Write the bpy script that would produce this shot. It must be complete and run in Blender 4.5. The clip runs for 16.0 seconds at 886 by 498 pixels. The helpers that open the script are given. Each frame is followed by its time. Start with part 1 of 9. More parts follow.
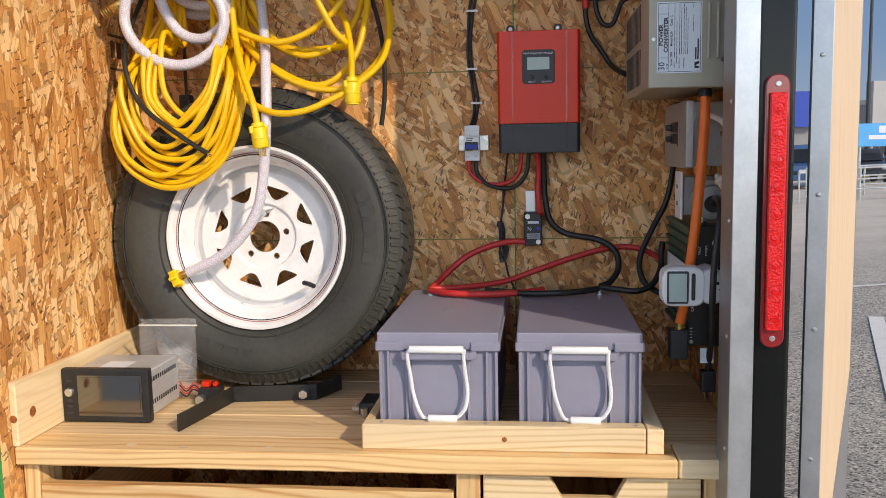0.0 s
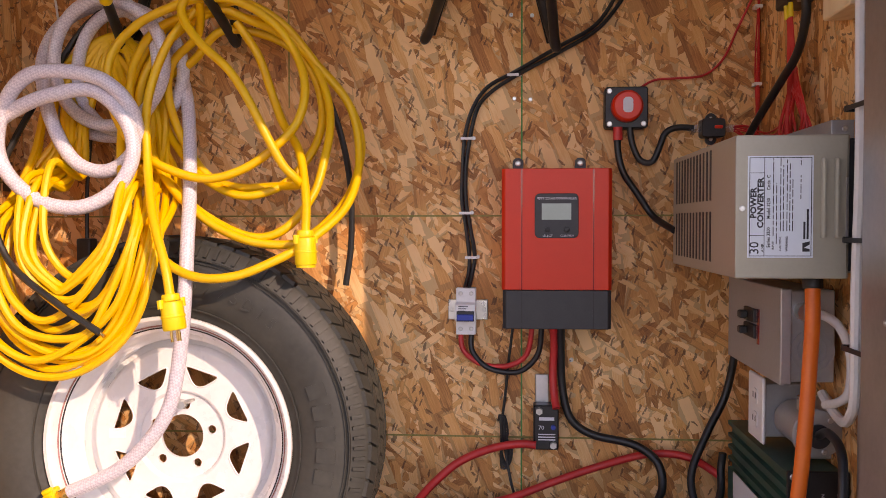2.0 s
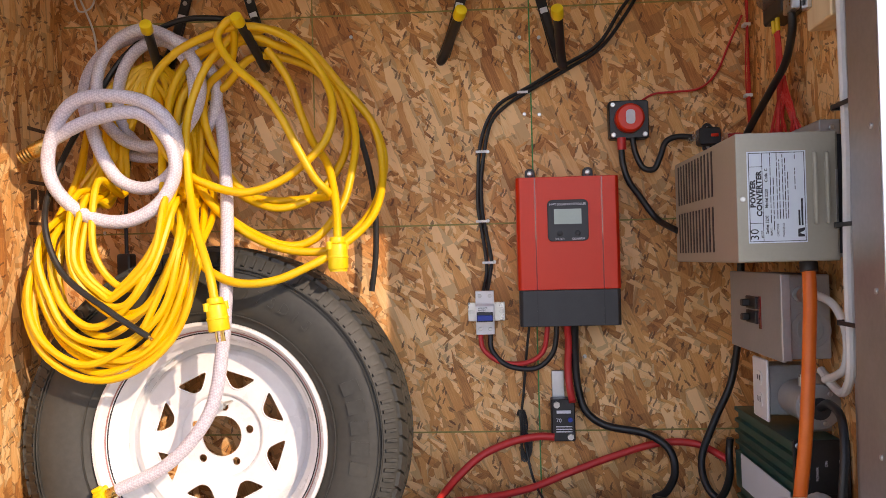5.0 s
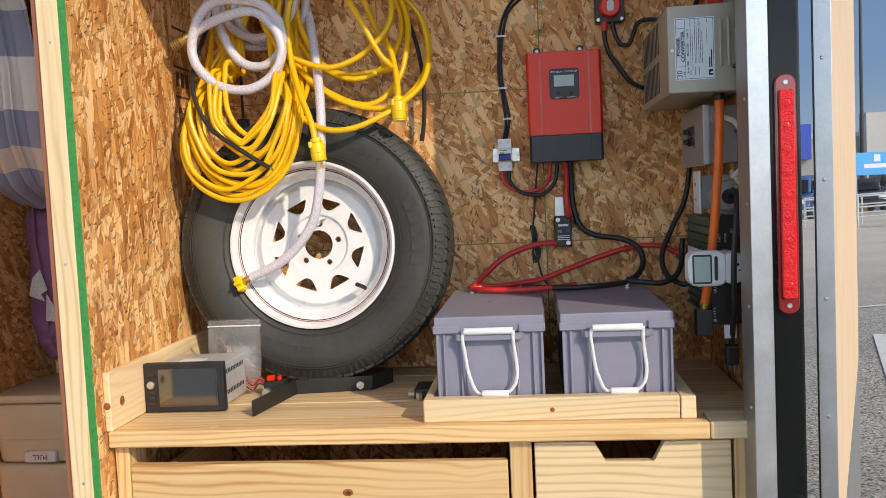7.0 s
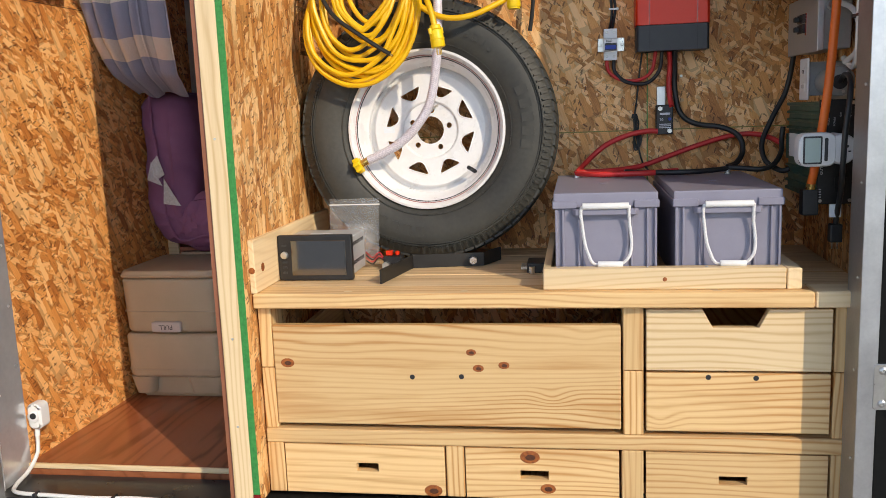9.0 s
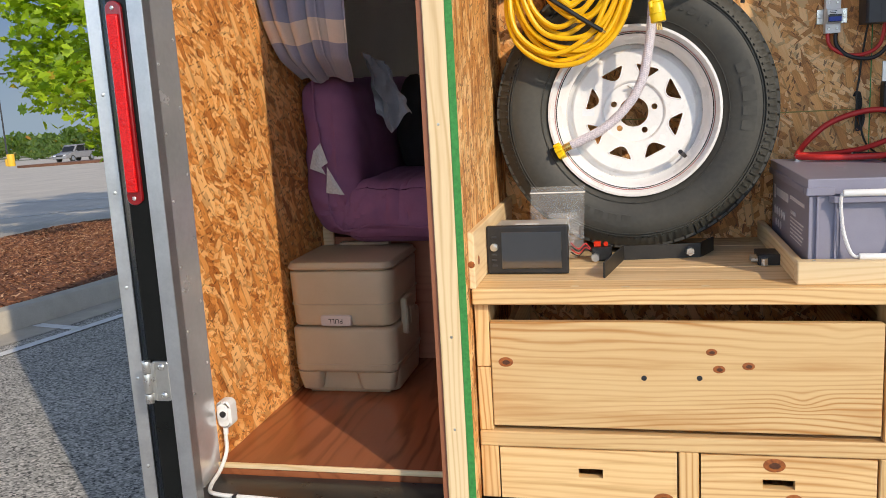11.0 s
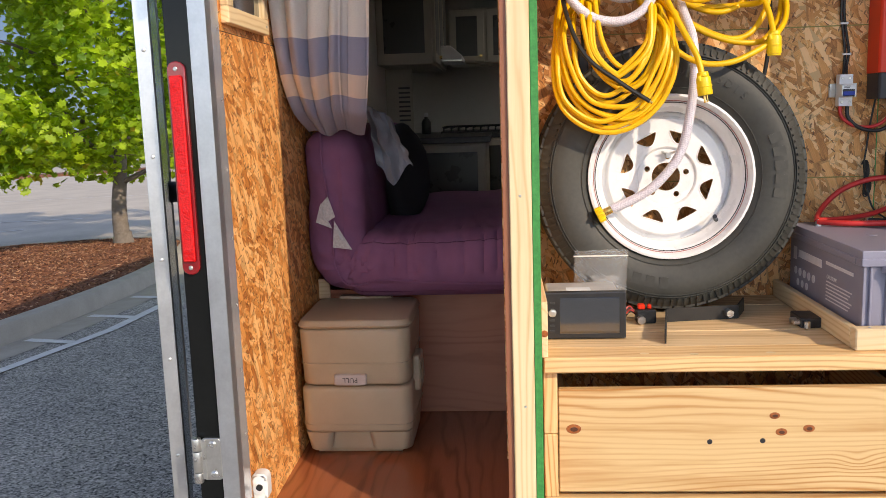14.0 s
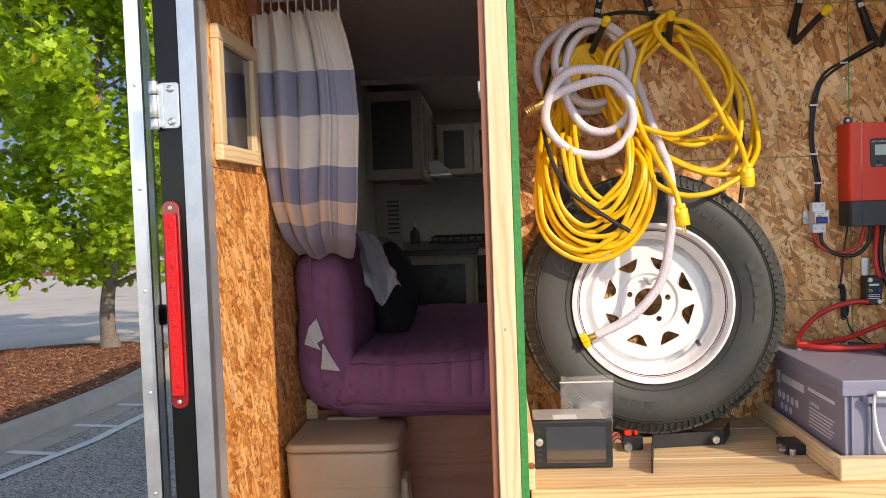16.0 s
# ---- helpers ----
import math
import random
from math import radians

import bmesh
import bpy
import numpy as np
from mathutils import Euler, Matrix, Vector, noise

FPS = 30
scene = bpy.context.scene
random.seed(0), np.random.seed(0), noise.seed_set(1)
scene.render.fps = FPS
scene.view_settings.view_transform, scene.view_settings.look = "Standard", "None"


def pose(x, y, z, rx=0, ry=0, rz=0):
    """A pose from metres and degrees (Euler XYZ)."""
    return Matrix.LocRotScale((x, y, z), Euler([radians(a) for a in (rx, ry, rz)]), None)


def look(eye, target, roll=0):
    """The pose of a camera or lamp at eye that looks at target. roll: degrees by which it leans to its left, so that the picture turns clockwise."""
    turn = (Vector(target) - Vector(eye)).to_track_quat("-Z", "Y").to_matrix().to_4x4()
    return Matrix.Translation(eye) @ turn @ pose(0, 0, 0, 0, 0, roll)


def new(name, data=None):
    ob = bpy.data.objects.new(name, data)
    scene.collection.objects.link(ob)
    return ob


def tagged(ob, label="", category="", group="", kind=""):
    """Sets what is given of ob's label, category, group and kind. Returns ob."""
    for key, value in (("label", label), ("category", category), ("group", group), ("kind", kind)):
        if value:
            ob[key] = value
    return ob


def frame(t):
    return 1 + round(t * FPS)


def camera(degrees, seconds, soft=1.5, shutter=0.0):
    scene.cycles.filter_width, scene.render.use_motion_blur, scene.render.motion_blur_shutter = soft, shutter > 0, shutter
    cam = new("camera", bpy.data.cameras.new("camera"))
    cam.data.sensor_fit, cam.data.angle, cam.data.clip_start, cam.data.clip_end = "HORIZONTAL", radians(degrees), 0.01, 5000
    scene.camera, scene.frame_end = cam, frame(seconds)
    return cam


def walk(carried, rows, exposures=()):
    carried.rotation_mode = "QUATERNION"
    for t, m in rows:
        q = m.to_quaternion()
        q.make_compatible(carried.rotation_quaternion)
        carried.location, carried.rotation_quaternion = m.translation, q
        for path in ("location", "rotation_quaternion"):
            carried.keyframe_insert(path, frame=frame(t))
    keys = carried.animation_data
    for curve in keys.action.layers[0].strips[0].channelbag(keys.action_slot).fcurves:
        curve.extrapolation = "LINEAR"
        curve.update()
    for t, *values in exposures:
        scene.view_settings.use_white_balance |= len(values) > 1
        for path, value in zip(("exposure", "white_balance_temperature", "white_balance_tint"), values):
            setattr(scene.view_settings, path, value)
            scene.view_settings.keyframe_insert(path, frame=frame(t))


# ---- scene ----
cam = camera(54.8, 16.0, soft=0.6)
METRES, EYE, TILT, LEAN, TURN = 3.33, 1.35, 0.0, 0.0, 6.3
ROWS = [
    (0.0, 0.0, 0.0, 0.0, -0.13, -6.66, 1.13),
    (0.5, 0.0038, 0.0163, 0.0107, 0.18, -6.54, 0.73),
    (1.0, 0.0174, 0.0707, 0.0258, 0.61, -6.53, 0.79),
    (1.5, 0.0174, 0.1196, 0.0358, 1.48, -4.94, -0.24),
    (2.0, -0.0053, 0.1648, 0.0533, -1.88, -1.71, 0.09),
    (2.5, -0.0089, 0.1916, 0.0732, -6.38, -0.92, 0.72),
    (3.0, -0.005, 0.2031, 0.0809, -7.04, 0.07, 0.73),
    (3.5, -0.0069, 0.2048, 0.085, -7.12, 1.19, 0.76),
    (4.0, -0.0157, 0.1983, 0.0751, -6.21, 1.34, 0.68),
    (4.5, -0.02, 0.1722, 0.0556, -4.12, 1.0, 0.89),
    (7.0, -0.0322, -0.062, -0.0241, -0.26, -3.8, 2.69),
    (7.5, -0.026, -0.0988, -0.0351, 0.76, -7.58, 1.95),
    (8.0, -0.0503, -0.1244, -0.038, 0.21, -8.62, 1.81),
    (10.5, -0.1616, -0.0709, -0.0504, 6.7, -10.3, 2.96),
    (11.0, -0.2102, -0.0728, -0.0402, 5.97, -10.21, 3.09),
    (11.5, -0.246, -0.0686, -0.0382, 5.18, -10.03, 3.33),
    (12.0, -0.2825, -0.0458, -0.0391, 7.25, -9.93, 3.64),
    (12.5, -0.3119, -0.0445, -0.0333, 8.11, -9.72, 3.69),
    (13.0, -0.3331, -0.0669, -0.0291, 1.51, -9.78, 2.7),
    (13.5, -0.3404, -0.0747, -0.0142, -2.37, -9.78, 1.97),
    (14.0, -0.3435, -0.0684, -0.0043, -2.4, -9.0, 1.86),
    (14.5, -0.3488, -0.0689, -0.0039, -2.58, -7.45, 1.97),
    (15.0, -0.3459, -0.0744, -0.0002, -2.9, -5.86, 2.01),
    (15.5, -0.3421, -0.0745, 0.01, -3.12, -4.73, 1.97),
    (16.0, -0.3412, -0.0783, 0.0208, -3.13, -2.52, 2.03),
]
EXPOSURES = [(0.0, 0.11, 7450, 14), (1.5, 0.20, 7700, 24), (2.5, 0.48, 9300, 40), (4.0, 0.50, 9300, 40), (4.7, 0.47, 8300, 30), (7.0, 0.10, 7350, 12), (8.0, 0.04, 7350, 12), (10.5, 0.07, 7350, 12), (13.0, 0.20, 7600, 15), (16.0, 0.38, 7650, 16)]
walk(cam, [(t, pose(0, 0, EYE, TILT, LEAN, TURN) @ pose(METRES * x, METRES * y, METRES * z, 90 + pitch, roll, yaw)) for t, x, y, z, yaw, pitch, roll in ROWS], EXPOSURES)

# ---- world and sun ----
SUN_AZ, SUN_EL = 44.0, 29.5          # light travels 44 degrees left of +y, falling 29.5 degrees
SLOPE_X, SLOPE_Y, GROUND = 0.0313, -0.0202, -0.10


def ground_z(x, y):
    return GROUND + SLOPE_X * x + SLOPE_Y * y


world = bpy.data.worlds.new("sky")
scene.world = world
world.use_nodes = True
wn, wl = world.node_tree.nodes, world.node_tree.links
sky = wn.new("ShaderNodeTexSky")
sky.sky_type = "NISHITA"
sky.sun_disc = False
sky.sun_elevation = radians(SUN_EL)
sky.sun_rotation = radians(180 - SUN_AZ)
sky.altitude = 1500
sky.air_density, sky.dust_density, sky.ozone_density = 0.75, 0.05, 2.0
wtc, wmap = wn.new("ShaderNodeTexCoord"), wn.new("ShaderNodeMapping")
wmap.inputs["Rotation"].default_value = (-SLOPE_Y, SLOPE_X, 0)
wl.new(wtc.outputs["Generated"], wmap.inputs["Vector"])
wl.new(wmap.outputs["Vector"], sky.inputs["Vector"])
whs = wn.new("ShaderNodeHueSaturation")
whs.inputs["Saturation"].default_value = 0.78
wl.new(sky.outputs["Color"], whs.inputs["Color"])
wl.new(whs.outputs["Color"], wn["Background"].inputs["Color"])
wn["Background"].inputs["Strength"].default_value = 0.28

sun_data = bpy.data.lights.new("sun", "SUN")
sun_data.energy, sun_data.angle, sun_data.color = 3.0, radians(0.55), (1.0, 0.91, 0.77)
sun = new("sun", sun_data)
_a, _e = radians(SUN_AZ), radians(SUN_EL)
sun_way = Vector((-math.sin(_a) * math.cos(_e), math.cos(_a) * math.cos(_e), -math.sin(_e)))
sun.matrix_world = look((6, -8, 9), Vector((6, -8, 9)) + sun_way)

# ---- node helpers ----


def material(name):
    m = bpy.data.materials.new(name)
    m.use_nodes = True
    return m, m.node_tree.nodes, m.node_tree.links, m.node_tree.nodes["Principled BSDF"]


def node(nodes, kind, **inputs):
    n = nodes.new(kind)
    for key, value in inputs.items():
        n.inputs[key].default_value = value
    return n


def math_node(nodes, links, op, a, b=None, clamp=False):
    n = nodes.new("ShaderNodeMath")
    n.operation, n.use_clamp = op, clamp
    for i, v in enumerate((a, b)):
        if v is None:
            continue
        if isinstance(v, (int, float)):
            n.inputs[i].default_value = v
        else:
            links.new(v, n.inputs[i])
    return n.outputs[0]


def ramp(nodes, links, fac, stops):
    n = nodes.new("ShaderNodeValToRGB")
    els = n.color_ramp.elements
    while len(els) < len(stops):
        els.new(0.5)
    for el, (p, c) in zip(els, stops):
        el.position = p
        el.color = (*c, 1)
    links.new(fac, n.inputs["Fac"])
    return n.outputs["Color"]


def mix(nodes, links, fac, a, b, blend="MIX"):
    n = nodes.new("ShaderNodeMix")
    n.data_type, n.blend_type = "RGBA", blend
    for sock, v in ((n.inputs["Factor"], fac), (n.inputs["A"], a), (n.inputs["B"], b)):
        if isinstance(v, (int, float)):
            sock.default_value = v
        elif isinstance(v, tuple):
            sock.default_value = (*v, 1)
        else:
            links.new(v, sock)
    return n.outputs["Result"]


def bump(nodes, links, height, strength, distance, bsdf):
    n = node(nodes, "ShaderNodeBump", Strength=strength, Distance=distance)
    links.new(height, n.inputs["Height"])
    links.new(n.outputs["Normal"], bsdf.inputs["Normal"])


def swizzle(nodes, links, order):
    """Object coordinates with the axes in the given order, shifted for each object."""
    tc, info = nodes.new("ShaderNodeTexCoord"), nodes.new("ShaderNodeObjectInfo")
    sep, com = nodes.new("ShaderNodeSeparateXYZ"), nodes.new("ShaderNodeCombineXYZ")
    links.new(tc.outputs["Object"], sep.inputs[0])
    for i, ax in enumerate(order):
        links.new(sep.outputs["XYZ".index(ax)], com.inputs[i])
    add = nodes.new("ShaderNodeVectorMath")
    add.operation = "MULTIPLY_ADD"
    links.new(info.outputs["Random"], add.inputs[0])
    add.inputs[1].default_value = (17.3, 5.1, 3.7)
    links.new(com.outputs[0], add.inputs[2])
    return add.outputs[0], info.outputs["Random"]


def surface(name, c1, c2, scale=30, rough=0.5, metal=0.0, relief=0.1, fine=200, spread=0.12, coat=0.0):
    """A plain surface whose colour wanders between c1 and c2, with fine relief and uneven gloss."""
    m, nodes, links, b = material(name)
    tc = nodes.new("ShaderNodeTexCoord")
    n1 = node(nodes, "ShaderNodeTexNoise", Scale=scale, Detail=6.0, Roughness=0.6)
    n2 = node(nodes, "ShaderNodeTexNoise", Scale=fine, Detail=3.0)
    for n in (n1, n2):
        links.new(tc.outputs["Object"], n.inputs["Vector"])
    f = math_node(nodes, links, "ADD", math_node(nodes, links, "MULTIPLY", n1.outputs[0], 0.75), math_node(nodes, links, "MULTIPLY", n2.outputs[0], 0.25))
    links.new(ramp(nodes, links, f, [(0.3, c1), (0.7, c2)]), b.inputs["Base Color"])
    r = math_node(nodes, links, "MULTIPLY_ADD", n1.outputs[0], spread * 2)
    r.node.inputs[2].default_value = rough - spread
    links.new(r, b.inputs["Roughness"])
    b.inputs["Metallic"].default_value = metal
    b.inputs["Coat Weight"].default_value = coat
    if relief:
        bump(nodes, links, f, relief, 0.002, b)
    return m


def osb(name, order, tint=(1, 1, 1), angles=(8, 95, -35, 62, 20, -70, 140, -12, 45)):
    """Oriented strand board: layers of long flakes at several angles, one over another."""
    m, nodes, links, b = material(name)
    vec, _ = swizzle(nodes, links, order)
    wob = node(nodes, "ShaderNodeTexNoise", Scale=75.0, Detail=4.0, Roughness=0.7)
    links.new(vec, wob.inputs["Vector"])
    warp = nodes.new("ShaderNodeVectorMath")
    warp.operation = "MULTIPLY_ADD"
    links.new(wob.outputs["Color"], warp.inputs[0])
    warp.inputs[1].default_value = (0.006, 0.006, 0.0)
    links.new(vec, warp.inputs[2])
    tones = [(0.0, (0.12, 0.042, 0.012)), (0.13, (0.36, 0.145, 0.042)), (0.36, (0.60, 0.285, 0.090)), (0.66, (0.76, 0.435, 0.170)), (0.92, (0.88, 0.63, 0.35))]
    colour, height = None, None
    for i, ang in enumerate(angles):
        mp = nodes.new("ShaderNodeMapping")
        mp.vector_type = "TEXTURE"
        mp.inputs["Rotation"].default_value = (0, 0, radians(ang))
        size = (1.15, 0.65, 0.9, 0.5)[i % 4]
        mp.inputs["Scale"].default_value = (0.070 * size, 0.0190 * size, 1)
        mp.inputs["Location"].default_value = (i * 3.7, i * 1.9, 0)
        links.new(warp.outputs[0], mp.inputs["Vector"])
        v = node(nodes, "ShaderNodeTexVoronoi", Scale=1.0)
        v.voronoi_dimensions = "2D"
        v.distance = "CHEBYCHEV"
        links.new(mp.outputs[0], v.inputs["Vector"])
        sep = nodes.new("ShaderNodeSeparateColor")
        links.new(v.outputs["Color"], sep.inputs[0])
        g = node(nodes, "ShaderNodeTexNoise", Scale=1.0, Detail=5.0, Roughness=0.7)
        gm = nodes.new("ShaderNodeMapping")
        gm.inputs["Scale"].default_value = (1.5, 9, 1)
        links.new(mp.outputs[0], gm.inputs["Vector"])
        links.new(gm.outputs[0], g.inputs["Vector"])
        tone = math_node(nodes, links, "ADD", math_node(nodes, links, "MULTIPLY", sep.outputs[1], 0.95), math_node(nodes, links, "MULTIPLY_ADD", g.outputs[0], 0.9))
        tone.node.inputs[1].links[0].from_node.inputs[2].default_value = -0.27
        col = ramp(nodes, links, tone, tones)
        h = math_node(nodes, links, "ADD", sep.outputs[2], math_node(nodes, links, "MULTIPLY", g.outputs[0], 0.35))
        if colour is None:
            colour, height = col, h
        else:
            on = math_node(nodes, links, "GREATER_THAN", sep.outputs[0], 0.66)
            rim = math_node(nodes, links, "MULTIPLY", on, math_node(nodes, links, "GREATER_THAN", v.outputs["Distance"], 0.47))
            colour = mix(nodes, links, on, colour, col)
            colour = mix(nodes, links, math_node(nodes, links, "MULTIPLY", rim, 0.32), colour, (0.12, 0.05, 0.02))
            hm = nodes.new("ShaderNodeMix")
            links.new(on, hm.inputs[0])
            links.new(height, hm.inputs[2])
            links.new(h, hm.inputs[3])
            height = hm.outputs[0]
    big = node(nodes, "ShaderNodeTexNoise", Scale=6.0, Detail=4.0)
    links.new(vec, big.inputs["Vector"])
    colour = mix(nodes, links, 1.0, colour, ramp(nodes, links, big.outputs[0], [(0.32, (0.86 * tint[0], 0.76 * tint[1], 0.66 * tint[2])), (0.5, tuple(0.98 * t for t in tint)), (0.68, tuple(1.10 * t for t in tint))]), "MULTIPLY")
    fleck = nodes.new("ShaderNodeMapping")
    fleck.vector_type = "TEXTURE"
    fleck.inputs["Rotation"].default_value = (0, 0, 1.25)
    fleck.inputs["Scale"].default_value = (0.021, 0.0050, 1)
    soft_warp = nodes.new("ShaderNodeVectorMath")
    soft_warp.operation = "MULTIPLY_ADD"
    links.new(wob.outputs["Color"], soft_warp.inputs[0])
    soft_warp.inputs[1].default_value = (0.011, 0.011, 0.0)
    links.new(vec, soft_warp.inputs[2])
    links.new(soft_warp.outputs[0], fleck.inputs["Vector"])
    fv = node(nodes, "ShaderNodeTexVoronoi", Scale=1.0)
    fv.voronoi_dimensions = "2D"
    links.new(fleck.outputs[0], fv.inputs["Vector"])
    fs = nodes.new("ShaderNodeSeparateColor")
    links.new(fv.outputs["Color"], fs.inputs[0])
    dark = math_node(nodes, links, "MULTIPLY", math_node(nodes, links, "GREATER_THAN", fs.outputs[0], 0.93), math_node(nodes, links, "LESS_THAN", fv.outputs["Distance"], 0.42))
    colour = mix(nodes, links, math_node(nodes, links, "MULTIPLY", dark, 0.7), colour, (0.07, 0.025, 0.010))
    sliver = nodes.new("ShaderNodeMapping")
    sliver.vector_type = "TEXTURE"
    sliver.inputs["Rotation"].default_value = (0, 0, 2.35)
    sliver.inputs["Scale"].default_value = (0.021, 0.0048, 1)
    links.new(soft_warp.outputs[0], sliver.inputs["Vector"])
    sv = node(nodes, "ShaderNodeTexVoronoi", Scale=1.0)
    sv.voronoi_dimensions = "2D"
    links.new(sliver.outputs[0], sv.inputs["Vector"])
    ss = nodes.new("ShaderNodeSeparateColor")
    links.new(sv.outputs["Color"], ss.inputs[0])
    chip = math_node(nodes, links, "MULTIPLY", math_node(nodes, links, "GREATER_THAN", ss.outputs[0], 0.92), math_node(nodes, links, "LESS_THAN", sv.outputs["Distance"], 0.40))
    colour = mix(nodes, links, math_node(nodes, links, "MULTIPLY", chip, math_node(nodes, links, "MULTIPLY", ss.outputs[1], 0.85)), colour, (0.13, 0.045, 0.014))
    links.new(colour, b.inputs["Base Color"])
    b.inputs["Roughness"].default_value = 0.58
    bump(nodes, links, height, 0.55, 0.003, b)
    return m


def lumber(name, order, light=(0.78, 0.54, 0.265), dark=(0.50, 0.215, 0.055), rings=430.0, knots=0.9, rough=0.5):
    """Sawn softwood; the first axis of order runs along the grain."""
    m, nodes, links, b = material(name)
    vec, rnd = swizzle(nodes, links, order)
    slow = nodes.new("ShaderNodeMapping")
    slow.inputs["Scale"].default_value = (1.7, 11, 11)
    links.new(vec, slow.inputs["Vector"])
    n1 = node(nodes, "ShaderNodeTexNoise", Scale=1.0, Detail=3.0, Roughness=0.5)
    links.new(slow.outputs[0], n1.inputs["Vector"])
    fast = nodes.new("ShaderNodeMapping")
    fast.inputs["Scale"].default_value = (9, 420, 420)
    links.new(vec, fast.inputs["Vector"])
    n2 = node(nodes, "ShaderNodeTexNoise", Scale=1.0, Detail=3.0)
    links.new(fast.outputs[0], n2.inputs["Vector"])
    km = nodes.new("ShaderNodeMapping")
    km.inputs["Scale"].default_value = (4.0, 6.5, 6.5)
    links.new(vec, km.inputs["Vector"])
    kv = node(nodes, "ShaderNodeTexVoronoi", Scale=1.0)
    links.new(km.outputs[0], kv.inputs["Vector"])
    ksep = nodes.new("ShaderNodeSeparateColor")
    links.new(kv.outputs["Color"], ksep.inputs[0])
    present = math_node(nodes, links, "GREATER_THAN", ksep.outputs[0], 1 - 0.5 * knots)
    near = math_node(nodes, links, "SUBTRACT", 1.0, math_node(nodes, links, "MULTIPLY", kv.outputs["Distance"], 3.2), clamp=True)
    swell = math_node(nodes, links, "MULTIPLY", math_node(nodes, links, "POWER", near, 2.0), present)
    sep = nodes.new("ShaderNodeSeparateXYZ")
    links.new(vec, sep.inputs[0])
    across = math_node(nodes, links, "ADD", math_node(nodes, links, "MULTIPLY", sep.outputs[1], rings), math_node(nodes, links, "MULTIPLY", sep.outputs[2], rings * 0.45))
    # the rings wander slowly along the board, crowd and spread across it, and bend round knots
    drift = nodes.new("ShaderNodeMapping")
    drift.inputs["Scale"].default_value = (1.1, 5.5, 5.5)
    drift.inputs["Location"].default_value = (7.7, 2.3, 1.9)
    links.new(vec, drift.inputs["Vector"])
    n3 = node(nodes, "ShaderNodeTexNoise", Scale=1.0, Detail=2.0, Roughness=0.45)
    links.new(drift.outputs[0], n3.inputs["Vector"])
    ripple = nodes.new("ShaderNodeMapping")
    ripple.inputs["Scale"].default_value = (7.0, 40, 40)
    links.new(vec, ripple.inputs["Vector"])
    n4 = node(nodes, "ShaderNodeTexNoise", Scale=1.0, Detail=2.0)
    links.new(ripple.outputs[0], n4.inputs["Vector"])
    phase = math_node(nodes, links, "ADD", across, math_node(nodes, links, "MULTIPLY", n3.outputs[0], 46.0))
    phase = math_node(nodes, links, "ADD", phase, math_node(nodes, links, "MULTIPLY", n1.outputs[0], 9.0))
    phase = math_node(nodes, links, "ADD", phase, math_node(nodes, links, "MULTIPLY", n4.outputs[0], 2.2))
    phase = math_node(nodes, links, "ADD", phase, math_node(nodes, links, "MULTIPLY", swell, 16.0))
    wave = math_node(nodes, links, "MULTIPLY_ADD", math_node(nodes, links, "SINE", phase), 0.5)
    wave.node.inputs[2].default_value = 0.5
    late = math_node(nodes, links, "POWER", wave, 3.0)
    vivid = nodes.new("ShaderNodeMapRange")
    links.new(n3.outputs[0], vivid.inputs[0])
    vivid.inputs[1].default_value, vivid.inputs[2].default_value = 0.36, 0.62
    vivid.inputs[3].default_value, vivid.inputs[4].default_value = 0.62, 0.22
    late = math_node(nodes, links, "MULTIPLY", late, vivid.outputs[0])
    tone = math_node(nodes, links, "ADD", late, math_node(nodes, links, "ADD", math_node(nodes, links, "MULTIPLY", n2.outputs[0], 0.34), math_node(nodes, links, "MULTIPLY", n1.outputs[0], 0.26)))
    colour = ramp(nodes, links, tone, [(0.22, light), (0.55, tuple(0.62 * a + 0.38 * c for a, c in zip(light, dark))), (0.95, dark)])
    shade = nodes.new("ShaderNodeMapRange")
    links.new(rnd, shade.inputs[0])
    shade.inputs[3].default_value, shade.inputs[4].default_value = 0.86, 1.10
    colour = mix(nodes, links, 1.0, colour, shade.outputs[0], "MULTIPLY")
    sm = nodes.new("ShaderNodeMapping")
    sm.inputs["Scale"].default_value = (1.6, 26, 26)
    sm.inputs["Location"].default_value = (3.1, 9.7, 5.3)
    links.new(vec, sm.inputs["Vector"])
    sn = node(nodes, "ShaderNodeTexNoise", Scale=1.0, Detail=4.0, Roughness=0.6)
    links.new(sm.outputs[0], sn.inputs["Vector"])
    resin = nodes.new("ShaderNodeMapRange")
    links.new(sn.outputs[0], resin.inputs[0])
    resin.inputs[1].default_value, resin.inputs[2].default_value = 0.54, 0.74
    resin.inputs[4].default_value = 0.6 * min(1.0, knots * 2)
    colour = mix(nodes, links, resin.outputs[0], colour, tuple(0.9 * c for c in dark))
    core = math_node(nodes, links, "MULTIPLY", math_node(nodes, links, "GREATER_THAN", near, 0.80), present)
    colour = mix(nodes, links, math_node(nodes, links, "MULTIPLY", core, 0.85), colour, (0.20, 0.075, 0.025))
    links.new(colour, b.inputs["Base Color"])
    b.inputs["Roughness"].default_value = rough
    bump(nodes, links, tone, 0.12, 0.001, b)
    return m


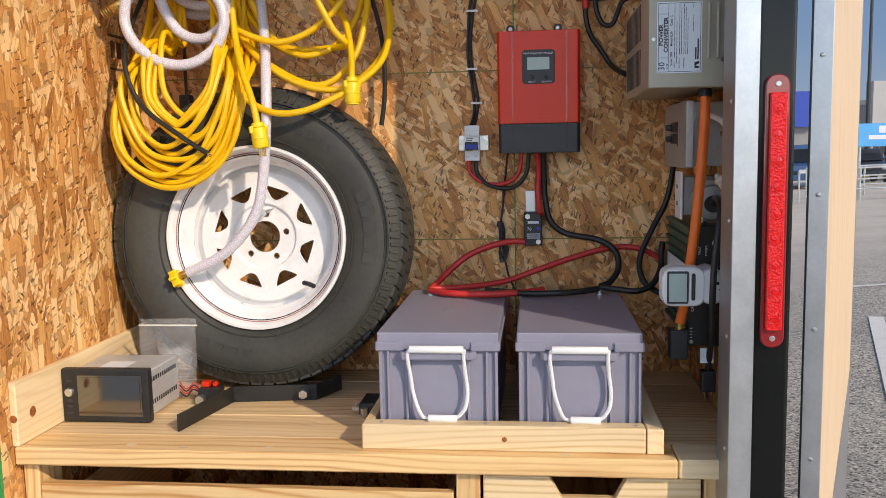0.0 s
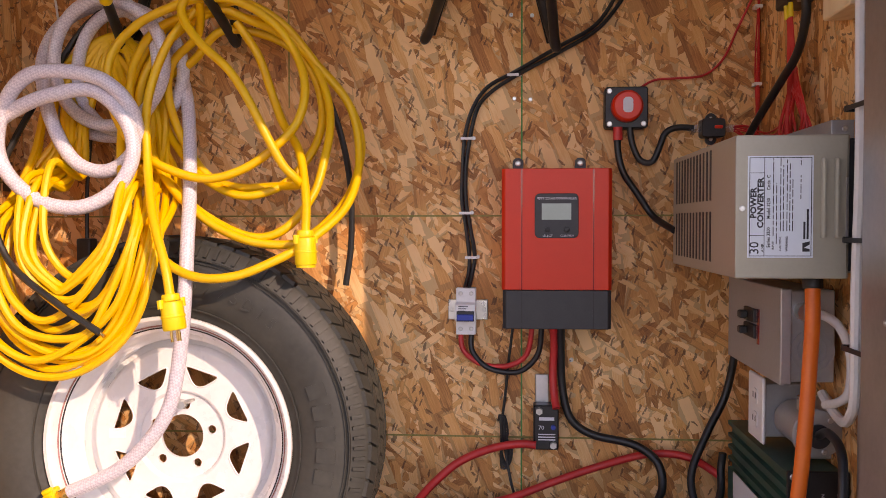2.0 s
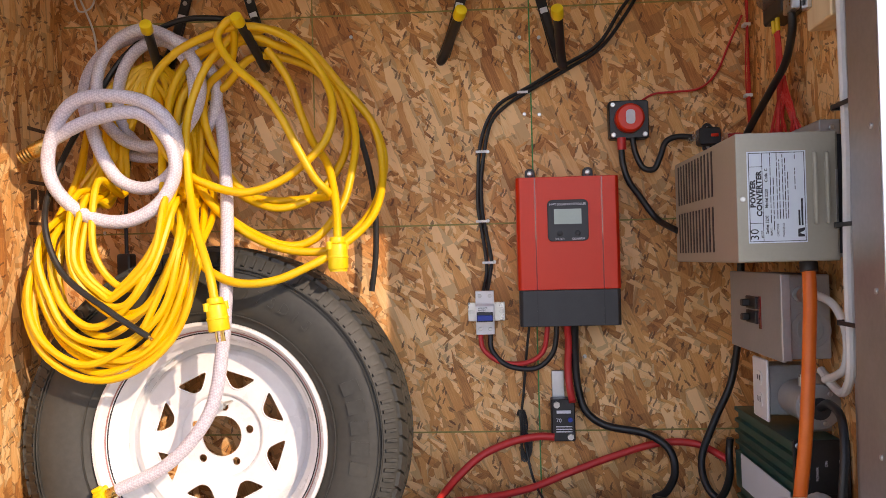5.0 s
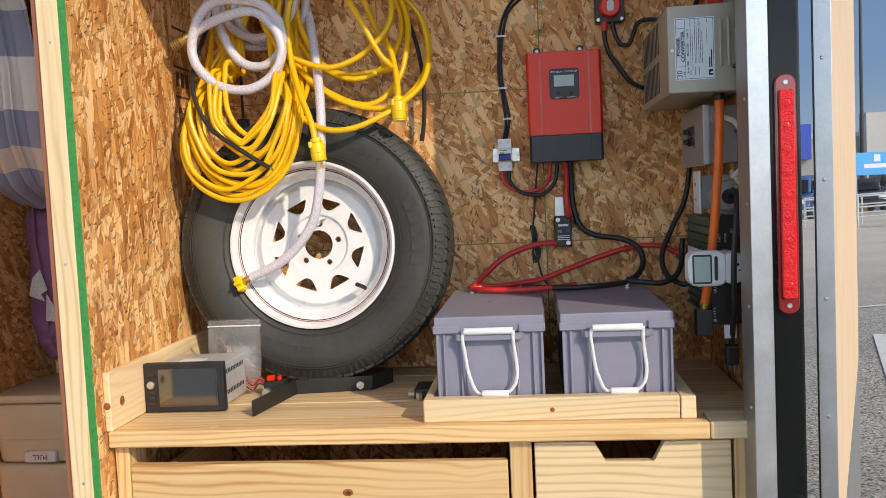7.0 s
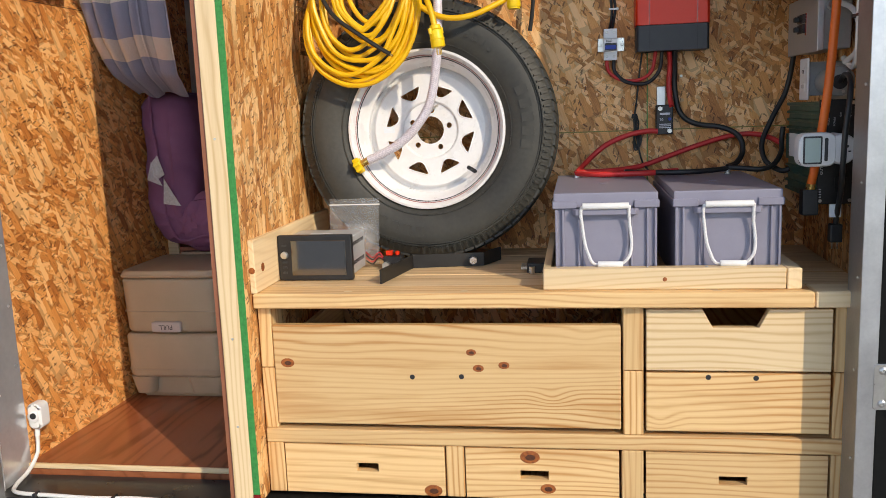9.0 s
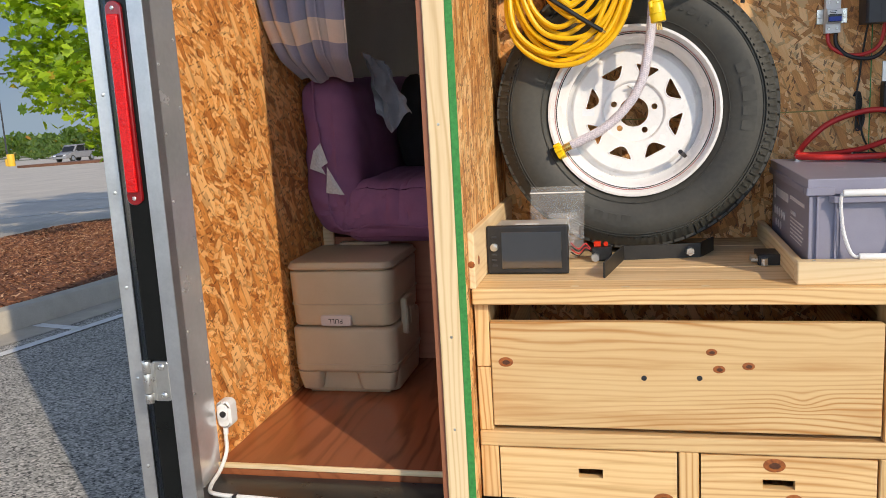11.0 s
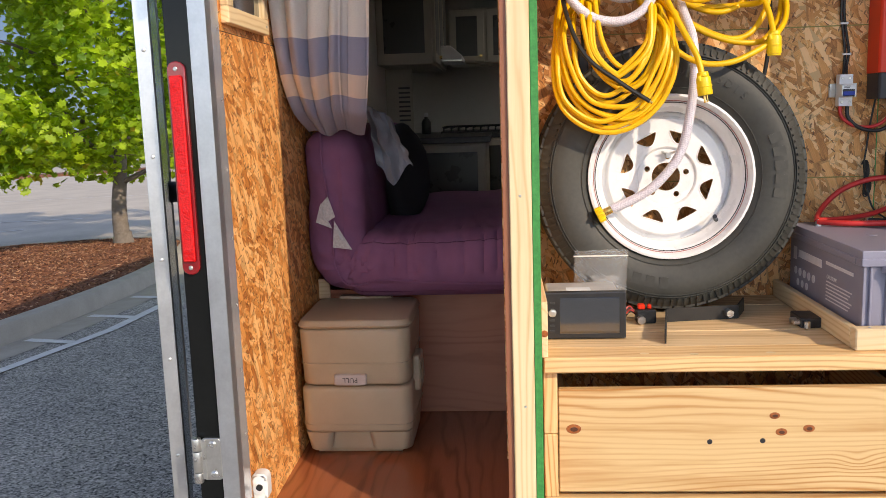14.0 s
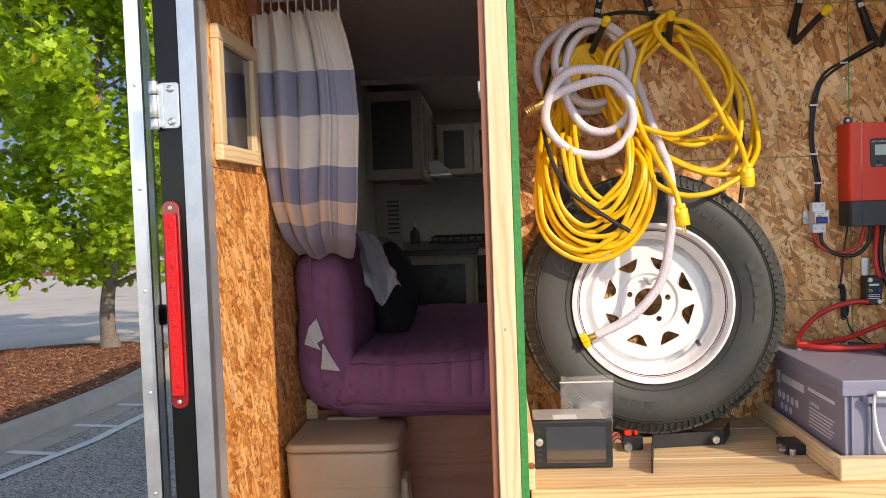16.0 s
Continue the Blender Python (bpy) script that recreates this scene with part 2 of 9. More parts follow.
# ---- materials ----
M = {}
M["osb_back"] = osb("osb_back_wall", "XZY", (1.05, 0.93, 0.80), (88, 104, 62, 122, 76, 35, 98, 150, 112))
M["osb_side"] = osb("osb_side_wall", "ZYX", (1.0, 0.90, 0.76), (4, -9, 15, -30, 6, -14, 70, 24, -3))
M["osb_rough"] = osb("osb_outer_wall", "ZYX", (1.14, 0.88, 0.62), (15, -48, 72, -12, 35, 88, -65, 115, -28))
for ax, order in (("x", "XZY"), ("y", "YZX"), ("z", "ZXY")):
    M["wood_" + ax] = lumber("pine_" + ax, order)
    M["fine_" + ax] = lumber("pale_pine_" + ax, order, (0.82, 0.63, 0.38), (0.63, 0.42, 0.20), 380.0, 0.3)
M["deck"] = lumber("deck_board_pine", "XYZ", (0.73, 0.53, 0.30), (0.46, 0.26, 0.10), 300.0, 0.5)
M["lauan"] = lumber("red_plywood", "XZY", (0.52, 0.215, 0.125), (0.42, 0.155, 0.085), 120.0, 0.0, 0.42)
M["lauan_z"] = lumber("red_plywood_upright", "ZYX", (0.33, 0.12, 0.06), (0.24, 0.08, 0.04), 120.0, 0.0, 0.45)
M["floor"] = lumber("floor_laminate", "YXZ", (0.32, 0.105, 0.045), (0.17, 0.052, 0.021), 90.0, 0.0, 0.24)
M["cream_ply"] = lumber("cream_plywood", "ZYX", (0.78, 0.58, 0.38), (0.70, 0.49, 0.29), 60.0, 0.1, 0.45)
M["alu"] = surface("milled_aluminium", (0.50, 0.515, 0.535), (0.66, 0.675, 0.69), 14, 0.34, 0.92, 0.08, 160)
M["jamb_metal"] = surface("galvanised_jamb", (0.58, 0.59, 0.61), (0.78, 0.78, 0.79), 5, 0.24, 0.65, 0.10, 70, 0.12)
M["galvanised"] = surface("galvanised_sheet", (0.52, 0.53, 0.54), (0.66, 0.67, 0.67), 30, 0.42, 0.45, 0.06, 160)
M["alu_dull"] = surface("dull_aluminium", (0.36, 0.36, 0.36), (0.5, 0.5, 0.5), 9, 0.42, 0.85, 0.08, 120)
M["steel"] = surface("zinc_steel", (0.55, 0.55, 0.53), (0.7, 0.7, 0.68), 40, 0.3, 0.95, 0.06)
M["black_paint"] = surface("black_gloss_paint", (0.005, 0.006, 0.006), (0.010, 0.011, 0.011), 8, 0.13, 0.0, 0.02, 90, 0.06)
M["black_plastic"] = surface("black_plastic", (0.010, 0.010, 0.011), (0.022, 0.022, 0.023), 30, 0.42, 0.0, 0.08)
M["black_metal"] = surface("black_powder_coat", (0.012, 0.012, 0.012), (0.03, 0.029, 0.027), 25, 0.45, 0.2, 0.12, 300)
M["black_paint"].node_tree.nodes["Principled BSDF"].inputs["Specular IOR Level"].default_value = 0.22
M["rubber"] = surface("tyre_rubber", (0.020, 0.0205, 0.018), (0.060, 0.060, 0.051), 6, 0.6, 0.0, 0.25, 90, 0.15)
M["rim"] = surface("white_rim_enamel", (0.72, 0.72, 0.72), (0.82, 0.82, 0.82), 12, 0.28, 0.0, 0.03, 120, 0.06, 0.3)
M["yellow"] = surface("yellow_cord", (0.78, 0.43, 0.006), (0.86, 0.51, 0.010), 30, 0.42, 0.0, 0.05)
M["plug_yellow"] = surface("yellow_plug", (0.82, 0.56, 0.012), (0.90, 0.64, 0.02), 30, 0.38, 0.0, 0.05)
M["battery"] = surface("grey_violet_case", (0.225, 0.22, 0.285), (0.27, 0.265, 0.335), 14, 0.40, 0.0, 0.10, 420, 0.08)
M["white_plastic"] = surface("white_plastic", (0.74, 0.74, 0.73), (0.82, 0.82, 0.81), 20, 0.4, 0.0, 0.04)
M["rope"] = surface("white_rope", (0.62, 0.62, 0.62), (0.80, 0.80, 0.80), 260, 0.8, 0.0, 0.5, 700)
M["red"] = surface("red_case", (0.70, 0.026, 0.004), (0.76, 0.036, 0.007), 10, 0.36, 0.1, 0.04, 400, 0.06)
M["charcoal"] = surface("charcoal_case", (0.025, 0.026, 0.030), (0.04, 0.041, 0.045), 20, 0.42, 0.1, 0.06, 300)
M["red_cable"] = surface("red_cable", (0.55, 0.022, 0.020), (0.66, 0.04, 0.035), 40, 0.4, 0.0, 0.04)
M["black_cable"] = surface("black_cable", (0.010, 0.010, 0.010), (0.02, 0.02, 0.02), 40, 0.4, 0.0, 0.05)
M["orange"] = surface("orange_cord", (0.78, 0.13, 0.012), (0.86, 0.18, 0.02), 30, 0.42, 0.0, 0.04)
M["white_cable"] = surface("white_cable", (0.68, 0.67, 0.63), (0.78, 0.77, 0.74), 30, 0.45, 0.0, 0.05)
M["beige_metal"] = surface("beige_enamel_steel", (0.36, 0.33, 0.25), (0.42, 0.385, 0.30), 8, 0.36, 0.1, 0.05, 200)
M["grey_metal"] = surface("grey_enamel_steel", (0.33, 0.335, 0.33), (0.43, 0.435, 0.43), 9, 0.38, 0.35, 0.06, 160)
M["teal"] = surface("teal_anodised", (0.02, 0.10, 0.085), (0.035, 0.14, 0.12), 20, 0.35, 0.5, 0.05)
M["label"] = surface("paper_label", (0.70, 0.76, 0.80), (0.76, 0.81, 0.85), 15, 0.45, 0.0, 0.02)
# black for print, and for the shade painted inside holes and slots
M["ink_and_gap"] = surface("black_ink_and_gap_shade", (0.012, 0.012, 0.014), (0.025, 0.025, 0.028), 60, 0.5, 0.0, 0.0)
M["white_ink"] = surface("white_print", (0.62, 0.62, 0.66), (0.74, 0.74, 0.78), 60, 0.5, 0.0, 0.0)
M["brass"] = surface("brass", (0.62, 0.42, 0.13), (0.74, 0.53, 0.2), 40, 0.28, 1.0, 0.04)
M["potty"] = surface("taupe_plastic", (0.42, 0.345, 0.23), (0.49, 0.41, 0.28), 8, 0.36, 0.0, 0.12, 350)
M["screen"] = surface("dark_glass_screen", (0.20, 0.21, 0.22), (0.24, 0.25, 0.26), 3, 0.10, 1.0, 0.0, 50, 0.03)
M["lcd"] = surface("lcd", (0.36, 0.46, 0.43), (0.42, 0.52, 0.48), 6, 0.2, 0.0, 0.0)
M["green_edge"] = surface("green_edge_paint", (0.014, 0.17, 0.035), (0.05, 0.32, 0.07), 120, 0.6, 0.0, 0.5, 300)
M["green_chalk"] = surface("green_chalk", (0.16, 0.19, 0.045), (0.42, 0.30, 0.10), 90, 0.9, 0.0, 0.0)
M["purple"] = surface("purple_futon_cover", (0.20, 0.078, 0.16), (0.29, 0.125, 0.235), 6, 0.85, 0.0, 0.4, 500)
M["grey_cloth"] = surface("grey_cloth", (0.28, 0.30, 0.34), (0.40, 0.42, 0.45), 10, 0.9, 0.0, 0.4, 400)
M["dark_cloth"] = surface("dark_cloth", (0.015, 0.015, 0.018), (0.03, 0.03, 0.034), 10, 0.9, 0.0, 0.3, 300)
M["white_wall"] = surface("cream_panel", (0.68, 0.66, 0.60), (0.76, 0.74, 0.68), 4, 0.5, 0.0, 0.04, 80)
M["ceiling"] = surface("ceiling_panel", (0.74, 0.71, 0.64), (0.82, 0.79, 0.72), 3, 0.6, 0.0, 0.05, 60)
M["mat"] = surface("black_rubber_sill", (0.012, 0.012, 0.012), (0.035, 0.034, 0.032), 12, 0.3, 0.0, 0.25, 120)
M["concrete"] = surface("kerb_concrete", (0.36, 0.32, 0.265), (0.47, 0.43, 0.36), 5, 0.85, 0.0, 0.35, 90)
M["line"] = surface("white_road_paint", (0.60, 0.60, 0.58), (0.78, 0.78, 0.76), 12, 0.7, 0.0, 0.3, 90)
M["bark"] = surface("tree_bark", (0.13, 0.105, 0.085), (0.24, 0.20, 0.165), 16, 0.9, 0.0, 0.8, 60)


def glass(name, colour=(1, 1, 1), rough=0.02, alpha=None):
    m, nodes, links, b = material(name)
    b.inputs["Base Color"].default_value = (*colour, 1)
    b.inputs["Roughness"].default_value = rough
    b.inputs["Transmission Weight"].default_value = 1.0
    b.inputs["IOR"].default_value = 1.3
    if alpha is not None:
        b.inputs["Alpha"].default_value = alpha
        b.inputs["Transmission Weight"].default_value = 0.0
    return m


M["window_glass"] = glass("window_glass", (0.9, 0.93, 0.95), 0.03, 0.35)
M["bag_film"] = glass("clear_bag_film", (0.85, 0.87, 0.88), 0.16, 0.17)
M["smoke"] = glass("smoked_cover", (0.16, 0.14, 0.12), 0.15, 0.45)


def lens_red():
    m, nodes, links, b = material("red_lens")
    tc = nodes.new("ShaderNodeTexCoord")
    v = node(nodes, "ShaderNodeTexVoronoi", Scale=260.0)
    links.new(tc.outputs["Object"], v.inputs["Vector"])
    links.new(ramp(nodes, links, v.outputs["Distance"], [(0.0, (0.86, 0.008, 0.008)), (1.0, (0.48, 0.003, 0.004))]), b.inputs["Base Color"])
    b.inputs["Roughness"].default_value = 0.16
    b.inputs["Coat Weight"].default_value = 0.0
    bump(nodes, links, v.outputs["Distance"], 0.4, 0.002, b)
    return m


# translucent white for the added roof panel, passing daylight to the kitchen
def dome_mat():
    m, nodes, links, b = material("translucent_fill_panel")
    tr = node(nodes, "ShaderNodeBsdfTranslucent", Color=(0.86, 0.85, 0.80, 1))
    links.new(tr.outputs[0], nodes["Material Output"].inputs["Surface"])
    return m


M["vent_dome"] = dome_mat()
M["lens"] = lens_red()
M["lens_dark"] = surface("red_lens_rim", (0.20, 0.005, 0.008), (0.27, 0.008, 0.011), 30, 0.15, 0.0, 0.02, 90, 0.05, 0.6)


def asphalt():
    m, nodes, links, b = material("asphalt")
    tc = nodes.new("ShaderNodeTexCoord")
    v = node(nodes, "ShaderNodeTexVoronoi", Scale=95.0)
    n1 = node(nodes, "ShaderNodeTexNoise", Scale=0.7, Detail=6.0, Roughness=0.65)
    n2 = node(nodes, "ShaderNodeTexNoise", Scale=40.0, Detail=4.0, Roughness=0.8)
    for n in (v, n1, n2):
        links.new(tc.outputs["Object"], n.inputs["Vector"])
    sep = nodes.new("ShaderNodeSeparateColor")
    links.new(v.outputs["Color"], sep.inputs[0])
    f = math_node(nodes, links, "ADD", math_node(nodes, links, "MULTIPLY", sep.outputs[0], 0.55), math_node(nodes, links, "MULTIPLY", n2.outputs[0], 0.45))
    near = ramp(nodes, links, f, [(0.24, (0.06, 0.058, 0.053)), (0.40, (0.31, 0.298, 0.27)), (0.60, (0.43, 0.41, 0.37)), (0.78, (0.70, 0.67, 0.62))])
    tone = ramp(nodes, links, n1.outputs[0], [(0.3, (0.72, 0.72, 0.72)), (0.7, (1.12, 1.1, 1.06))])
    col = mix(nodes, links, 1.0, near, tone, "MULTIPLY")
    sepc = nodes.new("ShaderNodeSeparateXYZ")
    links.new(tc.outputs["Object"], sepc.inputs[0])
    # colour goes over to a paler tan from y = 9 outwards
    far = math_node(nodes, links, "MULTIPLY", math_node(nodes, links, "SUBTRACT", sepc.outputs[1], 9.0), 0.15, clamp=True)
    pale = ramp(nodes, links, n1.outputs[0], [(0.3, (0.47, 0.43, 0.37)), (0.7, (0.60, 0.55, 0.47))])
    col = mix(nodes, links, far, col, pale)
    links.new(col, b.inputs["Base Color"])
    b.inputs["Roughness"].default_value = 0.85
    bump(nodes, links, f, 0.6, 0.006, b)
    return m


M["asphalt"] = asphalt()
M["mulch"] = surface("brown_mulch", (0.07, 0.025, 0.012), (0.27, 0.105, 0.052), 45, 0.95, 0.0, 1.0, 160)


def leaf_mat(name, c1, c2):
    m, nodes, links, b = material(name)
    geo = nodes.new("ShaderNodeNewGeometry")
    links.new(ramp(nodes, links, geo.outputs["Random Per Island"], [(0.0, c1), (0.85, c2), (0.97, tuple(1.5 * c for c in c2)), (1.0, (0.42, 0.16, 0.03))]), b.inputs["Base Color"])
    b.inputs["Roughness"].default_value = 0.5
    out = nodes["Material Output"]
    tr = nodes.new("ShaderNodeBsdfTranslucent")
    links.new(ramp(nodes, links, geo.outputs["Random Per Island"], [(0.0, (0.44, 0.66, 0.02)), (1.0, (0.72, 0.88, 0.06))]), tr.inputs["Color"])
    ms = nodes.new("ShaderNodeMixShader")
    ms.inputs[0].default_value = 0.34
    links.new(b.outputs[0], ms.inputs[1])
    links.new(tr.outputs[0], ms.inputs[2])
    links.new(ms.outputs[0], out.inputs["Surface"])
    return m


M["leaf"] = leaf_mat("maple_leaf", (0.07, 0.17, 0.008), (0.38, 0.54, 0.025))
M["far_leaf"] = leaf_mat("far_foliage", (0.04, 0.085, 0.03), (0.09, 0.15, 0.05))


def hose_mat():
    m, nodes, links, b = material("braided_hose")
    tc = nodes.new("ShaderNodeTexCoord")
    ch = node(nodes, "ShaderNodeTexChecker", Scale=260.0)
    ch.inputs[1].default_value, ch.inputs[2].default_value = (0.72, 0.69, 0.74, 1), (0.56, 0.53, 0.60, 1)
    mp = nodes.new("ShaderNodeMapping")
    mp.inputs["Rotation"].default_value = (0.6, 0.7, 0.8)
    links.new(tc.outputs["Object"], mp.inputs[0])
    links.new(mp.outputs[0], ch.inputs["Vector"])
    links.new(ch.outputs[0], b.inputs["Base Color"])
    b.inputs["Roughness"].default_value = 0.32
    b.inputs["Subsurface Weight"].default_value = 0.28
    b.inputs["Subsurface Radius"].default_value = (0.01, 0.01, 0.01)
    return m


M["hose"] = hose_mat()


def curtain_mat():
    m, nodes, links, b = material("striped_curtain")
    tc, sep = nodes.new("ShaderNodeTexCoord"), nodes.new("ShaderNodeSeparateXYZ")
    links.new(tc.outputs["UV"], sep.inputs[0])
    n = nodes.new("ShaderNodeValToRGB")
    n.color_ramp.interpolation = "CONSTANT"
    grey, cream, tan = (0.30, 0.315, 0.42), (0.76, 0.715, 0.66), (0.68, 0.59, 0.51)
    stops = [(0.0, grey), (0.150, tan), (0.240, grey), (0.385, cream), (0.590, grey), (0.766, cream)]
    while len(n.color_ramp.elements) < len(stops):
        n.color_ramp.elements.new(0.5)
    for el, (p, c) in zip(n.color_ramp.elements, stops):
        el.position, el.color = p, (*c, 1)
    links.new(sep.outputs[1], n.inputs[0])
    wv = node(nodes, "ShaderNodeTexNoise", Scale=420.0, Detail=2.0)
    links.new(tc.outputs["Object"], wv.inputs["Vector"])
    links.new(mix(nodes, links, 1.0, n.outputs[0], ramp(nodes, links, wv.outputs[0], [(0.3, (0.85, 0.85, 0.85)), (0.7, (1.1, 1.1, 1.1))]), "MULTIPLY"), b.inputs["Base Color"])
    b.inputs["Roughness"].default_value = 0.9
    b.inputs["Sheen Weight"].default_value = 0.2
    waffle = node(nodes, "ShaderNodeTexChecker", Scale=1.0)
    wm_ = nodes.new("ShaderNodeMapping")
    wm_.inputs["Scale"].default_value = (64, 110, 1)
    links.new(tc.outputs["UV"], wm_.inputs[0])
    links.new(wm_.outputs[0], waffle.inputs["Vector"])
    cell = math_node(nodes, links, "ADD", wv.outputs[0], math_node(nodes, links, "MULTIPLY", waffle.outputs["Fac"], math_node(nodes, links, "MULTIPLY", math_node(nodes, links, "LESS_THAN", sep.outputs[1], 0.50), 0.8)))
    bump(nodes, links, cell, 0.4, 0.001, b)
    return m


M["curtain"] = curtain_mat()
M["plain_blue"] = surface("blue_facade_panel", (0.012, 0.045, 0.33), (0.018, 0.06, 0.38), 0.5, 0.5, 0.0, 0.0, 3)
M["facade"] = surface("grey_facade", (0.22, 0.22, 0.225), (0.27, 0.27, 0.275), 0.4, 0.8, 0.0, 0.05, 4)
M["facade_light"] = surface("light_grey_facade", (0.36, 0.36, 0.36), (0.42, 0.42, 0.42), 0.4, 0.8, 0.0, 0.05, 4)
M["sign_blue"] = surface("light_blue_sign", (0.05, 0.32, 0.68), (0.07, 0.38, 0.75), 1, 0.5, 0.0, 0.0, 3)
M["car_glass"] = surface("dark_car_glass", (0.012, 0.014, 0.016), (0.02, 0.022, 0.025), 3, 0.1, 0.0, 0.0, 9, 0.03)
M["car_silver"] = surface("silver_car_paint", (0.26, 0.26, 0.27), (0.32, 0.32, 0.33), 3, 0.25, 0.3, 0.0, 9, 0.05)
M["car_dark"] = surface("dark_car_paint", (0.02, 0.022, 0.03), (0.035, 0.037, 0.045), 3, 0.2, 0.2, 0.0, 9, 0.05)
M["car_blue"] = surface("blue_car_paint", (0.05, 0.11, 0.24), (0.07, 0.14, 0.28), 3, 0.2, 0.2, 0.0, 9, 0.05)
M["car_white"] = surface("white_car_paint", (0.66, 0.66, 0.66), (0.72, 0.72, 0.72), 3, 0.25, 0.0, 0.0, 9, 0.05)
M["grass"] = surface("verge_grass", (0.10, 0.13, 0.04), (0.17, 0.19, 0.07), 0.6, 0.95, 0.0, 0.0, 6)
M["sign_yellow"] = surface("yellow_bollard", (0.75, 0.42, 0.03), (0.85, 0.50, 0.05), 3, 0.5, 0.0, 0.0)
M["skin"] = surface("trailer_black_skin", (0.010, 0.012, 0.012), (0.018, 0.02, 0.02), 5, 0.22, 0.0, 0.03, 12, 0.05)

# ---- mesh helpers ----


def part(name, bm, mat, parent, label="", smooth=False):
    """One mesh object under a thing or a part; bm is in world places and is used up."""
    root = parent
    while root.parent:
        root = root.parent
    bmesh.ops.translate(bm, verts=bm.verts, vec=-root.location)
    me = bpy.data.meshes.new(name)
    bm.normal_update()
    bm.to_mesh(me)
    bm.free()
    me.materials.append(mat)
    if smooth:
        me.shade_smooth()
        me.set_sharp_from_angle(angle=radians(38))
    ob = new(name, me)
    ob.parent = parent
    return tagged(ob, label)


def thing(name, at, label, category, group="", kind=""):
    ob = new(name)
    ob.empty_display_size = 0.05
    ob.location = at
    return tagged(ob, label, category, group, kind)


def solid(name, bm, mat, label="", category="", group="", kind="", smooth=False):
    me = bpy.data.meshes.new(name)
    bm.normal_update()
    bm.to_mesh(me)
    bm.free()
    me.materials.append(mat)
    if smooth:
        me.shade_smooth()
        me.set_sharp_from_angle(angle=radians(38))
    return tagged(new(name, me), label, category, group, kind)


def box(x0, x1, y0, y1, z0, z1, bevel=0.0, seg=1, bm=None):
    b = bmesh.new()
    bmesh.ops.create_cube(b, size=1.0, matrix=Matrix.LocRotScale(((x0 + x1) / 2, (y0 + y1) / 2, (z0 + z1) / 2), None, (abs(x1 - x0), abs(y1 - y0), abs(z1 - z0))))
    if bevel:
        bmesh.ops.bevel(b, geom=list(b.edges), offset=bevel, segments=seg, affect="EDGES", profile=0.6)
    return join(bm, b)


def join(bm, b, m=None):
    if m is not None:
        bmesh.ops.transform(b, matrix=m, verts=b.verts)
    if bm is None:
        return b
    me = bpy.data.meshes.new("tmp")
    b.to_mesh(me)
    b.free()
    bm.from_mesh(me)
    bpy.data.meshes.remove(me)
    return bm


def cyl(p0, p1, r0, r1=None, n=16, bevel=0.0, bm=None):
    p0, p1 = Vector(p0), Vector(p1)
    b = bmesh.new()
    d = p1 - p0
    m = Matrix.Translation((p0 + p1) / 2) @ d.to_track_quat("Z", "Y").to_matrix().to_4x4()
    bmesh.ops.create_cone(b, cap_ends=True, segments=n, radius1=r0, radius2=r0 if r1 is None else r1, depth=d.length, matrix=m)
    if bevel:
        caps = [e for e in b.edges if any(len(f.verts) > 4 for f in e.link_faces)]
        bmesh.ops.bevel(b, geom=caps, offset=bevel, segments=2, affect="EDGES", profile=0.5)
    return join(bm, b)


def prism(points, axis, a, b_, bevel=0.0, bm=None):
    """A flat outline pushed along an axis from a to b_. points: the two other coordinates."""
    b = bmesh.new()
    def place(u, v, w):
        return {"x": (w, u, v), "y": (u, w, v), "z": (u, v, w)}[axis]
    v0 = [b.verts.new(place(u, v, a)) for u, v in points]
    v1 = [b.verts.new(place(u, v, b_)) for u, v in points]
    b.faces.new(v0)
    b.faces.new(v1[::-1])
    n = len(points)
    for i in range(n):
        b.faces.new((v0[i], v1[i], v1[(i + 1) % n], v0[(i + 1) % n]))
    bmesh.ops.recalc_face_normals(b, faces=b.faces)
    if bevel:
        bmesh.ops.bevel(b, geom=list(b.edges), offset=bevel, segments=1, affect="EDGES")
    return join(bm, b)


def spline(points, k=6, closed=False):
    """Catmull-Rom through the points, k steps a stretch."""
    pts = [Vector(p) for p in points]
    n = len(pts)
    out = []
    for i in range(n if closed else n - 1):
        if closed:
            p0, p1, p2, p3 = pts[i - 1], pts[i], pts[(i + 1) % n], pts[(i + 2) % n]
        else:
            p0, p1, p2, p3 = pts[max(i - 1, 0)], pts[i], pts[i + 1], pts[min(i + 2, n - 1)]
        for j in range(k):
            t = j / k
            out.append(0.5 * ((2 * p1) + (p2 - p0) * t + (2 * p0 - 5 * p1 + 4 * p2 - p3) * t * t + (3 * p1 - p0 - 3 * p2 + p3) * t ** 3))
    if not closed:
        out.append(pts[-1])
    return out


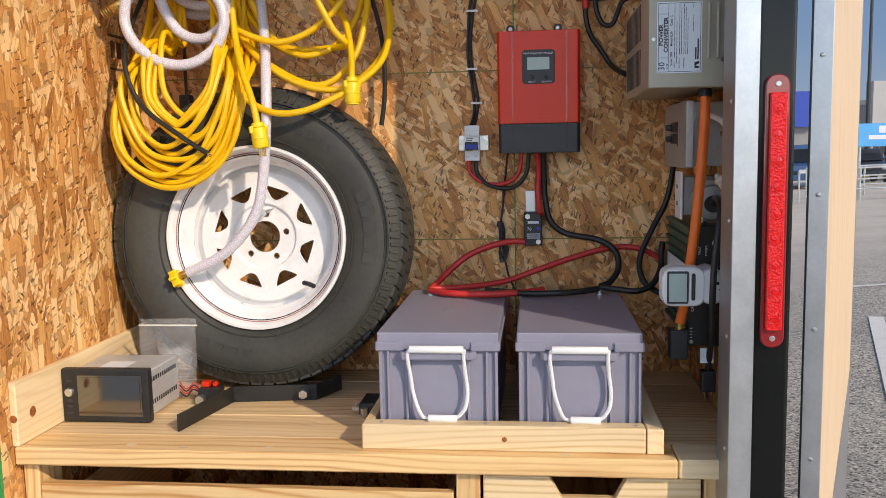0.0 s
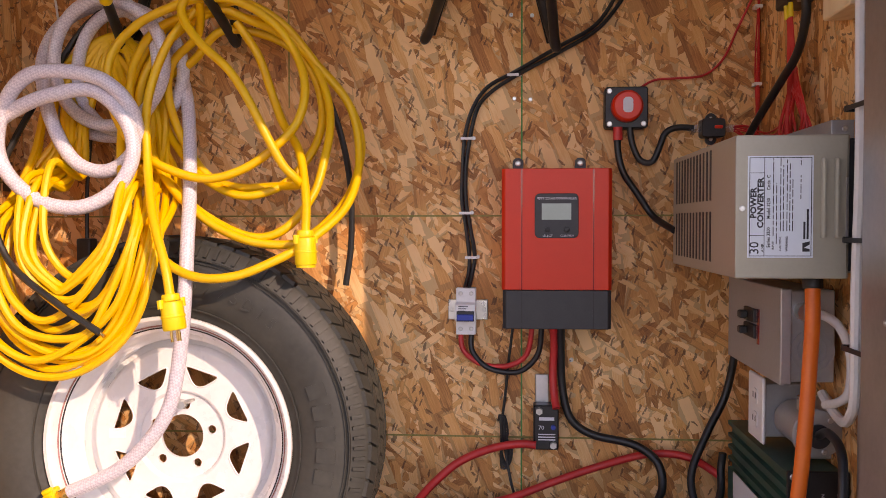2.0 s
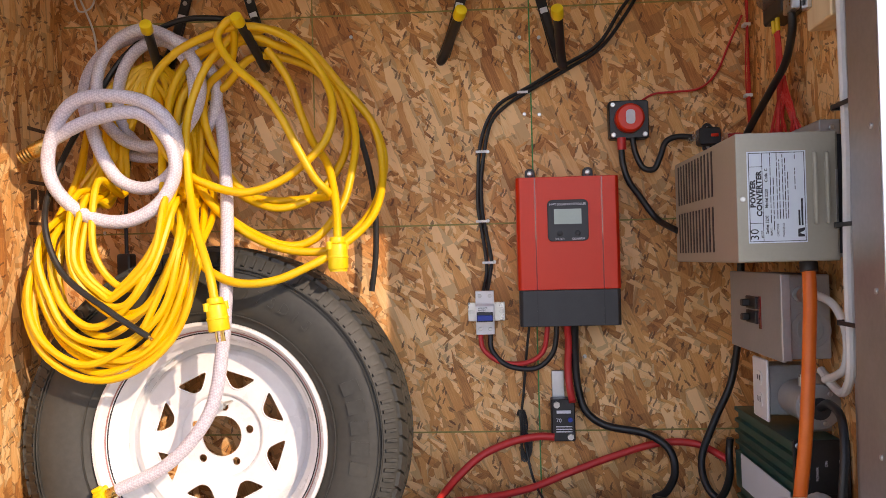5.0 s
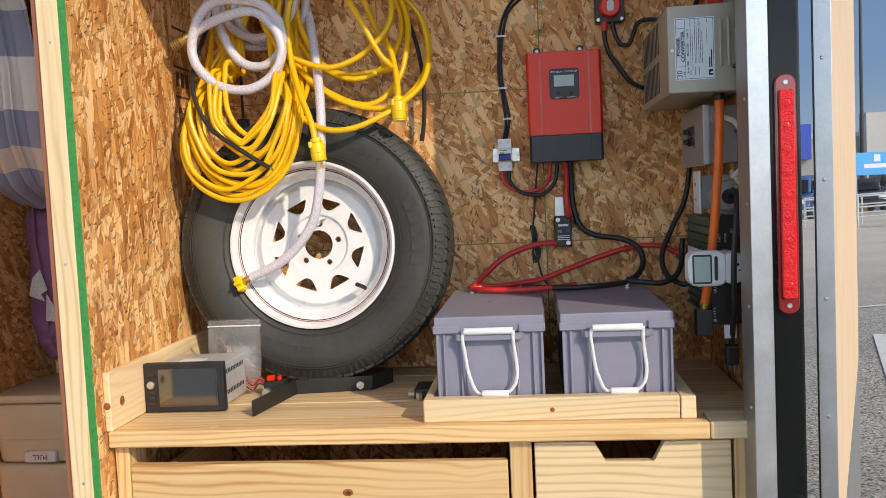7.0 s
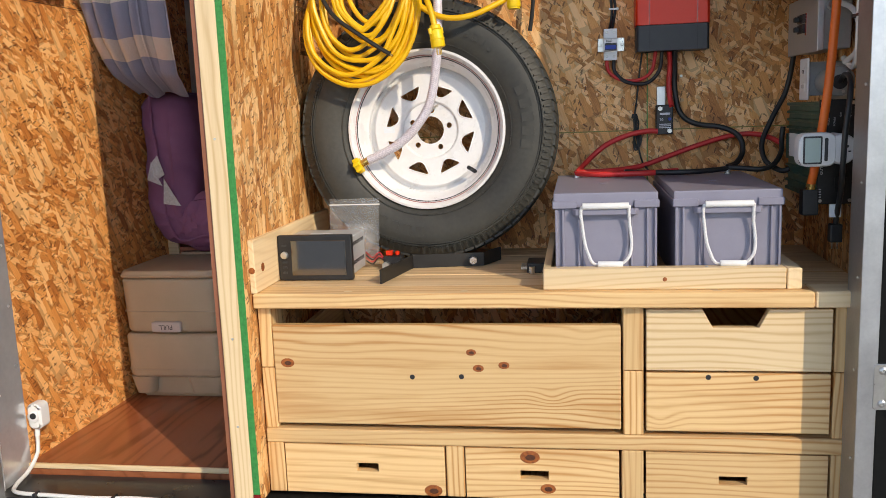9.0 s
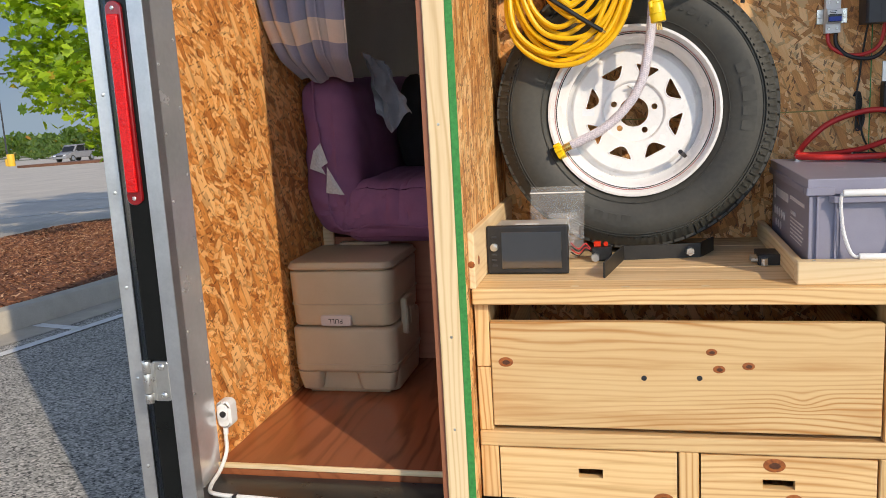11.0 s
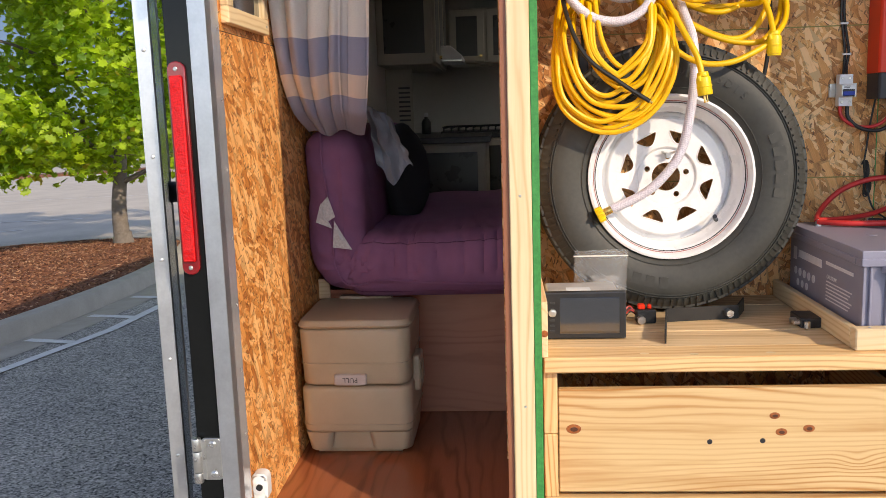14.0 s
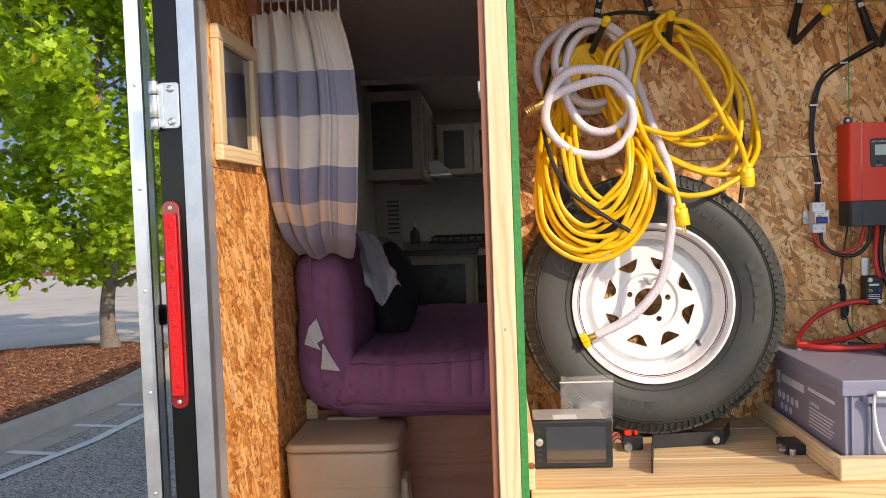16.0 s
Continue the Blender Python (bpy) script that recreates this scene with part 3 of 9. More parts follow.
def tube(path, r, n=8, bm=None, taper=None):
    """A round tube along a path."""
    b = bmesh.new()
    rings, up = [], Vector((0.13, -0.97, 0.21))
    for i, p in enumerate(path):
        d = (path[min(i + 1, len(path) - 1)] - path[max(i - 1, 0)]).normalized()
        side = d.cross(up)
        if side.length < 1e-4:
            side = d.orthogonal()
        side.normalize()
        up = side.cross(d).normalized()
        rad = r if taper is None else r + (taper - r) * i / max(len(path) - 1, 1)
        rings.append([b.verts.new(p + rad * (math.cos(a) * side + math.sin(a) * up)) for a in (2 * math.pi * j / n for j in range(n))])
    for r0, r1 in zip(rings, rings[1:]):
        for j in range(n):
            b.faces.new((r0[j], r0[(j + 1) % n], r1[(j + 1) % n], r1[j]))
    b.faces.new(rings[0][::-1])
    b.faces.new(rings[-1])
    bmesh.ops.recalc_face_normals(b, faces=b.faces)
    return join(bm, b)


def lathe(profile, n=64, m=None, bm=None):
    """Spin (radius, height) pairs round the z axis."""
    b = bmesh.new()
    rings = [[b.verts.new((r * math.cos(2 * math.pi * j / n), r * math.sin(2 * math.pi * j / n), h)) for j in range(n)] for r, h in profile]
    for r0, r1 in zip(rings, rings[1:]):
        for j in range(n):
            b.faces.new((r0[j], r0[(j + 1) % n], r1[(j + 1) % n], r1[j]))
    return join(bm, b, m)


def rounded(x0, x1, z0, z1, r, k=5):
    """Outline of a rectangle with round corners."""
    out = []
    for cx, cz, a0 in ((x1 - r, z1 - r, 0), (x0 + r, z1 - r, 90), (x0 + r, z0 + r, 180), (x1 - r, z0 + r, 270)):
        for i in range(k + 1):
            a = radians(a0 + 90 * i / k)
            out.append((cx + r * math.cos(a), cz + r * math.sin(a)))
    return out


def words(name, text, size, m, mat, parent, thick=0.0004, align="CENTER", wide=1.0, bold=0.0):
    """Lettering in the built-in font; m places its baseline, x along the text, z out of the face."""
    cu = bpy.data.curves.new("lettering", "FONT")
    cu.body, cu.size, cu.extrude, cu.align_x, cu.align_y = text, size, thick, align, "CENTER"
    cu.resolution_u = 2
    cu.offset = bold * size
    tmp = new("lettering", cu)
    me = bpy.data.meshes.new_from_object(tmp.evaluated_get(bpy.context.evaluated_depsgraph_get()))
    bpy.data.objects.remove(tmp)
    bpy.data.curves.remove(cu)
    b = bmesh.new()
    b.from_mesh(me)
    bpy.data.meshes.remove(me)
    bmesh.ops.transform(b, matrix=m @ Matrix.Diagonal((wide, 1, 1, 1)), verts=b.verts)
    return part(name, b, mat, parent)


def facing(x, y, z, way="-y", turn=0):
    """A pose whose z axis points the given way, for lettering and discs."""
    base = {"-y": Euler((radians(90), 0, 0)), "-x": Euler((radians(90), 0, radians(-90))), "+z": Euler((0, 0, 0)), "+x": Euler((radians(90), 0, radians(90)))}[way]
    return Matrix.LocRotScale((x, y, z), base, None) @ pose(0, 0, 0, 0, 0, turn)


def screw(x, y, z, way, parent, r=0.004):
    m = facing(x, y, z, way)
    b = lathe([(r, -0.001), (r, 0.0006), (r * 0.75, 0.0016), (r * 0.35, 0.0016), (r * 0.3, 0.0008), (0.00005, 0.0008)], 12, m)
    return part("screw", b, M["steel"], parent, smooth=True)

# ---- the trailer's shell ----
XL, XR, YR, YB, YF = -1.775, 0.385, 1.50, 2.17, 5.9
YL, YJ = 1.468, 1.667          # face of the corner posts; where the left board lining begins
Z_FLOOR, Z_TOP, Z_HEAD = 0.272, 2.14, 2.05
SEAM = -0.054


def setting(name, bm, mat, label="", category=""):
    return solid(name, bm, mat, label, category, kind="structure")


setting("floor", box(XL - 0.02, XR + 0.02, 1.66, YF, 0.20, Z_FLOOR), M["floor"], "glossy red-brown wood laminate trailer floor", "floor")
setting("sill_plate", box(XL - 0.005, XR + 0.005, 1.51, 1.655, 0.18, 0.246, 0.002), M["mat"], "worn black rubber sill across the rear opening", "sill")
setting("floor_trim", box(XL, -1.115, 1.655, 1.664, 0.262, 0.2765, 0.002), M["fine_x"], "thin pale wooden floor edge strip", "trim")
VX0, VX1, VY0, VY1 = -1.15, -0.25, 4.30, 5.20          # unseen roof opening, added to brighten the kitchen
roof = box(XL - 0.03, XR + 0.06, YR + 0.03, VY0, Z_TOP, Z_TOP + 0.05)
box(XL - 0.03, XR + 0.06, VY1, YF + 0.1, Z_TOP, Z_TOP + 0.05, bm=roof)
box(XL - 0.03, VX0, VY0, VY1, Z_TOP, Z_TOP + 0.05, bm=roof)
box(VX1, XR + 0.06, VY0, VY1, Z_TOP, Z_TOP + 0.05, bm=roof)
setting("ceiling", roof, M["ceiling"], "dim beige panel ceiling of the trailer", "ceiling")
# added panel, out of view, sized for the fill it gives the kitchen
vent = thing("skylight", ((VX0 + VX1) / 2, (VY0 + VY1) / 2, Z_TOP + 0.05), "unseen translucent roof panel added to brighten the kitchen", "skylight", kind="structure")
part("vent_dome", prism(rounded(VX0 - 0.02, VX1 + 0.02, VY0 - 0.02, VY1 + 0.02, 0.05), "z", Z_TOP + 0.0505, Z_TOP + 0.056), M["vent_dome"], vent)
setting("header", box(XL - 0.051, XR + 0.1, YR, YR + 0.06, Z_HEAD, Z_TOP + 0.59, 0.003), M["black_paint"], "black painted steel header over the rear opening", "beam")
w = setting("wall_left", box(XL - 0.025, XL, YJ, 2.9, 0.20, Z_TOP), M["osb_rough"], "rough orange strand board lining the side wall", "wall")
setting("wall_left_front", box(XL - 0.025, XL, 2.9, YF, 0.20, Z_TOP), M["white_wall"], "cream panelled side wall deep inside", "wall")
setting("skin_left", box(XL - 0.051, XL - 0.026, YR + 0.05, YF + 0.1, 0.12, Z_TOP + 0.57), M["skin"], "glossy black outer skin of the trailer", "wall")
setting("skin_right", box(XR + 0.045, XR + 0.06, YR + 0.05, YF + 0.1, 0.12, Z_TOP + 0.57), M["skin"], "glossy black outer skin of the trailer", "wall")
setting("wall_right", box(XR, XR + 0.02, 1.556, YB + 0.02, 0.20, Z_TOP), M["osb_side"], "strand board lining the side wall behind the converter", "wall")
setting("wall_right_front", box(XR, XR + 0.02, YB + 0.021, YF, 0.20, Z_TOP), M["white_wall"], "cream panelled side wall deep inside", "wall")
setting("wall_far", box(XL, XR, YF - 0.03, YF, 0.20, Z_TOP), M["white_wall"], "cream panelled front wall deep inside", "wall")
back = thing("wall_back", (SEAM, YB, 0.2), "two strand board sheets closing the gear bay", "wall", kind="structure")
part("sheet", box(-1.118, SEAM - 0.0015, YB, YB + 0.012, 0.2, Z_TOP), M["osb_back"], back)
part("sheet", box(SEAM + 0.0015, XR - 0.002, YB, YB + 0.012, 0.2, Z_TOP), M["osb_back"], back)
part("backing", box(-1.118, XR - 0.002, YB + 0.013, YB + 0.03, 0.2, Z_TOP), M["ink_and_gap"], back)
for z in (1.98, 1.542, 1.12):
    part("chalk_line", box(-1.03, XR - 0.003, YB - 0.0007, YB + 0.003, z - 0.0016, z + 0.0016), M["green_chalk"], back, "faint green chalk guide line")
for x in (-0.86, -0.5):
    part("chalk_line", box(x - 0.0014, x + 0.0014, YB - 0.0007, YB + 0.003, 1.75, Z_TOP), M["green_chalk"], back, "faint green chalk guide line")
part("chalk_line", box(SEAM - 0.0014, SEAM + 0.0014, YB - 0.0005, YB + 0.003, 0.79, Z_TOP), M["green_edge"], back, "green painted sheet seam")
for x, z in ((-0.42, 1.935), (-0.41, 1.545), (-0.074, 1.92), (-0.035, 1.918), (-0.068, 1.763), (-0.038, 1.761), (-0.95, 1.545), (-0.43, 1.14)):
    screw(x, YB, z, "-y", back)

# partition between the doorway and the gear bay
pt = thing("partition", (-1.07, 1.84, Z_FLOOR), "partition of pine stud, strand board and red plywood", "wall", kind="structure")
part("stud", box(-1.100, -1.0515, YR - 0.006, YR + 0.084, 0.262, Z_TOP - 0.002, 0.002), M["fine_z"], pt, "pale pine stud with nail heads")
part("sheet", box(-1.051, -1.035, YR - 0.004, YB - 0.001, 0.262, Z_TOP - 0.002), M["osb_side"], pt)
part("painted_edge", box(-1.0512, -1.0346, YR - 0.0065, YR - 0.003, 0.285, Z_TOP - 0.002, 0.0008), M["green_edge"], pt, "green painted strand board edge")
part("painted_foot", box(-1.0514, -1.0344, YR - 0.0068, YR - 0.003, 0.262, 0.284), M["lens_dark"], pt, "red painted foot of the edge")
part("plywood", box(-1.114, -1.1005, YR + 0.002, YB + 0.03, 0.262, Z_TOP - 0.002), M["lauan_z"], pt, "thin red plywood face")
for i, z in enumerate((0.46, 0.68, 1.155, 1.62, 1.9)):
    screw(-1.077 + 0.004 * (i % 2), YR - 0.006, z, "-y", pt, 0.0032)

# rear frame posts, doors, tail lights


def post(x_in, sign, yf, leg, name):
    """A rear corner post: aluminium angle, black steel face. sign: +1 on the right."""
    p = thing(name, (x_in, yf, 0.1), "black steel corner post edged with bare aluminium angle", "post", kind="structure")
    part("aluminium_angle", box(x_in, x_in + sign * 0.0385, yf - 0.004, yf, 0.12, Z_HEAD + 0.05, 0.0006), M["alu"], p)
    part("angle_leg", box(x_in, x_in + sign * 0.003, yf + 0.0005, yf + leg, 0.12, Z_HEAD), M["alu_dull"], p)
    part("post_face", box(x_in + sign * 0.039, x_in + sign * 0.0945, yf + 0.002, YR + 0.05, 0.10, Z_HEAD + 0.05, 0.004, 2), M["black_paint"], p)
    return p


post_r = post(0.3250, 1, YL, 0.087, "post_right")
post_l = post(-1.731, -1, YL, 0.030, "post_left")
for i in range(9):
    z = 0.42 + 0.2 * i
    screw(0.3245, YL + 0.022, z, "-x", post_r, 0.0040)
part("jamb_tube", box(0.360, XR - 0.001, 1.5565, 1.652, 0.27, Z_TOP - 0.001, 0.002), M["alu_dull"], post_r)
part("jamb_bead", box(0.356, 0.3598, 1.575, 1.583, 0.27, Z_TOP - 0.001, 0.001), M["alu_dull"], post_r)
# bright sheet metal lining of the left jamb, riveted along its inner edge
part("jamb_sheet", box(XL, XL + 0.006, YL + 0.031, YJ - 0.001, 0.247, Z_HEAD), M["jamb_metal"], post_l, "shiny galvanised jamb sheet")
part("jamb_fold", box(XL + 0.006, XL + 0.0105, YL + 0.075, YL + 0.079, 0.247, Z_HEAD, 0.001), M["alu"], post_l)
for i in range(8):
    screw(XL + 0.0062, YJ - 0.016, 0.56 + 0.165 * i, "+x", post_l, 0.0042)
    screw(XL + 0.0062, YL + 0.105, 0.50 + 0.165 * i, "+x", post_l, 0.0034)


def tail_light(x, yf, z0, z1, name):
    t = thing(name, (x, yf, z0), "long red tail light bar on the black post", "tail light")
    part("base", prism(rounded(x - 0.0195, x + 0.0195, z0, z1, 0.018), "y", yf - 0.010, yf + 0.0015, 0.002), M["lens_dark"], t, "darker red rim", True)
    part("lens", prism(rounded(x - 0.0135, x + 0.0135, z0 + 0.030, z1 - 0.030, 0.004), "y", yf - 0.018, yf - 0.0105, 0.002), M["lens"], t, "bright red faceted lens", True)
    n = 9
    for i in range(n):
        z = z0 + 0.055 + (z1 - z0 - 0.11) * i / (n - 1)
        part("lens_ring", lathe([(0.0095, 0.0), (0.0095, 0.0010), (0.0080, 0.0010), (0.0078, 0.0), (0.0045, 0.0008), (0.0001, 0.0012)], 18, facing(x, yf - 0.0182, z)), M["lens"], t, smooth=True)
    for z in (z0 + 0.016, z1 - 0.016):
        screw(x, yf - 0.0105, z, "-y", t, 0.005)
    return t


tail_light(0.392, YL + 0.002, 1.007, 1.461, "tail_light")
tail_light(-1.803, YL + 0.002, 1.002, 1.464, "tail_light")


def hinge(x, yf, z, sign, name="door_hinge"):
    """A strap hinge on the post; its barrel lies towards the door."""
    h = thing(name, (x, yf - 0.004, z), "zinc plated steel door hinge bolted to the post", "hinge")
    part("leaf", prism(rounded(x - 0.022, x + 0.022, z - 0.05, z + 0.05, 0.007), "y", yf - 0.006, yf + 0.0015, 0.001), M["steel"], h)
    part("leaf_fold", box(x + sign * 0.012, x + sign * 0.024, yf - 0.010, yf - 0.0062, z - 0.047, z + 0.047, 0.001), M["steel"], h)
    for k, (a, b_) in enumerate(((-0.053, -0.029), (-0.027, 0.022), (0.024, 0.053))):
        part("barrel", cyl((x + sign * 0.031, yf - 0.012, z + a), (x + sign * 0.031, yf - 0.012, z + b_), 0.0105, n=20, bevel=0.0012), M["steel"], h, smooth=True)
    for dz in (-0.036, 0.036):
        part("bolt", lathe([(0.0085, 0.0), (0.0082, 0.0022), (0.006, 0.0042), (0.0035, 0.0045), (0.003, 0.003), (0.0001, 0.003)], 18, facing(x - sign * 0.004, yf - 0.0062, z + dz)), M["steel"], h, smooth=True)
    return h


hinge(-1.7905, YL, 0.572, -1)
hinge(-1.7945, YL, 1.672, -1)
hinge(0.378, YL, 0.590, 1)


def rear_door(x, yh, angle, sign, name):
    """An open rear door on its hinge line; angle: degrees from +x in plan."""
    a = radians(angle)
    d = Vector((math.cos(a), math.sin(a), 0))
    nrm = Vector((math.sin(a), -math.cos(a), 0)) * sign          # the inner side
    o = Vector((x, yh, 0))
    t = thing(name, (x, YR, 0.16), "open rear barn door with aluminium edge and plywood lining", "door", kind="structure")
    def slab(l0, l1, t0, t1, z0, z1, bevel=0.0):
        b = box(0, 1, 0, 1, 0, 1)
        bmesh.ops.transform(b, matrix=Matrix((
            (d.x * (l1 - l0), nrm.x * (t1 - t0), 0, o.x + d.x * l0 + nrm.x * t0),
            (d.y * (l1 - l0), nrm.y * (t1 - t0), 0, o.y + d.y * l0 + nrm.y * t0),
            (0, 0, z1 - z0, z0), (0, 0, 0, 1))), verts=b.verts)
        bmesh.ops.recalc_face_normals(b, faces=b.faces)
        if bevel:
            bmesh.ops.bevel(b, geom=list(b.edges), offset=bevel, segments=1, affect="EDGES")
        return b
    zb, zt = 0.20, Z_HEAD + 0.03
    part("aluminium_edge", slab(-0.004, 0.0, 0.0062, 0.0385, zb, zt, 0.0008), M["alu"], t)
    part("seal_strip", slab(-0.002, 0.02, 0.003, 0.0088, zb, zt, 0.001), M["mat"], t)
    part("outer_skin", slab(0.0205, 1.06, 0.004, 0.0085, zb, zt), M["skin"], t)
    part("core", slab(0.002, 1.058, 0.0092, 0.030, zb, zt), M["alu_dull"], t)
    part("lining", slab(0.018, 1.04, 0.0305, 0.0355, zb + 0.02, zt - 0.02), M["cream_ply"], t, "smooth cream plywood lining")
    part("corner_trim", slab(0.0005, 0.016, 0.0308, 0.0365, zb, zt, 0.0005), M["alu"], t)
    part("far_edge", slab(1.0602, 1.064, -0.002, 0.036, zb, zt), M["alu"], t)
    plate = bmesh.new()
    p = [o + d * l + nrm * 0.0368 + Vector((0, 0, z)) for l, z in ((0.02, zb + 0.025), (1.03, zb + 0.025), (1.03, 0.70), (0.02, 0.45))]
    q = [v - nrm * 0.001 for v in p]
    pv, qv = [plate.verts.new(v) for v in p], [plate.verts.new(v) for v in q]
    plate.faces.new(pv)
    plate.faces.new(qv[::-1])
    for i in range(4):
        plate.faces.new((pv[i], qv[i], qv[(i + 1) % 4], pv[(i + 1) % 4]))
    bmesh.ops.recalc_face_normals(plate, faces=plate.faces)
    part("scuff_plate", plate, M["alu_dull"], t, "scuffed metal kick plate")
    for i in range(8):
        z = 0.32 + 0.235 * i
        b = lathe([(0.0045, 0.0), (0.0042, 0.0012), (0.002, 0.002), (0.0001, 0.002)], 12)
        m = Matrix.Translation(o + d * -0.004 + nrm * 0.022 + Vector((0, 0, z))) @ (-d).to_track_quat("Z", "Y").to_matrix().to_4x4()
        bmesh.ops.transform(b, matrix=m, verts=b.verts)
        part("rivet", b, M["steel"], t, smooth=True)
    return t


door_r = rear_door(0.461, 1.536, 68.0, 1, "door_right")
door_l = rear_door(-1.877, 1.538, 111.0, -1, "door_left")
part("door_stop", cyl((-2.196, 2.352, 1.113), (-2.152, 2.369, 1.113), 0.036, 0.030, 24, 0.004), M["black_plastic"], door_l, "round black rubber door stop", True)

# sill wiring and the corner marker lamp
sill = thing("sill_cable", (-1.4, 1.52, 0.266), "white cable clipped along the black sill", "cable")
pts = [(-1.757, 1.692, 0.375), (-1.757, 1.688, 0.34), (-1.753, 1.675, 0.30), (-1.752, 1.63, 0.268), (-1.745, 1.56, 0.256), (-1.715, 1.525, 0.2535)]
pts += [(-1.60 + 0.11 * i, 1.516 + 0.003 * (-1) ** i, 0.2515) for i in range(18)]
part("sheath", tube(spline(pts, 4), 0.0055, 8), M["white_cable"], sill, smooth=True)
for i in range(9):
    part("clip", box(-1.66 + 0.22 * i, -1.652 + 0.22 * i, 1.505, 1.528, 0.2462, 0.260, 0.001), M["black_plastic"], sill, "black cable clip")
setting("sill_angle", box(-1.730, 0.324, 1.486, 1.509, 0.18, 0.240, 0.002), M["alu"], "bare aluminium angle along the sill", "trim")
lamp = thing("marker_lamp", (-1.758, 1.70, 0.402), "small white plastic clearance lamp with a black eye", "lamp")
part("housing", prism(rounded(-1.774, -1.732, 0.366, 0.440, 0.016), "y", 1.676, 1.722, 0.006), M["white_plastic"], lamp, smooth=True)
part("collar", cyl((-1.753, 1.6758, 0.404), (-1.753, 1.671, 0.404), 0.0165, n=24, bevel=0.002), M["white_plastic"], lamp, smooth=True)
part("eye", cyl((-1.750, 1.6712, 0.408), (-1.750, 1.6675, 0.408), 0.0085), M["black_plastic"], lamp)
part("stem", cyl((-1.757, 1.692, 0.367), (-1.757, 1.689, 0.345), 0.007), M["white_plastic"], lamp)

# ---- gear bay: workbench and drawers ----
DF = 1.555
SH0, SH1 = 0.745, 0.781
bench = thing("workbench", (-0.34, 1.85, Z_FLOOR), "pine workbench frame built across the gear bay", "workbench")
y = 1.530
for k, (wd, hi) in enumerate(((0.092, 0.0), (0.139, -0.001), (0.139, 0.0), (0.139, -0.0015), (0.122, -0.0005))):
    if k == 0:
        part("plank", box(-1.030, 0.252, y, y + wd - 0.002, SH0, SH1 + hi, 0.003), M["wood_x"], bench)
        part("plank", box(0.254, 0.380, y + 0.002, y + wd - 0.002, SH0, SH1 + hi, 0.003), M["fine_x"], bench)
    else:
        part("plank", box(-1.030, 0.380, y, y + wd - 0.0025, SH0, SH1 + hi, 0.002), M["deck"], bench)
    y += wd
for x0, x1, z0, z1 in ((-1.030, -0.998, 0.592, 0.744), (-1.030, -0.998, 0.436, 0.590), (-0.156, -0.110, 0.592, 0.744), (-0.156, -0.110, 0.436, 0.590),
                       (0.304, 0.345, 0.592, 0.744), (0.304, 0.345, 0.436, 0.590), (-1.030, -0.988, 0.267, 0.397), (-0.578, -0.534, 0.267, 0.397), (-0.160, -0.110, 0.267, 0.397), (0.304, 0.345, 0.267, 0.397)):
    part("stile", box(x0, x1, DF + 0.001, DF + 0.085, z0, z1, 0.002), M["wood_z"], bench)
part("rail", box(-1.030, 0.346, DF - 0.002, DF + 0.088, 0.398, 0.435, 0.003), M["wood_x"], bench)
part("end_panel", box(0.347, 0.382, DF + 0.004, DF + 0.6, 0.267, 0.744), M["osb_side"], bench)
for x in (-1.0, -0.16, 0.29):
    part("runner", box(x, x + 0.018, DF + 0.09, 2.165, 0.50, 0.54), M["wood_y"], bench)
part("brace", prism([(-0.80, 0.7440), (-0.55, 0.7440), (-0.62, 0.705), (-0.86, 0.705)], "y", 1.75, 1.765), M["osb_back"], bench)
side = thing("side_board", (-1.01, 1.85, SH1), "knotty pine board on edge against the partition", "board")
part("board", box(-1.0343, -1.0195, 1.532, 2.166, SH1 + 0.0005, 0.912, 0.002), M["fine_y"], side)
part("knot", lathe([(0.006, 0.0), (0.008, 0.0006), (0.0001, 0.0008)], 18, facing(-1.027, 1.5319, 0.838)), surface("pine_knot", (0.13, 0.030, 0.007), (0.50, 0.15, 0.032), 110, 0.5), side)
M["knot"] = bpy.data.materials["pine_knot"]
M["knot_dark"] = surface("pine_knot_heart", (0.035, 0.012, 0.006), (0.13, 0.04, 0.014), 180, 0.5)
part("knot", lathe([(0.011, 0.0), (0.010, 0.0006), (0.0001, 0.0008)], 18, facing(-1.0193, 1.585, 0.838, "+x")), M["knot"], side)


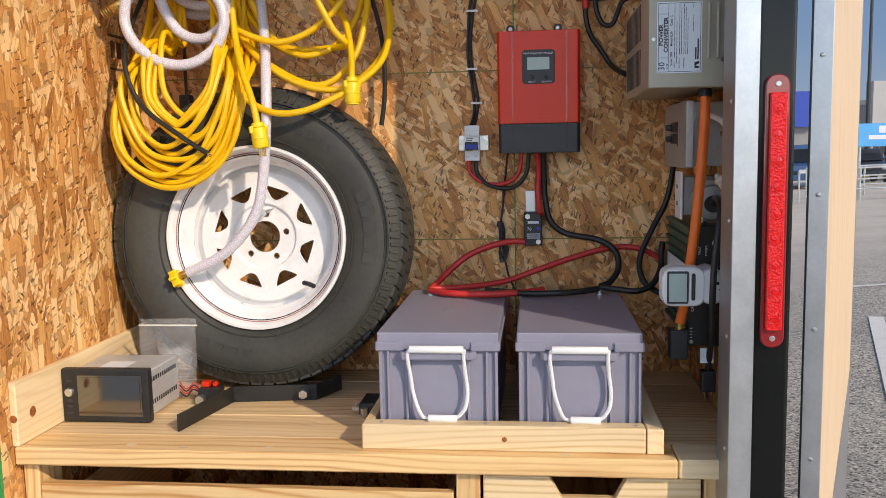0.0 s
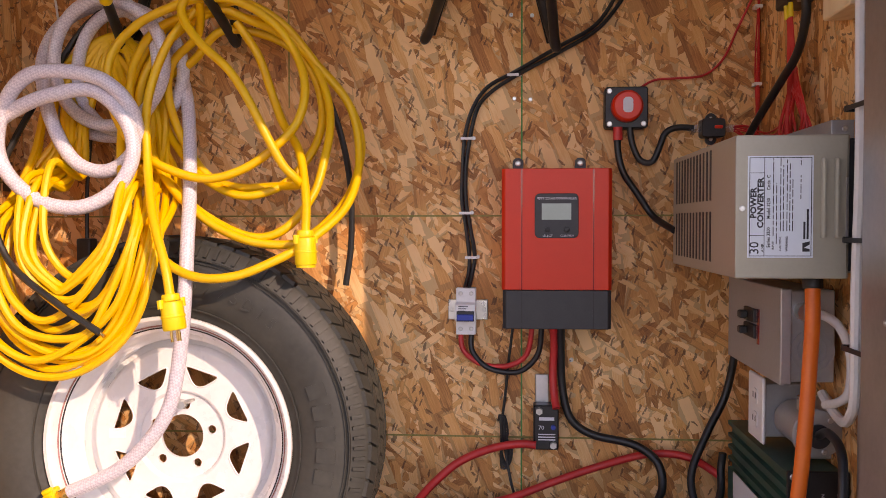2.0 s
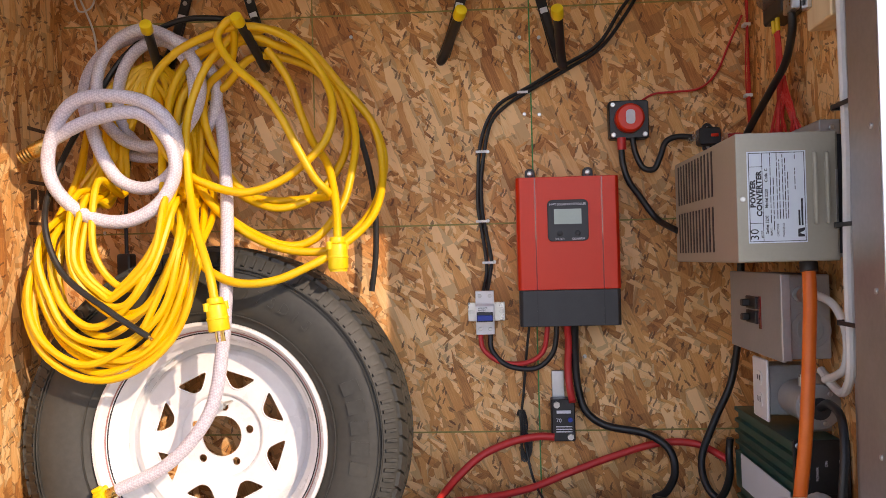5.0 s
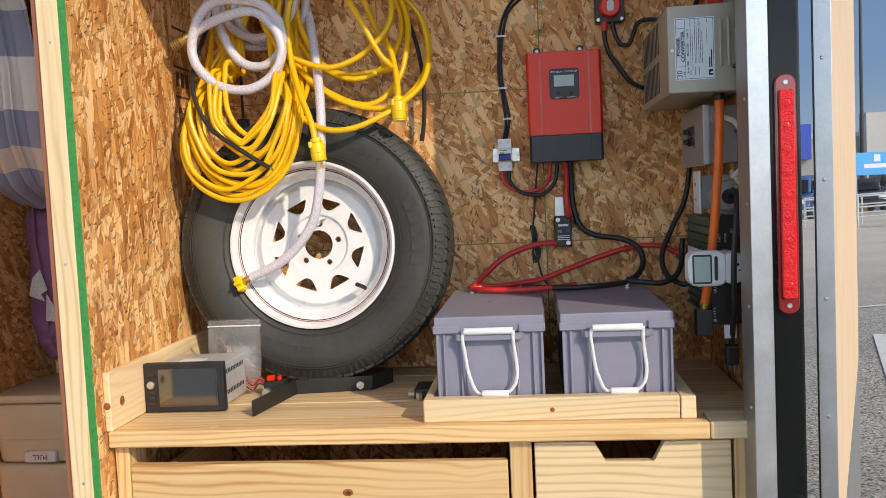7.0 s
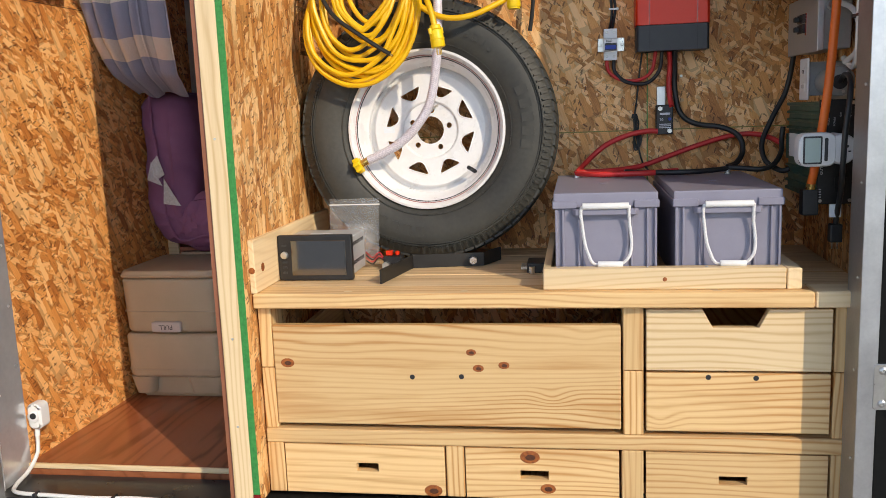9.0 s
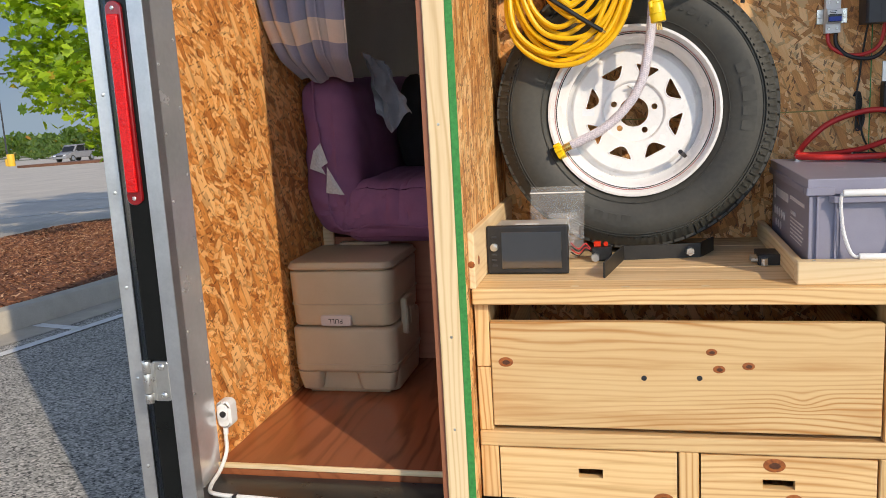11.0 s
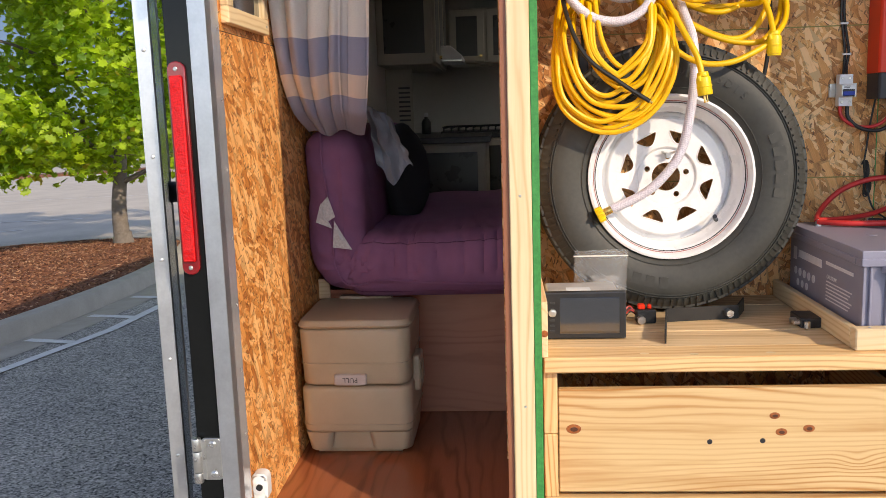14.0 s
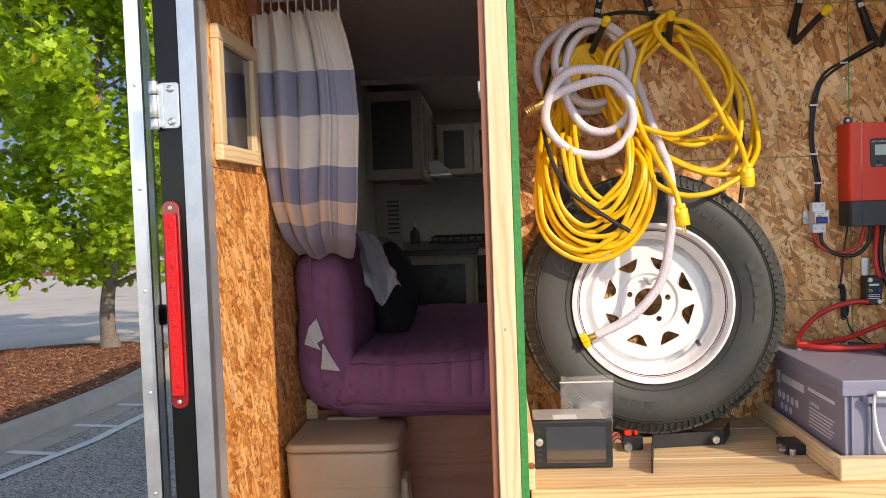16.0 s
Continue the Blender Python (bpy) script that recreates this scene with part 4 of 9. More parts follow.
def drawer(x0, x1, z0, z1, label, boards=1, cut=None, slot=None, holes=(), knots=()):
    d = thing("drawer", ((x0 + x1) / 2, 1.85, z0), label, "drawer", "drawers of the workbench")
    step = (z1 - z0) / boards
    for i in range(boards):
        a, b_ = z0 + i * step + 0.001, z0 + (i + 1) * step - 0.001
        y0, y1 = DF - 0.001 * i, DF + 0.022
        if cut and i == boards - 1:
            cx, w0, w1, dep = cut
            pts = [(x0, a), (x1, a), (x1, b_), (cx + w0, b_), (cx + w1, b_ - dep), (cx - w1, b_ - dep), (cx - w0, b_), (x0, b_)]
            part("front_board", prism(pts, "y", y0, y1, 0.0015), M["fine_x"], d)
        elif slot:
            sx, sz, sw, sh = slot
            fb = bmesh.new()
            o_ = [fb.verts.new(v) for v in ((x0, y0, a), (x1, y0, a), (x1, y0, b_), (x0, y0, b_))]
            i_ = [fb.verts.new(v) for v in ((sx - sw, y0, sz - sh), (sx + sw, y0, sz - sh), (sx + sw, y0, sz + sh), (sx - sw, y0, sz + sh))]
            for k in range(4):
                fb.faces.new((o_[k], o_[(k + 1) % 4], i_[(k + 1) % 4], i_[k]))
            ret = bmesh.ops.extrude_face_region(fb, geom=list(fb.faces))
            bmesh.ops.translate(fb, verts=[v for v in ret["geom"] if isinstance(v, bmesh.types.BMVert)], vec=(0, y1 - y0, 0))
            bmesh.ops.recalc_face_normals(fb, faces=fb.faces)
            part("front_board", fb, M["wood_x"], d)
        else:
            part("front_board", box(x0, x1, y0, y1, a, b_, 0.002), M["wood_x"], d)
    part("tray", box(x0 + 0.02, x1 - 0.02, DF + 0.07, 2.10, z0 + 0.01, z0 + 0.022), M["wood_y"], d)
    for sx in (x0 + 0.012, x1 - 0.026):
        part("side", box(sx, sx + 0.014, DF + 0.0225, 2.10, z0 + 0.008, z1 - 0.05), M["wood_y"], d)
    for hx, hz in holes:
        # the hole's shade is a black disc laid on the board
        part("bored_hole", lathe([(0.0062, 0.0), (0.0055, 0.0004), (0.0001, 0.0005)], 16, facing(hx, DF - 0.0002, hz)), M["ink_and_gap"], d, "bored hole with its shade painted black")
    for kx, kz, kr in knots:
        part("knot", lathe([(kr * 1.05, 0.0), (kr * 0.95, 0.0005), (kr * 0.4, 0.0007), (0.0001, 0.0004)], 20, facing(kx, DF - 0.0003, kz) @ Matrix.Diagonal((1.25, 0.85, 1, 1))), M["knot"], d)
        part("knot_heart", lathe([(kr * 0.52, 0.0), (kr * 0.42, 0.0003), (0.0001, 0.0004)], 14, facing(kx + 0.001, DF - 0.0011, kz - 0.0008) @ Matrix.Diagonal((1.3, 0.8, 1, 1))), M["knot_dark"], d)
    return d


drawer(-0.996, -0.161, 0.448, 0.700, "wide knotty pine drawer front with two bored holes", 1, holes=((-0.652, 0.571), (-0.533, 0.573)), knots=((-0.962, 0.604, 0.013), (-0.508, 0.633, 0.009), (-0.492, 0.594, 0.010), (-0.431, 0.602, 0.010)))
drawer(-0.104, 0.298, 0.592, 0.737, "pine drawer front with a notched finger cut", 1, cut=(0.092, 0.072, 0.050, 0.042))
drawer(-0.104, 0.298, 0.446, 0.588, "plain pine drawer front with two small holes", 1, holes=((0.034, 0.578), (0.138, 0.577)))
drawer(-0.984, -0.582, 0.268, 0.396, "small pine drawer front with a cut hand slot", 1, slot=(-0.775, 0.338, 0.028, 0.011), knots=((-0.612, 0.282, 0.017),))
drawer(-0.530, -0.166, 0.268, 0.396, "small knotty pine drawer with a cut hand slot", 1, slot=(-0.365, 0.330, 0.034, 0.011), knots=((-0.375, 0.375, 0.018), (-0.333, 0.296, 0.014)))
drawer(-0.104, 0.298, 0.268, 0.396, "small pine drawer front with a worn hand slot", 1, slot=(0.092, 0.330, 0.032, 0.010))

tray = thing("battery_tray", (-0.05, 1.85, SH1), "shallow pine frame holding the two batteries", "tray")
part("front_rail", box(-0.336, 0.198, 1.556, 1.592, SH1 + 0.0005, 0.831, 0.003), M["fine_x"], tray)
part("side_rail", box(-0.336, -0.318, 1.593, 2.150, SH1 + 0.0005, 0.829, 0.002), M["fine_y"], tray)
part("side_rail", box(0.200, 0.231, 1.557, 2.150, SH1 + 0.0005, 0.829, 0.002), M["fine_y"], tray)
for x in (-0.30, -0.1, 0.03, 0.18):
    screw(x, 1.574, 0.8305, "+z", tray)
part("knot", lathe([(0.005, 0.0), (0.004, 0.0006), (0.0001, 0.0008)], 14, facing(-0.063, 1.5555, 0.806)), M["knot"], tray)


def battery(x0, label):
    """A sealed deep-cycle battery with a ribbed case, a lid and rope handles."""
    W, L, y0, z0, z1 = 0.238, 0.505, 1.602, SH1 + 0.001, 1.0
    x1 = x0 + W
    t = thing("battery", ((x0 + x1) / 2, y0 + L / 2, z0), label, "battery", "battery bank")
    i = 0.006
    part("case", box(x0 + i, x1 - i, y0 + i, y0 + L - i, z0, z1 - 0.035, 0.004, 2), M["battery"], t)
    lid = box(x0 + 0.001, x1 - 0.001, y0 + 0.001, y0 + L - 0.001, z1 - 0.034, z1, 0.003, 2)
    part("lid", lid, M["battery"], t)
    for a, b_ in ((x0 - 0.002, x0 + 0.055), (x1 - 0.055, x1 + 0.002)):
        part("lid_lip", box(a, b_, y0 - 0.004, y0 + 0.03, z1 - 0.036, z1 - 0.018, 0.002), M["battery"], t)
    part("lid_lip", box(x0 - 0.002, x1 + 0.002, y0 + 0.031, y0 + L + 0.002, z1 - 0.036, z1 - 0.020, 0.002), M["battery"], t)
    xc = (x0 + x1) / 2
    part("grip_bar", prism([(xc - 0.075, y0 - 0.001), (xc - 0.068, y0 - 0.017), (xc + 0.068, y0 - 0.017), (xc + 0.075, y0 - 0.001), (xc + 0.075, y0 + 0.004), (xc - 0.075, y0 + 0.004)], "z", z1 - 0.050, z1 - 0.036, 0.0015), M["battery"], t)
    for rx in (x0 + 0.022, x0 + 0.058, x1 - 0.060, x1 - 0.024):
        part("rib", box(rx - 0.0025, rx + 0.0025, y0 - 0.001, y0 + i + 0.002, z0, z1 - 0.037, 0.001), M["battery"], t)
    for rx in (x0 + 0.004, x1 - 0.009):
        part("corner_rib", box(rx, rx + 0.006, y0 - 0.001, y0 + i + 0.004, z0, z1 - 0.037, 0.001), M["battery"], t)
    part("sunk_panel", box(xc - 0.052, xc + 0.052, y0 + 0.003, y0 + i + 0.001, z0 + 0.004, z1 - 0.052, 0.001), M["battery"], t)
    grip = [(xc - 0.052, y0 - 0.018, z1 - 0.029), (xc + 0.052, y0 - 0.018, z1 - 0.029)]
    part("handle_sleeve", cyl(grip[0], grip[1], 0.0075, n=16, bevel=0.001), M["white_plastic"], t, "white tube grip", True)
    rope = spline([(xc - 0.053, y0 - 0.018, z1 - 0.030), (xc - 0.056, y0 - 0.017, z1 - 0.045), (xc - 0.052, y0 - 0.010, z1 - 0.08), (xc - 0.046, y0 - 0.012, z1 - 0.12), (xc - 0.030, y0 - 0.016, z1 - 0.160), (xc - 0.008, y0 - 0.020, z0 + 0.056), (xc + 0.030, y0 - 0.021, z0 + 0.054),
                   (xc + 0.052, y0 - 0.018, z0 + 0.072), (xc + 0.058, y0 - 0.012, z1 - 0.115), (xc + 0.054, y0 - 0.010, z1 - 0.075), (xc + 0.052, y0 - 0.017, z1 - 0.045), (xc + 0.053, y0 - 0.018, z1 - 0.030)], 6)
    strands = None
    for s in range(3):
        path = []
        for k, p in enumerate(rope):
            ang = 1.5 * k + s * 2 * math.pi / 3
            path.append(p + Vector((math.cos(ang) * 0.0015, math.sin(ang) * 0.0015, 0)))
        strands = tube(path, 0.0028, 6, strands)
    part("rope", strands, M["rope"], t, "twisted white rope", True)
    part("handle_sleeve", cyl((xc - 0.018, y0 - 0.021, z0 + 0.055), (xc + 0.038, y0 - 0.021, z0 + 0.0545), 0.0072, n=16, bevel=0.001), M["white_plastic"], t, "white tube grip", True)
    for tx in (x0 + 0.055, x1 - 0.05):
        part("terminal", lathe([(0.011, 0.0), (0.011, 0.004), (0.0075, 0.0045), (0.0075, 0.012), (0.0045, 0.0125), (0.0045, 0.018), (0.0001, 0.0185)], 14, facing(tx, y0 + L - 0.075, z1 - 0.0005, "+z")), M["steel"], t, "steel terminal bolt", True)
    part("vent_disc", cyl((xc, y0 + 0.24, z1 - 0.001), (xc, y0 + 0.24, z1 + 0.0012), 0.012), M["battery"], t)
    return t


b1 = battery(-0.311, "grey-violet deep-cycle battery with white rope handle")
battery(-0.040, "grey-violet deep-cycle battery half in shade")
# printed side of the first battery
px = -0.3055
def side_bar(parent, y0, y1, z0, z1):
    part("print_bar", box(px - 0.0006, px + 0.001, y0, y1, z0, z1), M["white_ink"], parent)
side_bar(b1, 1.86, 2.03, 0.915, 0.935)
side_bar(b1, 2.045, 2.07, 0.905, 0.940)
for k in range(5):
    part("print_mark", cyl((px + 0.001, 2.05 - 0.034 * k, 0.875), (px - 0.0006, 2.05 - 0.034 * k, 0.875), 0.011, n=16), M["white_ink"], b1)
for k in range(3):
    part("print_mark", cyl((px + 0.001, 2.03 - 0.034 * k, 0.845), (px - 0.0006, 2.03 - 0.034 * k, 0.845), 0.010, n=16), M["white_ink"], b1)
side_bar(b1, 1.66, 1.83, 0.930, 0.938)
words("print_word", "CAUTION", 0.014, facing(px - 0.0004, 1.79, 0.900, "-x"), M["white_ink"], b1)
for k in range(6):
    side_bar(b1, 1.665 + 0.01 * (k % 3), 1.825, 0.886 - 0.009 * k, 0.889 - 0.009 * k)

# ---- spare wheel ----
M["stripe"] = surface("faded_red_stripe", (0.34, 0.13, 0.11), (0.44, 0.22, 0.20), 60, 0.4)


def spare_wheel(cx, cy, cz, lean):
    R, HW, RR = 0.360, 0.100, 0.2165
    t = thing("spare_wheel", (cx, cy, SH1), "black trailer tyre on a white eight-hole steel rim", "wheel")
    m = Matrix.Translation((cx, cy, cz)) @ Matrix.Rotation(radians(-lean), 4, "X") @ Matrix.Rotation(radians(90), 4, "X")
    prof = [(RR - 0.012, -0.055), (RR + 0.002, -0.080), (RR + 0.012, -0.088), (RR + 0.03, -0.098), (RR + 0.065, -0.106), (RR + 0.095, -0.104), (R - 0.028, -0.094), (R - 0.012, -0.084), (R - 0.0065, -0.076), (R - 0.006, -0.03), (R - 0.005, 0.0)]
    full = prof + [(r, -h) for r, h in prof[-2::-1]]
    tyre = part("tyre", lathe([(r, -h) for r, h in full], 96, m), M["rubber"], t, smooth=True)
    # tread blocks
    tb = bmesh.new()
    n = 72
    for k in range(n):
        a0 = 2 * math.pi * k / n
        for lo, hi, sk in ((-0.082, -0.053, 0.008), (-0.049, -0.019, -0.010), (-0.015, 0.015, 0.008), (0.019, 0.049, -0.010), (0.053, 0.082, 0.008)):
            vs = []
            for rad in (R - 0.008, R + 0.002):
                drop = 0.006 if abs(lo + hi) > 0.12 else 0.0
                for (hh, aa) in ((lo, 0.08), (hi, 0.08), (hi, 0.92), (lo, 0.92)):
                    a = a0 + 2 * math.pi / n * aa + sk * (1 if hh == hi else -1) * 2
                    rr = rad - (drop if abs(hh) > 0.08 else 0)
                    vs.append(tb.verts.new((rr * math.cos(a), rr * math.sin(a), hh)))
            for f in ((4, 5, 6, 7), (0, 1, 5, 4), (1, 2, 6, 5), (2, 3, 7, 6), (3, 0, 4, 7)):
                tb.faces.new([vs[j] for j in f])
    for k in range(120):
        a = 2 * math.pi * k / 120
        bmesh.ops.create_cube(tb, size=1.0, matrix=Matrix.Rotation(a, 4, "Z") @ Matrix.Translation((R - 0.0235, 0, 0.0925)) @ Matrix.Rotation(0.55, 4, "Y") @ Matrix.Diagonal((0.021, 0.0055, 0.005, 1)))
    bmesh.ops.recalc_face_normals(tb, faces=tb.faces)
    bmesh.ops.transform(tb, matrix=m, verts=tb.verts)
    tagged(part("tread_block", tb, M["rubber"], tyre), kind="stuff")
    for rr, hh in ((RR + 0.020, 0.0945), (RR + 0.100, 0.1045), (RR + 0.106, 0.1035)):
        part("moulded_ring", lathe([(rr - 0.0014, hh - 0.004), (rr - 0.0008, hh + 0.0012), (rr + 0.0008, hh + 0.0012), (rr + 0.0014, hh - 0.004)], 96, m), M["rubber"], tyre, smooth=True)

    def arc_word(text, r, mid, size, step, flip=False, bar=False):
        for i, ch in enumerate(text):
            a = radians(mid - step * (i - (len(text) - 1) / 2) * (-1 if flip else 1))
            mm = m @ Matrix.Translation((r * math.cos(a), r * math.sin(a), 0.1045)) @ Matrix.Rotation(a + (math.pi / 2 if flip else -math.pi / 2), 4, "Z")
            if bar:
                b = box(-size * 0.33, size * 0.33, -size * 0.45, size * 0.45, -0.003, 0.0018)
                bmesh.ops.transform(b, matrix=mm, verts=b.verts)
                part("moulded_mark", b, M["rubber"], tyre)
            else:
                words("moulded_letter", ch, size, mm, M["rubber"], tyre, 0.0026)
    arc_word("205/75D15", RR + 0.062, 69, 0.030, 5.2)
    arc_word("-----", RR + 0.066, 5, 0.036, 7.5, bar=True)
    arc_word("----", RR + 0.066, 254, 0.034, 7.5, bar=True)
    # rim: outer barrel and flange
    rim = part("rim", lathe([(RR - 0.004, 0.070), (RR + 0.004, 0.086), (RR + 0.003, 0.091), (RR - 0.003, 0.092), (RR - 0.008, 0.086), (RR - 0.011, 0.072), (RR - 0.020, 0.068), (RR - 0.026, 0.060), (RR - 0.030, 0.040), (RR - 0.040, 0.030), (RR - 0.040, -0.07), (RR - 0.010, -0.085), (RR - 0.012, -0.06)], 96, m), M["rim"], t, smooth=True)
    for rr in (RR - 0.0135, RR - 0.0175):
        part("pin_stripe", lathe([(rr + 0.0012, 0.0716 if rr > RR - 0.015 else 0.0702), (rr - 0.0012, 0.0702 if rr > RR - 0.015 else 0.0690)], 96, m @ Matrix.Translation((0, 0, 0.0006))), M["stripe"] if rr > RR - 0.015 else M["ink_and_gap"], rim)
    # disc with eight windows, a raised hub face, five bolt holes and a centre bore
    def pierced(outer, holes, z, thick):
        b = bmesh.new()
        for pts in [outer] + holes:
            vs = [b.verts.new((x, y, z)) for x, y in pts]
            for i in range(len(vs)):
                b.edges.new((vs[i], vs[(i + 1) % len(vs)]))
        bmesh.ops.triangle_fill(b, use_beauty=True, use_dissolve=False, edges=list(b.edges))
        ret = bmesh.ops.extrude_face_region(b, geom=list(b.faces))
        bmesh.ops.translate(b, verts=[v for v in ret["geom"] if isinstance(v, bmesh.types.BMVert)], vec=(0, 0, -thick))
        bmesh.ops.recalc_face_normals(b, faces=b.faces)
        return b

    def ring_pts(r, n, cx_=0.0, cy_=0.0):
        return [(cx_ + r * math.cos(2 * math.pi * j / n), cy_ + r * math.sin(2 * math.pi * j / n)) for j in range(n)]

    def window(mid):
        """A rounded three-cornered opening, wide side outwards."""
        tri = [(0.1290, 16.0), (0.1290, -16.0), (0.0945, -5.5), (0.0945, 5.5)]
        pts = [Vector((r * math.cos(radians(mid + a)), r * math.sin(radians(mid + a)))) for r, a in tri]
        out = []
        for i, p in enumerate(pts):
            q0, q1 = pts[i - 1], pts[(i + 1) % 4]
            d0, d1 = (q0 - p), (q1 - p)
            l0, l1 = min(0.0125, d0.length * 0.45), min(0.0125, d1.length * 0.45)
            s0, s1 = p + d0.normalized() * l0, p + d1.normalized() * l1
            for k in range(6):
                t_ = k / 5
                out.append(tuple((1 - t_) ** 2 * s0 + 2 * t_ * (1 - t_) * p + t_ ** 2 * s1))
        return out
    wins = [window(27.0 + 45 * k) for k in range(8)]
    web = pierced(ring_pts(0.157, 96), [ring_pts(0.083, 72)] + wins, 0.022, 0.005)
    bmesh.ops.transform(web, matrix=m, verts=web.verts)
    disc = part("wheel_disc", web, M["rim"], t)
    for k, w_ in enumerate(wins):
        loop_ = [m @ Vector((x, y, 0.0222)) for x, y in w_]
        part("window_lip", tube(loop_ + [loop_[0]], 0.0016, 6), M["rim"], disc, smooth=True)
    part("disc_step", lathe([(0.083, 0.022), (0.080, 0.0205), (0.0775, 0.017), (0.077, 0.0145)], 72, m), M["rim"], disc, smooth=True)
    part("disc_edge", lathe([(0.157, 0.022), (0.162, 0.019), (0.166, 0.010), (0.1775, 0.004), (0.1775, -0.004)], 96, m), M["rim"], disc, smooth=True)
    bolt_at = [(0.0555 * math.cos(radians(12.5 + 72 * k)), 0.0555 * math.sin(radians(12.5 + 72 * k))) for k in range(5)]
    hubf = pierced(ring_pts(0.0775, 72), [ring_pts(0.0385, 48)] + [ring_pts(0.0078, 18, *c) for c in bolt_at], 0.0150, 0.006)
    bmesh.ops.transform(hubf, matrix=m, verts=hubf.verts)
    part("hub_face", hubf, M["rim"], t)
    va = radians(-43)
    vp = [m @ Vector((r * math.cos(va), r * math.sin(va), h)) for r, h in ((0.176, 0.045), (0.166, 0.062), (0.158, 0.085))]
    part("valve", tube(spline(vp, 4), 0.0058, 10), M["black_plastic"], t, "black rubber valve stem", True)
    wn_ = m @ Vector((0.003, 0.058, 0.012))
    part("wing_nut", cyl(wn_, m @ Vector((0.003, 0.058, 0.035)), 0.007, n=12), M["steel"], t, "steel wing nut on a bolt", True)
    for s in (-1, 1):
        part("wing", cyl(m @ Vector((0.006 + 0.004 * s, 0.062, 0.020)), m @ Vector((0.006 + 0.020 * s, 0.062 + 0.006, 0.030)), 0.0045, 0.0025, n=10), M["steel"], t)
    sticker = m @ Matrix.Translation((-0.118, 0.004, 0.0226))
    b = box(-0.016, 0.016, -0.009, 0.009, 0, 0.0006)
    bmesh.ops.transform(b, matrix=sticker, verts=b.verts)
    part("sticker", b, M["label"], t, "small paper maker's sticker")
    return t


spare_wheel(-0.666, 2.052, SH1 + 0.363, 3.0)

# ---- outdoors ----
g = bmesh.new()
N = 2000.0
corners = [g.verts.new((x, y, ground_z(x, y))) for x, y in ((-N, -N), (N, -N), (N, N), (-N, N))]
g.faces.new(corners)
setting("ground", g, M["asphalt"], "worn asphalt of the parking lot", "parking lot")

# kerbed island beside the trailer; its near side runs slightly off the trailer's line


def offset(path, d):
    out = []
    n = len(path)
    for i, p in enumerate(path):
        a, b_ = path[i - 1], path[(i + 1) % n]
        t = (b_ - a).normalized()
        out.append(p + Vector((t.y, -t.x, 0)) * d)
    return out


near = [Vector((-6.9, -6.0, 0)), Vector((-6.45, -2.0, 0)), Vector((-5.95, 1.5, 0)), Vector((-5.42, 4.25, 0)), Vector((-5.12, 5.9, 0)), Vector((-5.0, 7.4, 0)), Vector((-5.02, 8.8, 0)), Vector((-5.3, 10.6, 0)), Vector((-5.85, 12.0, 0)), Vector((-6.9, 12.5, 0))]
far = [Vector((-8.1, 12.5, 0)), Vector((-9.0, 12.1, 0)), Vector((-9.5, 11.0, 0)), Vector((-9.55, 9.0, 0)), Vector((-9.7, 5.0, 0)), Vector((-10.4, 0.0, 0)), Vector((-10.9, -6.0, 0))]
outline = spline(near + far, 5, True)


def lifted(path, dz):
    return [Vector((p.x, p.y, ground_z(p.x, p.y) + dz)) for p in path]


KERB_H = 0.17
kerb = bmesh.new()
layers = [lifted(outline, -0.02), lifted(offset(outline, -0.02), KERB_H - 0.03), lifted(offset(outline, -0.035), KERB_H - 0.006), lifted(offset(outline, -0.06), KERB_H), lifted(offset(outline, -0.17), KERB_H + 0.002), lifted(offset(outline, -0.175), 0.0)]
rings = [[kerb.verts.new(p) for p in lay] for lay in layers]
for r0, r1 in zip(rings, rings[1:]):
    for j in range(len(r0)):
        kerb.faces.new((r0[j], r0[(j + 1) % len(r0)], r1[(j + 1) % len(r0)], r1[j]))
bmesh.ops.recalc_face_normals(kerb, faces=kerb.faces)
kb = solid("kerb", kerb, M["concrete"], "rounded tan concrete kerb round the planted island", "kerb", kind="structure", smooth=True)
gut = bmesh.new()
gl = [lifted(outline, 0.004), lifted(offset(outline, 0.34), 0.004)]
rings = [[gut.verts.new(p) for p in lay] for lay in gl]
for j in range(len(rings[0])):
    gut.faces.new((rings[0][j], rings[1][j], rings[1][(j + 1) % len(rings[0])], rings[0][(j + 1) % len(rings[0])]))
bmesh.ops.recalc_face_normals(gut, faces=gut.faces)
setting("gutter", gut, M["concrete"], "flat concrete gutter along the kerb", "gutter")
bed = bmesh.new()
inner = offset(outline, -0.172)
rings = []
cen = sum(inner, Vector()) / len(inner)
for f, h in ((1.0, 0.145), (0.95, 0.175), (0.88, 0.195), (0.75, 0.21), (0.55, 0.23), (0.3, 0.24), (0.02, 0.25)):
    ring = []
    for p in inner:
        q = cen + (p - cen) * f
        ring.append(bed.verts.new((q.x, q.y, ground_z(q.x, q.y) + h + 0.02 * noise.noise(Vector((q.x * 1.5, q.y * 1.5, 0))))))
    rings.append(ring)
for r0, r1 in zip(rings, rings[1:]):
    for j in range(len(r0)):
        bed.faces.new((r0[j], r0[(j + 1) % len(r0)], r1[(j + 1) % len(r0)], r1[j]))
bmesh.ops.recalc_face_normals(bed, faces=bed.faces)

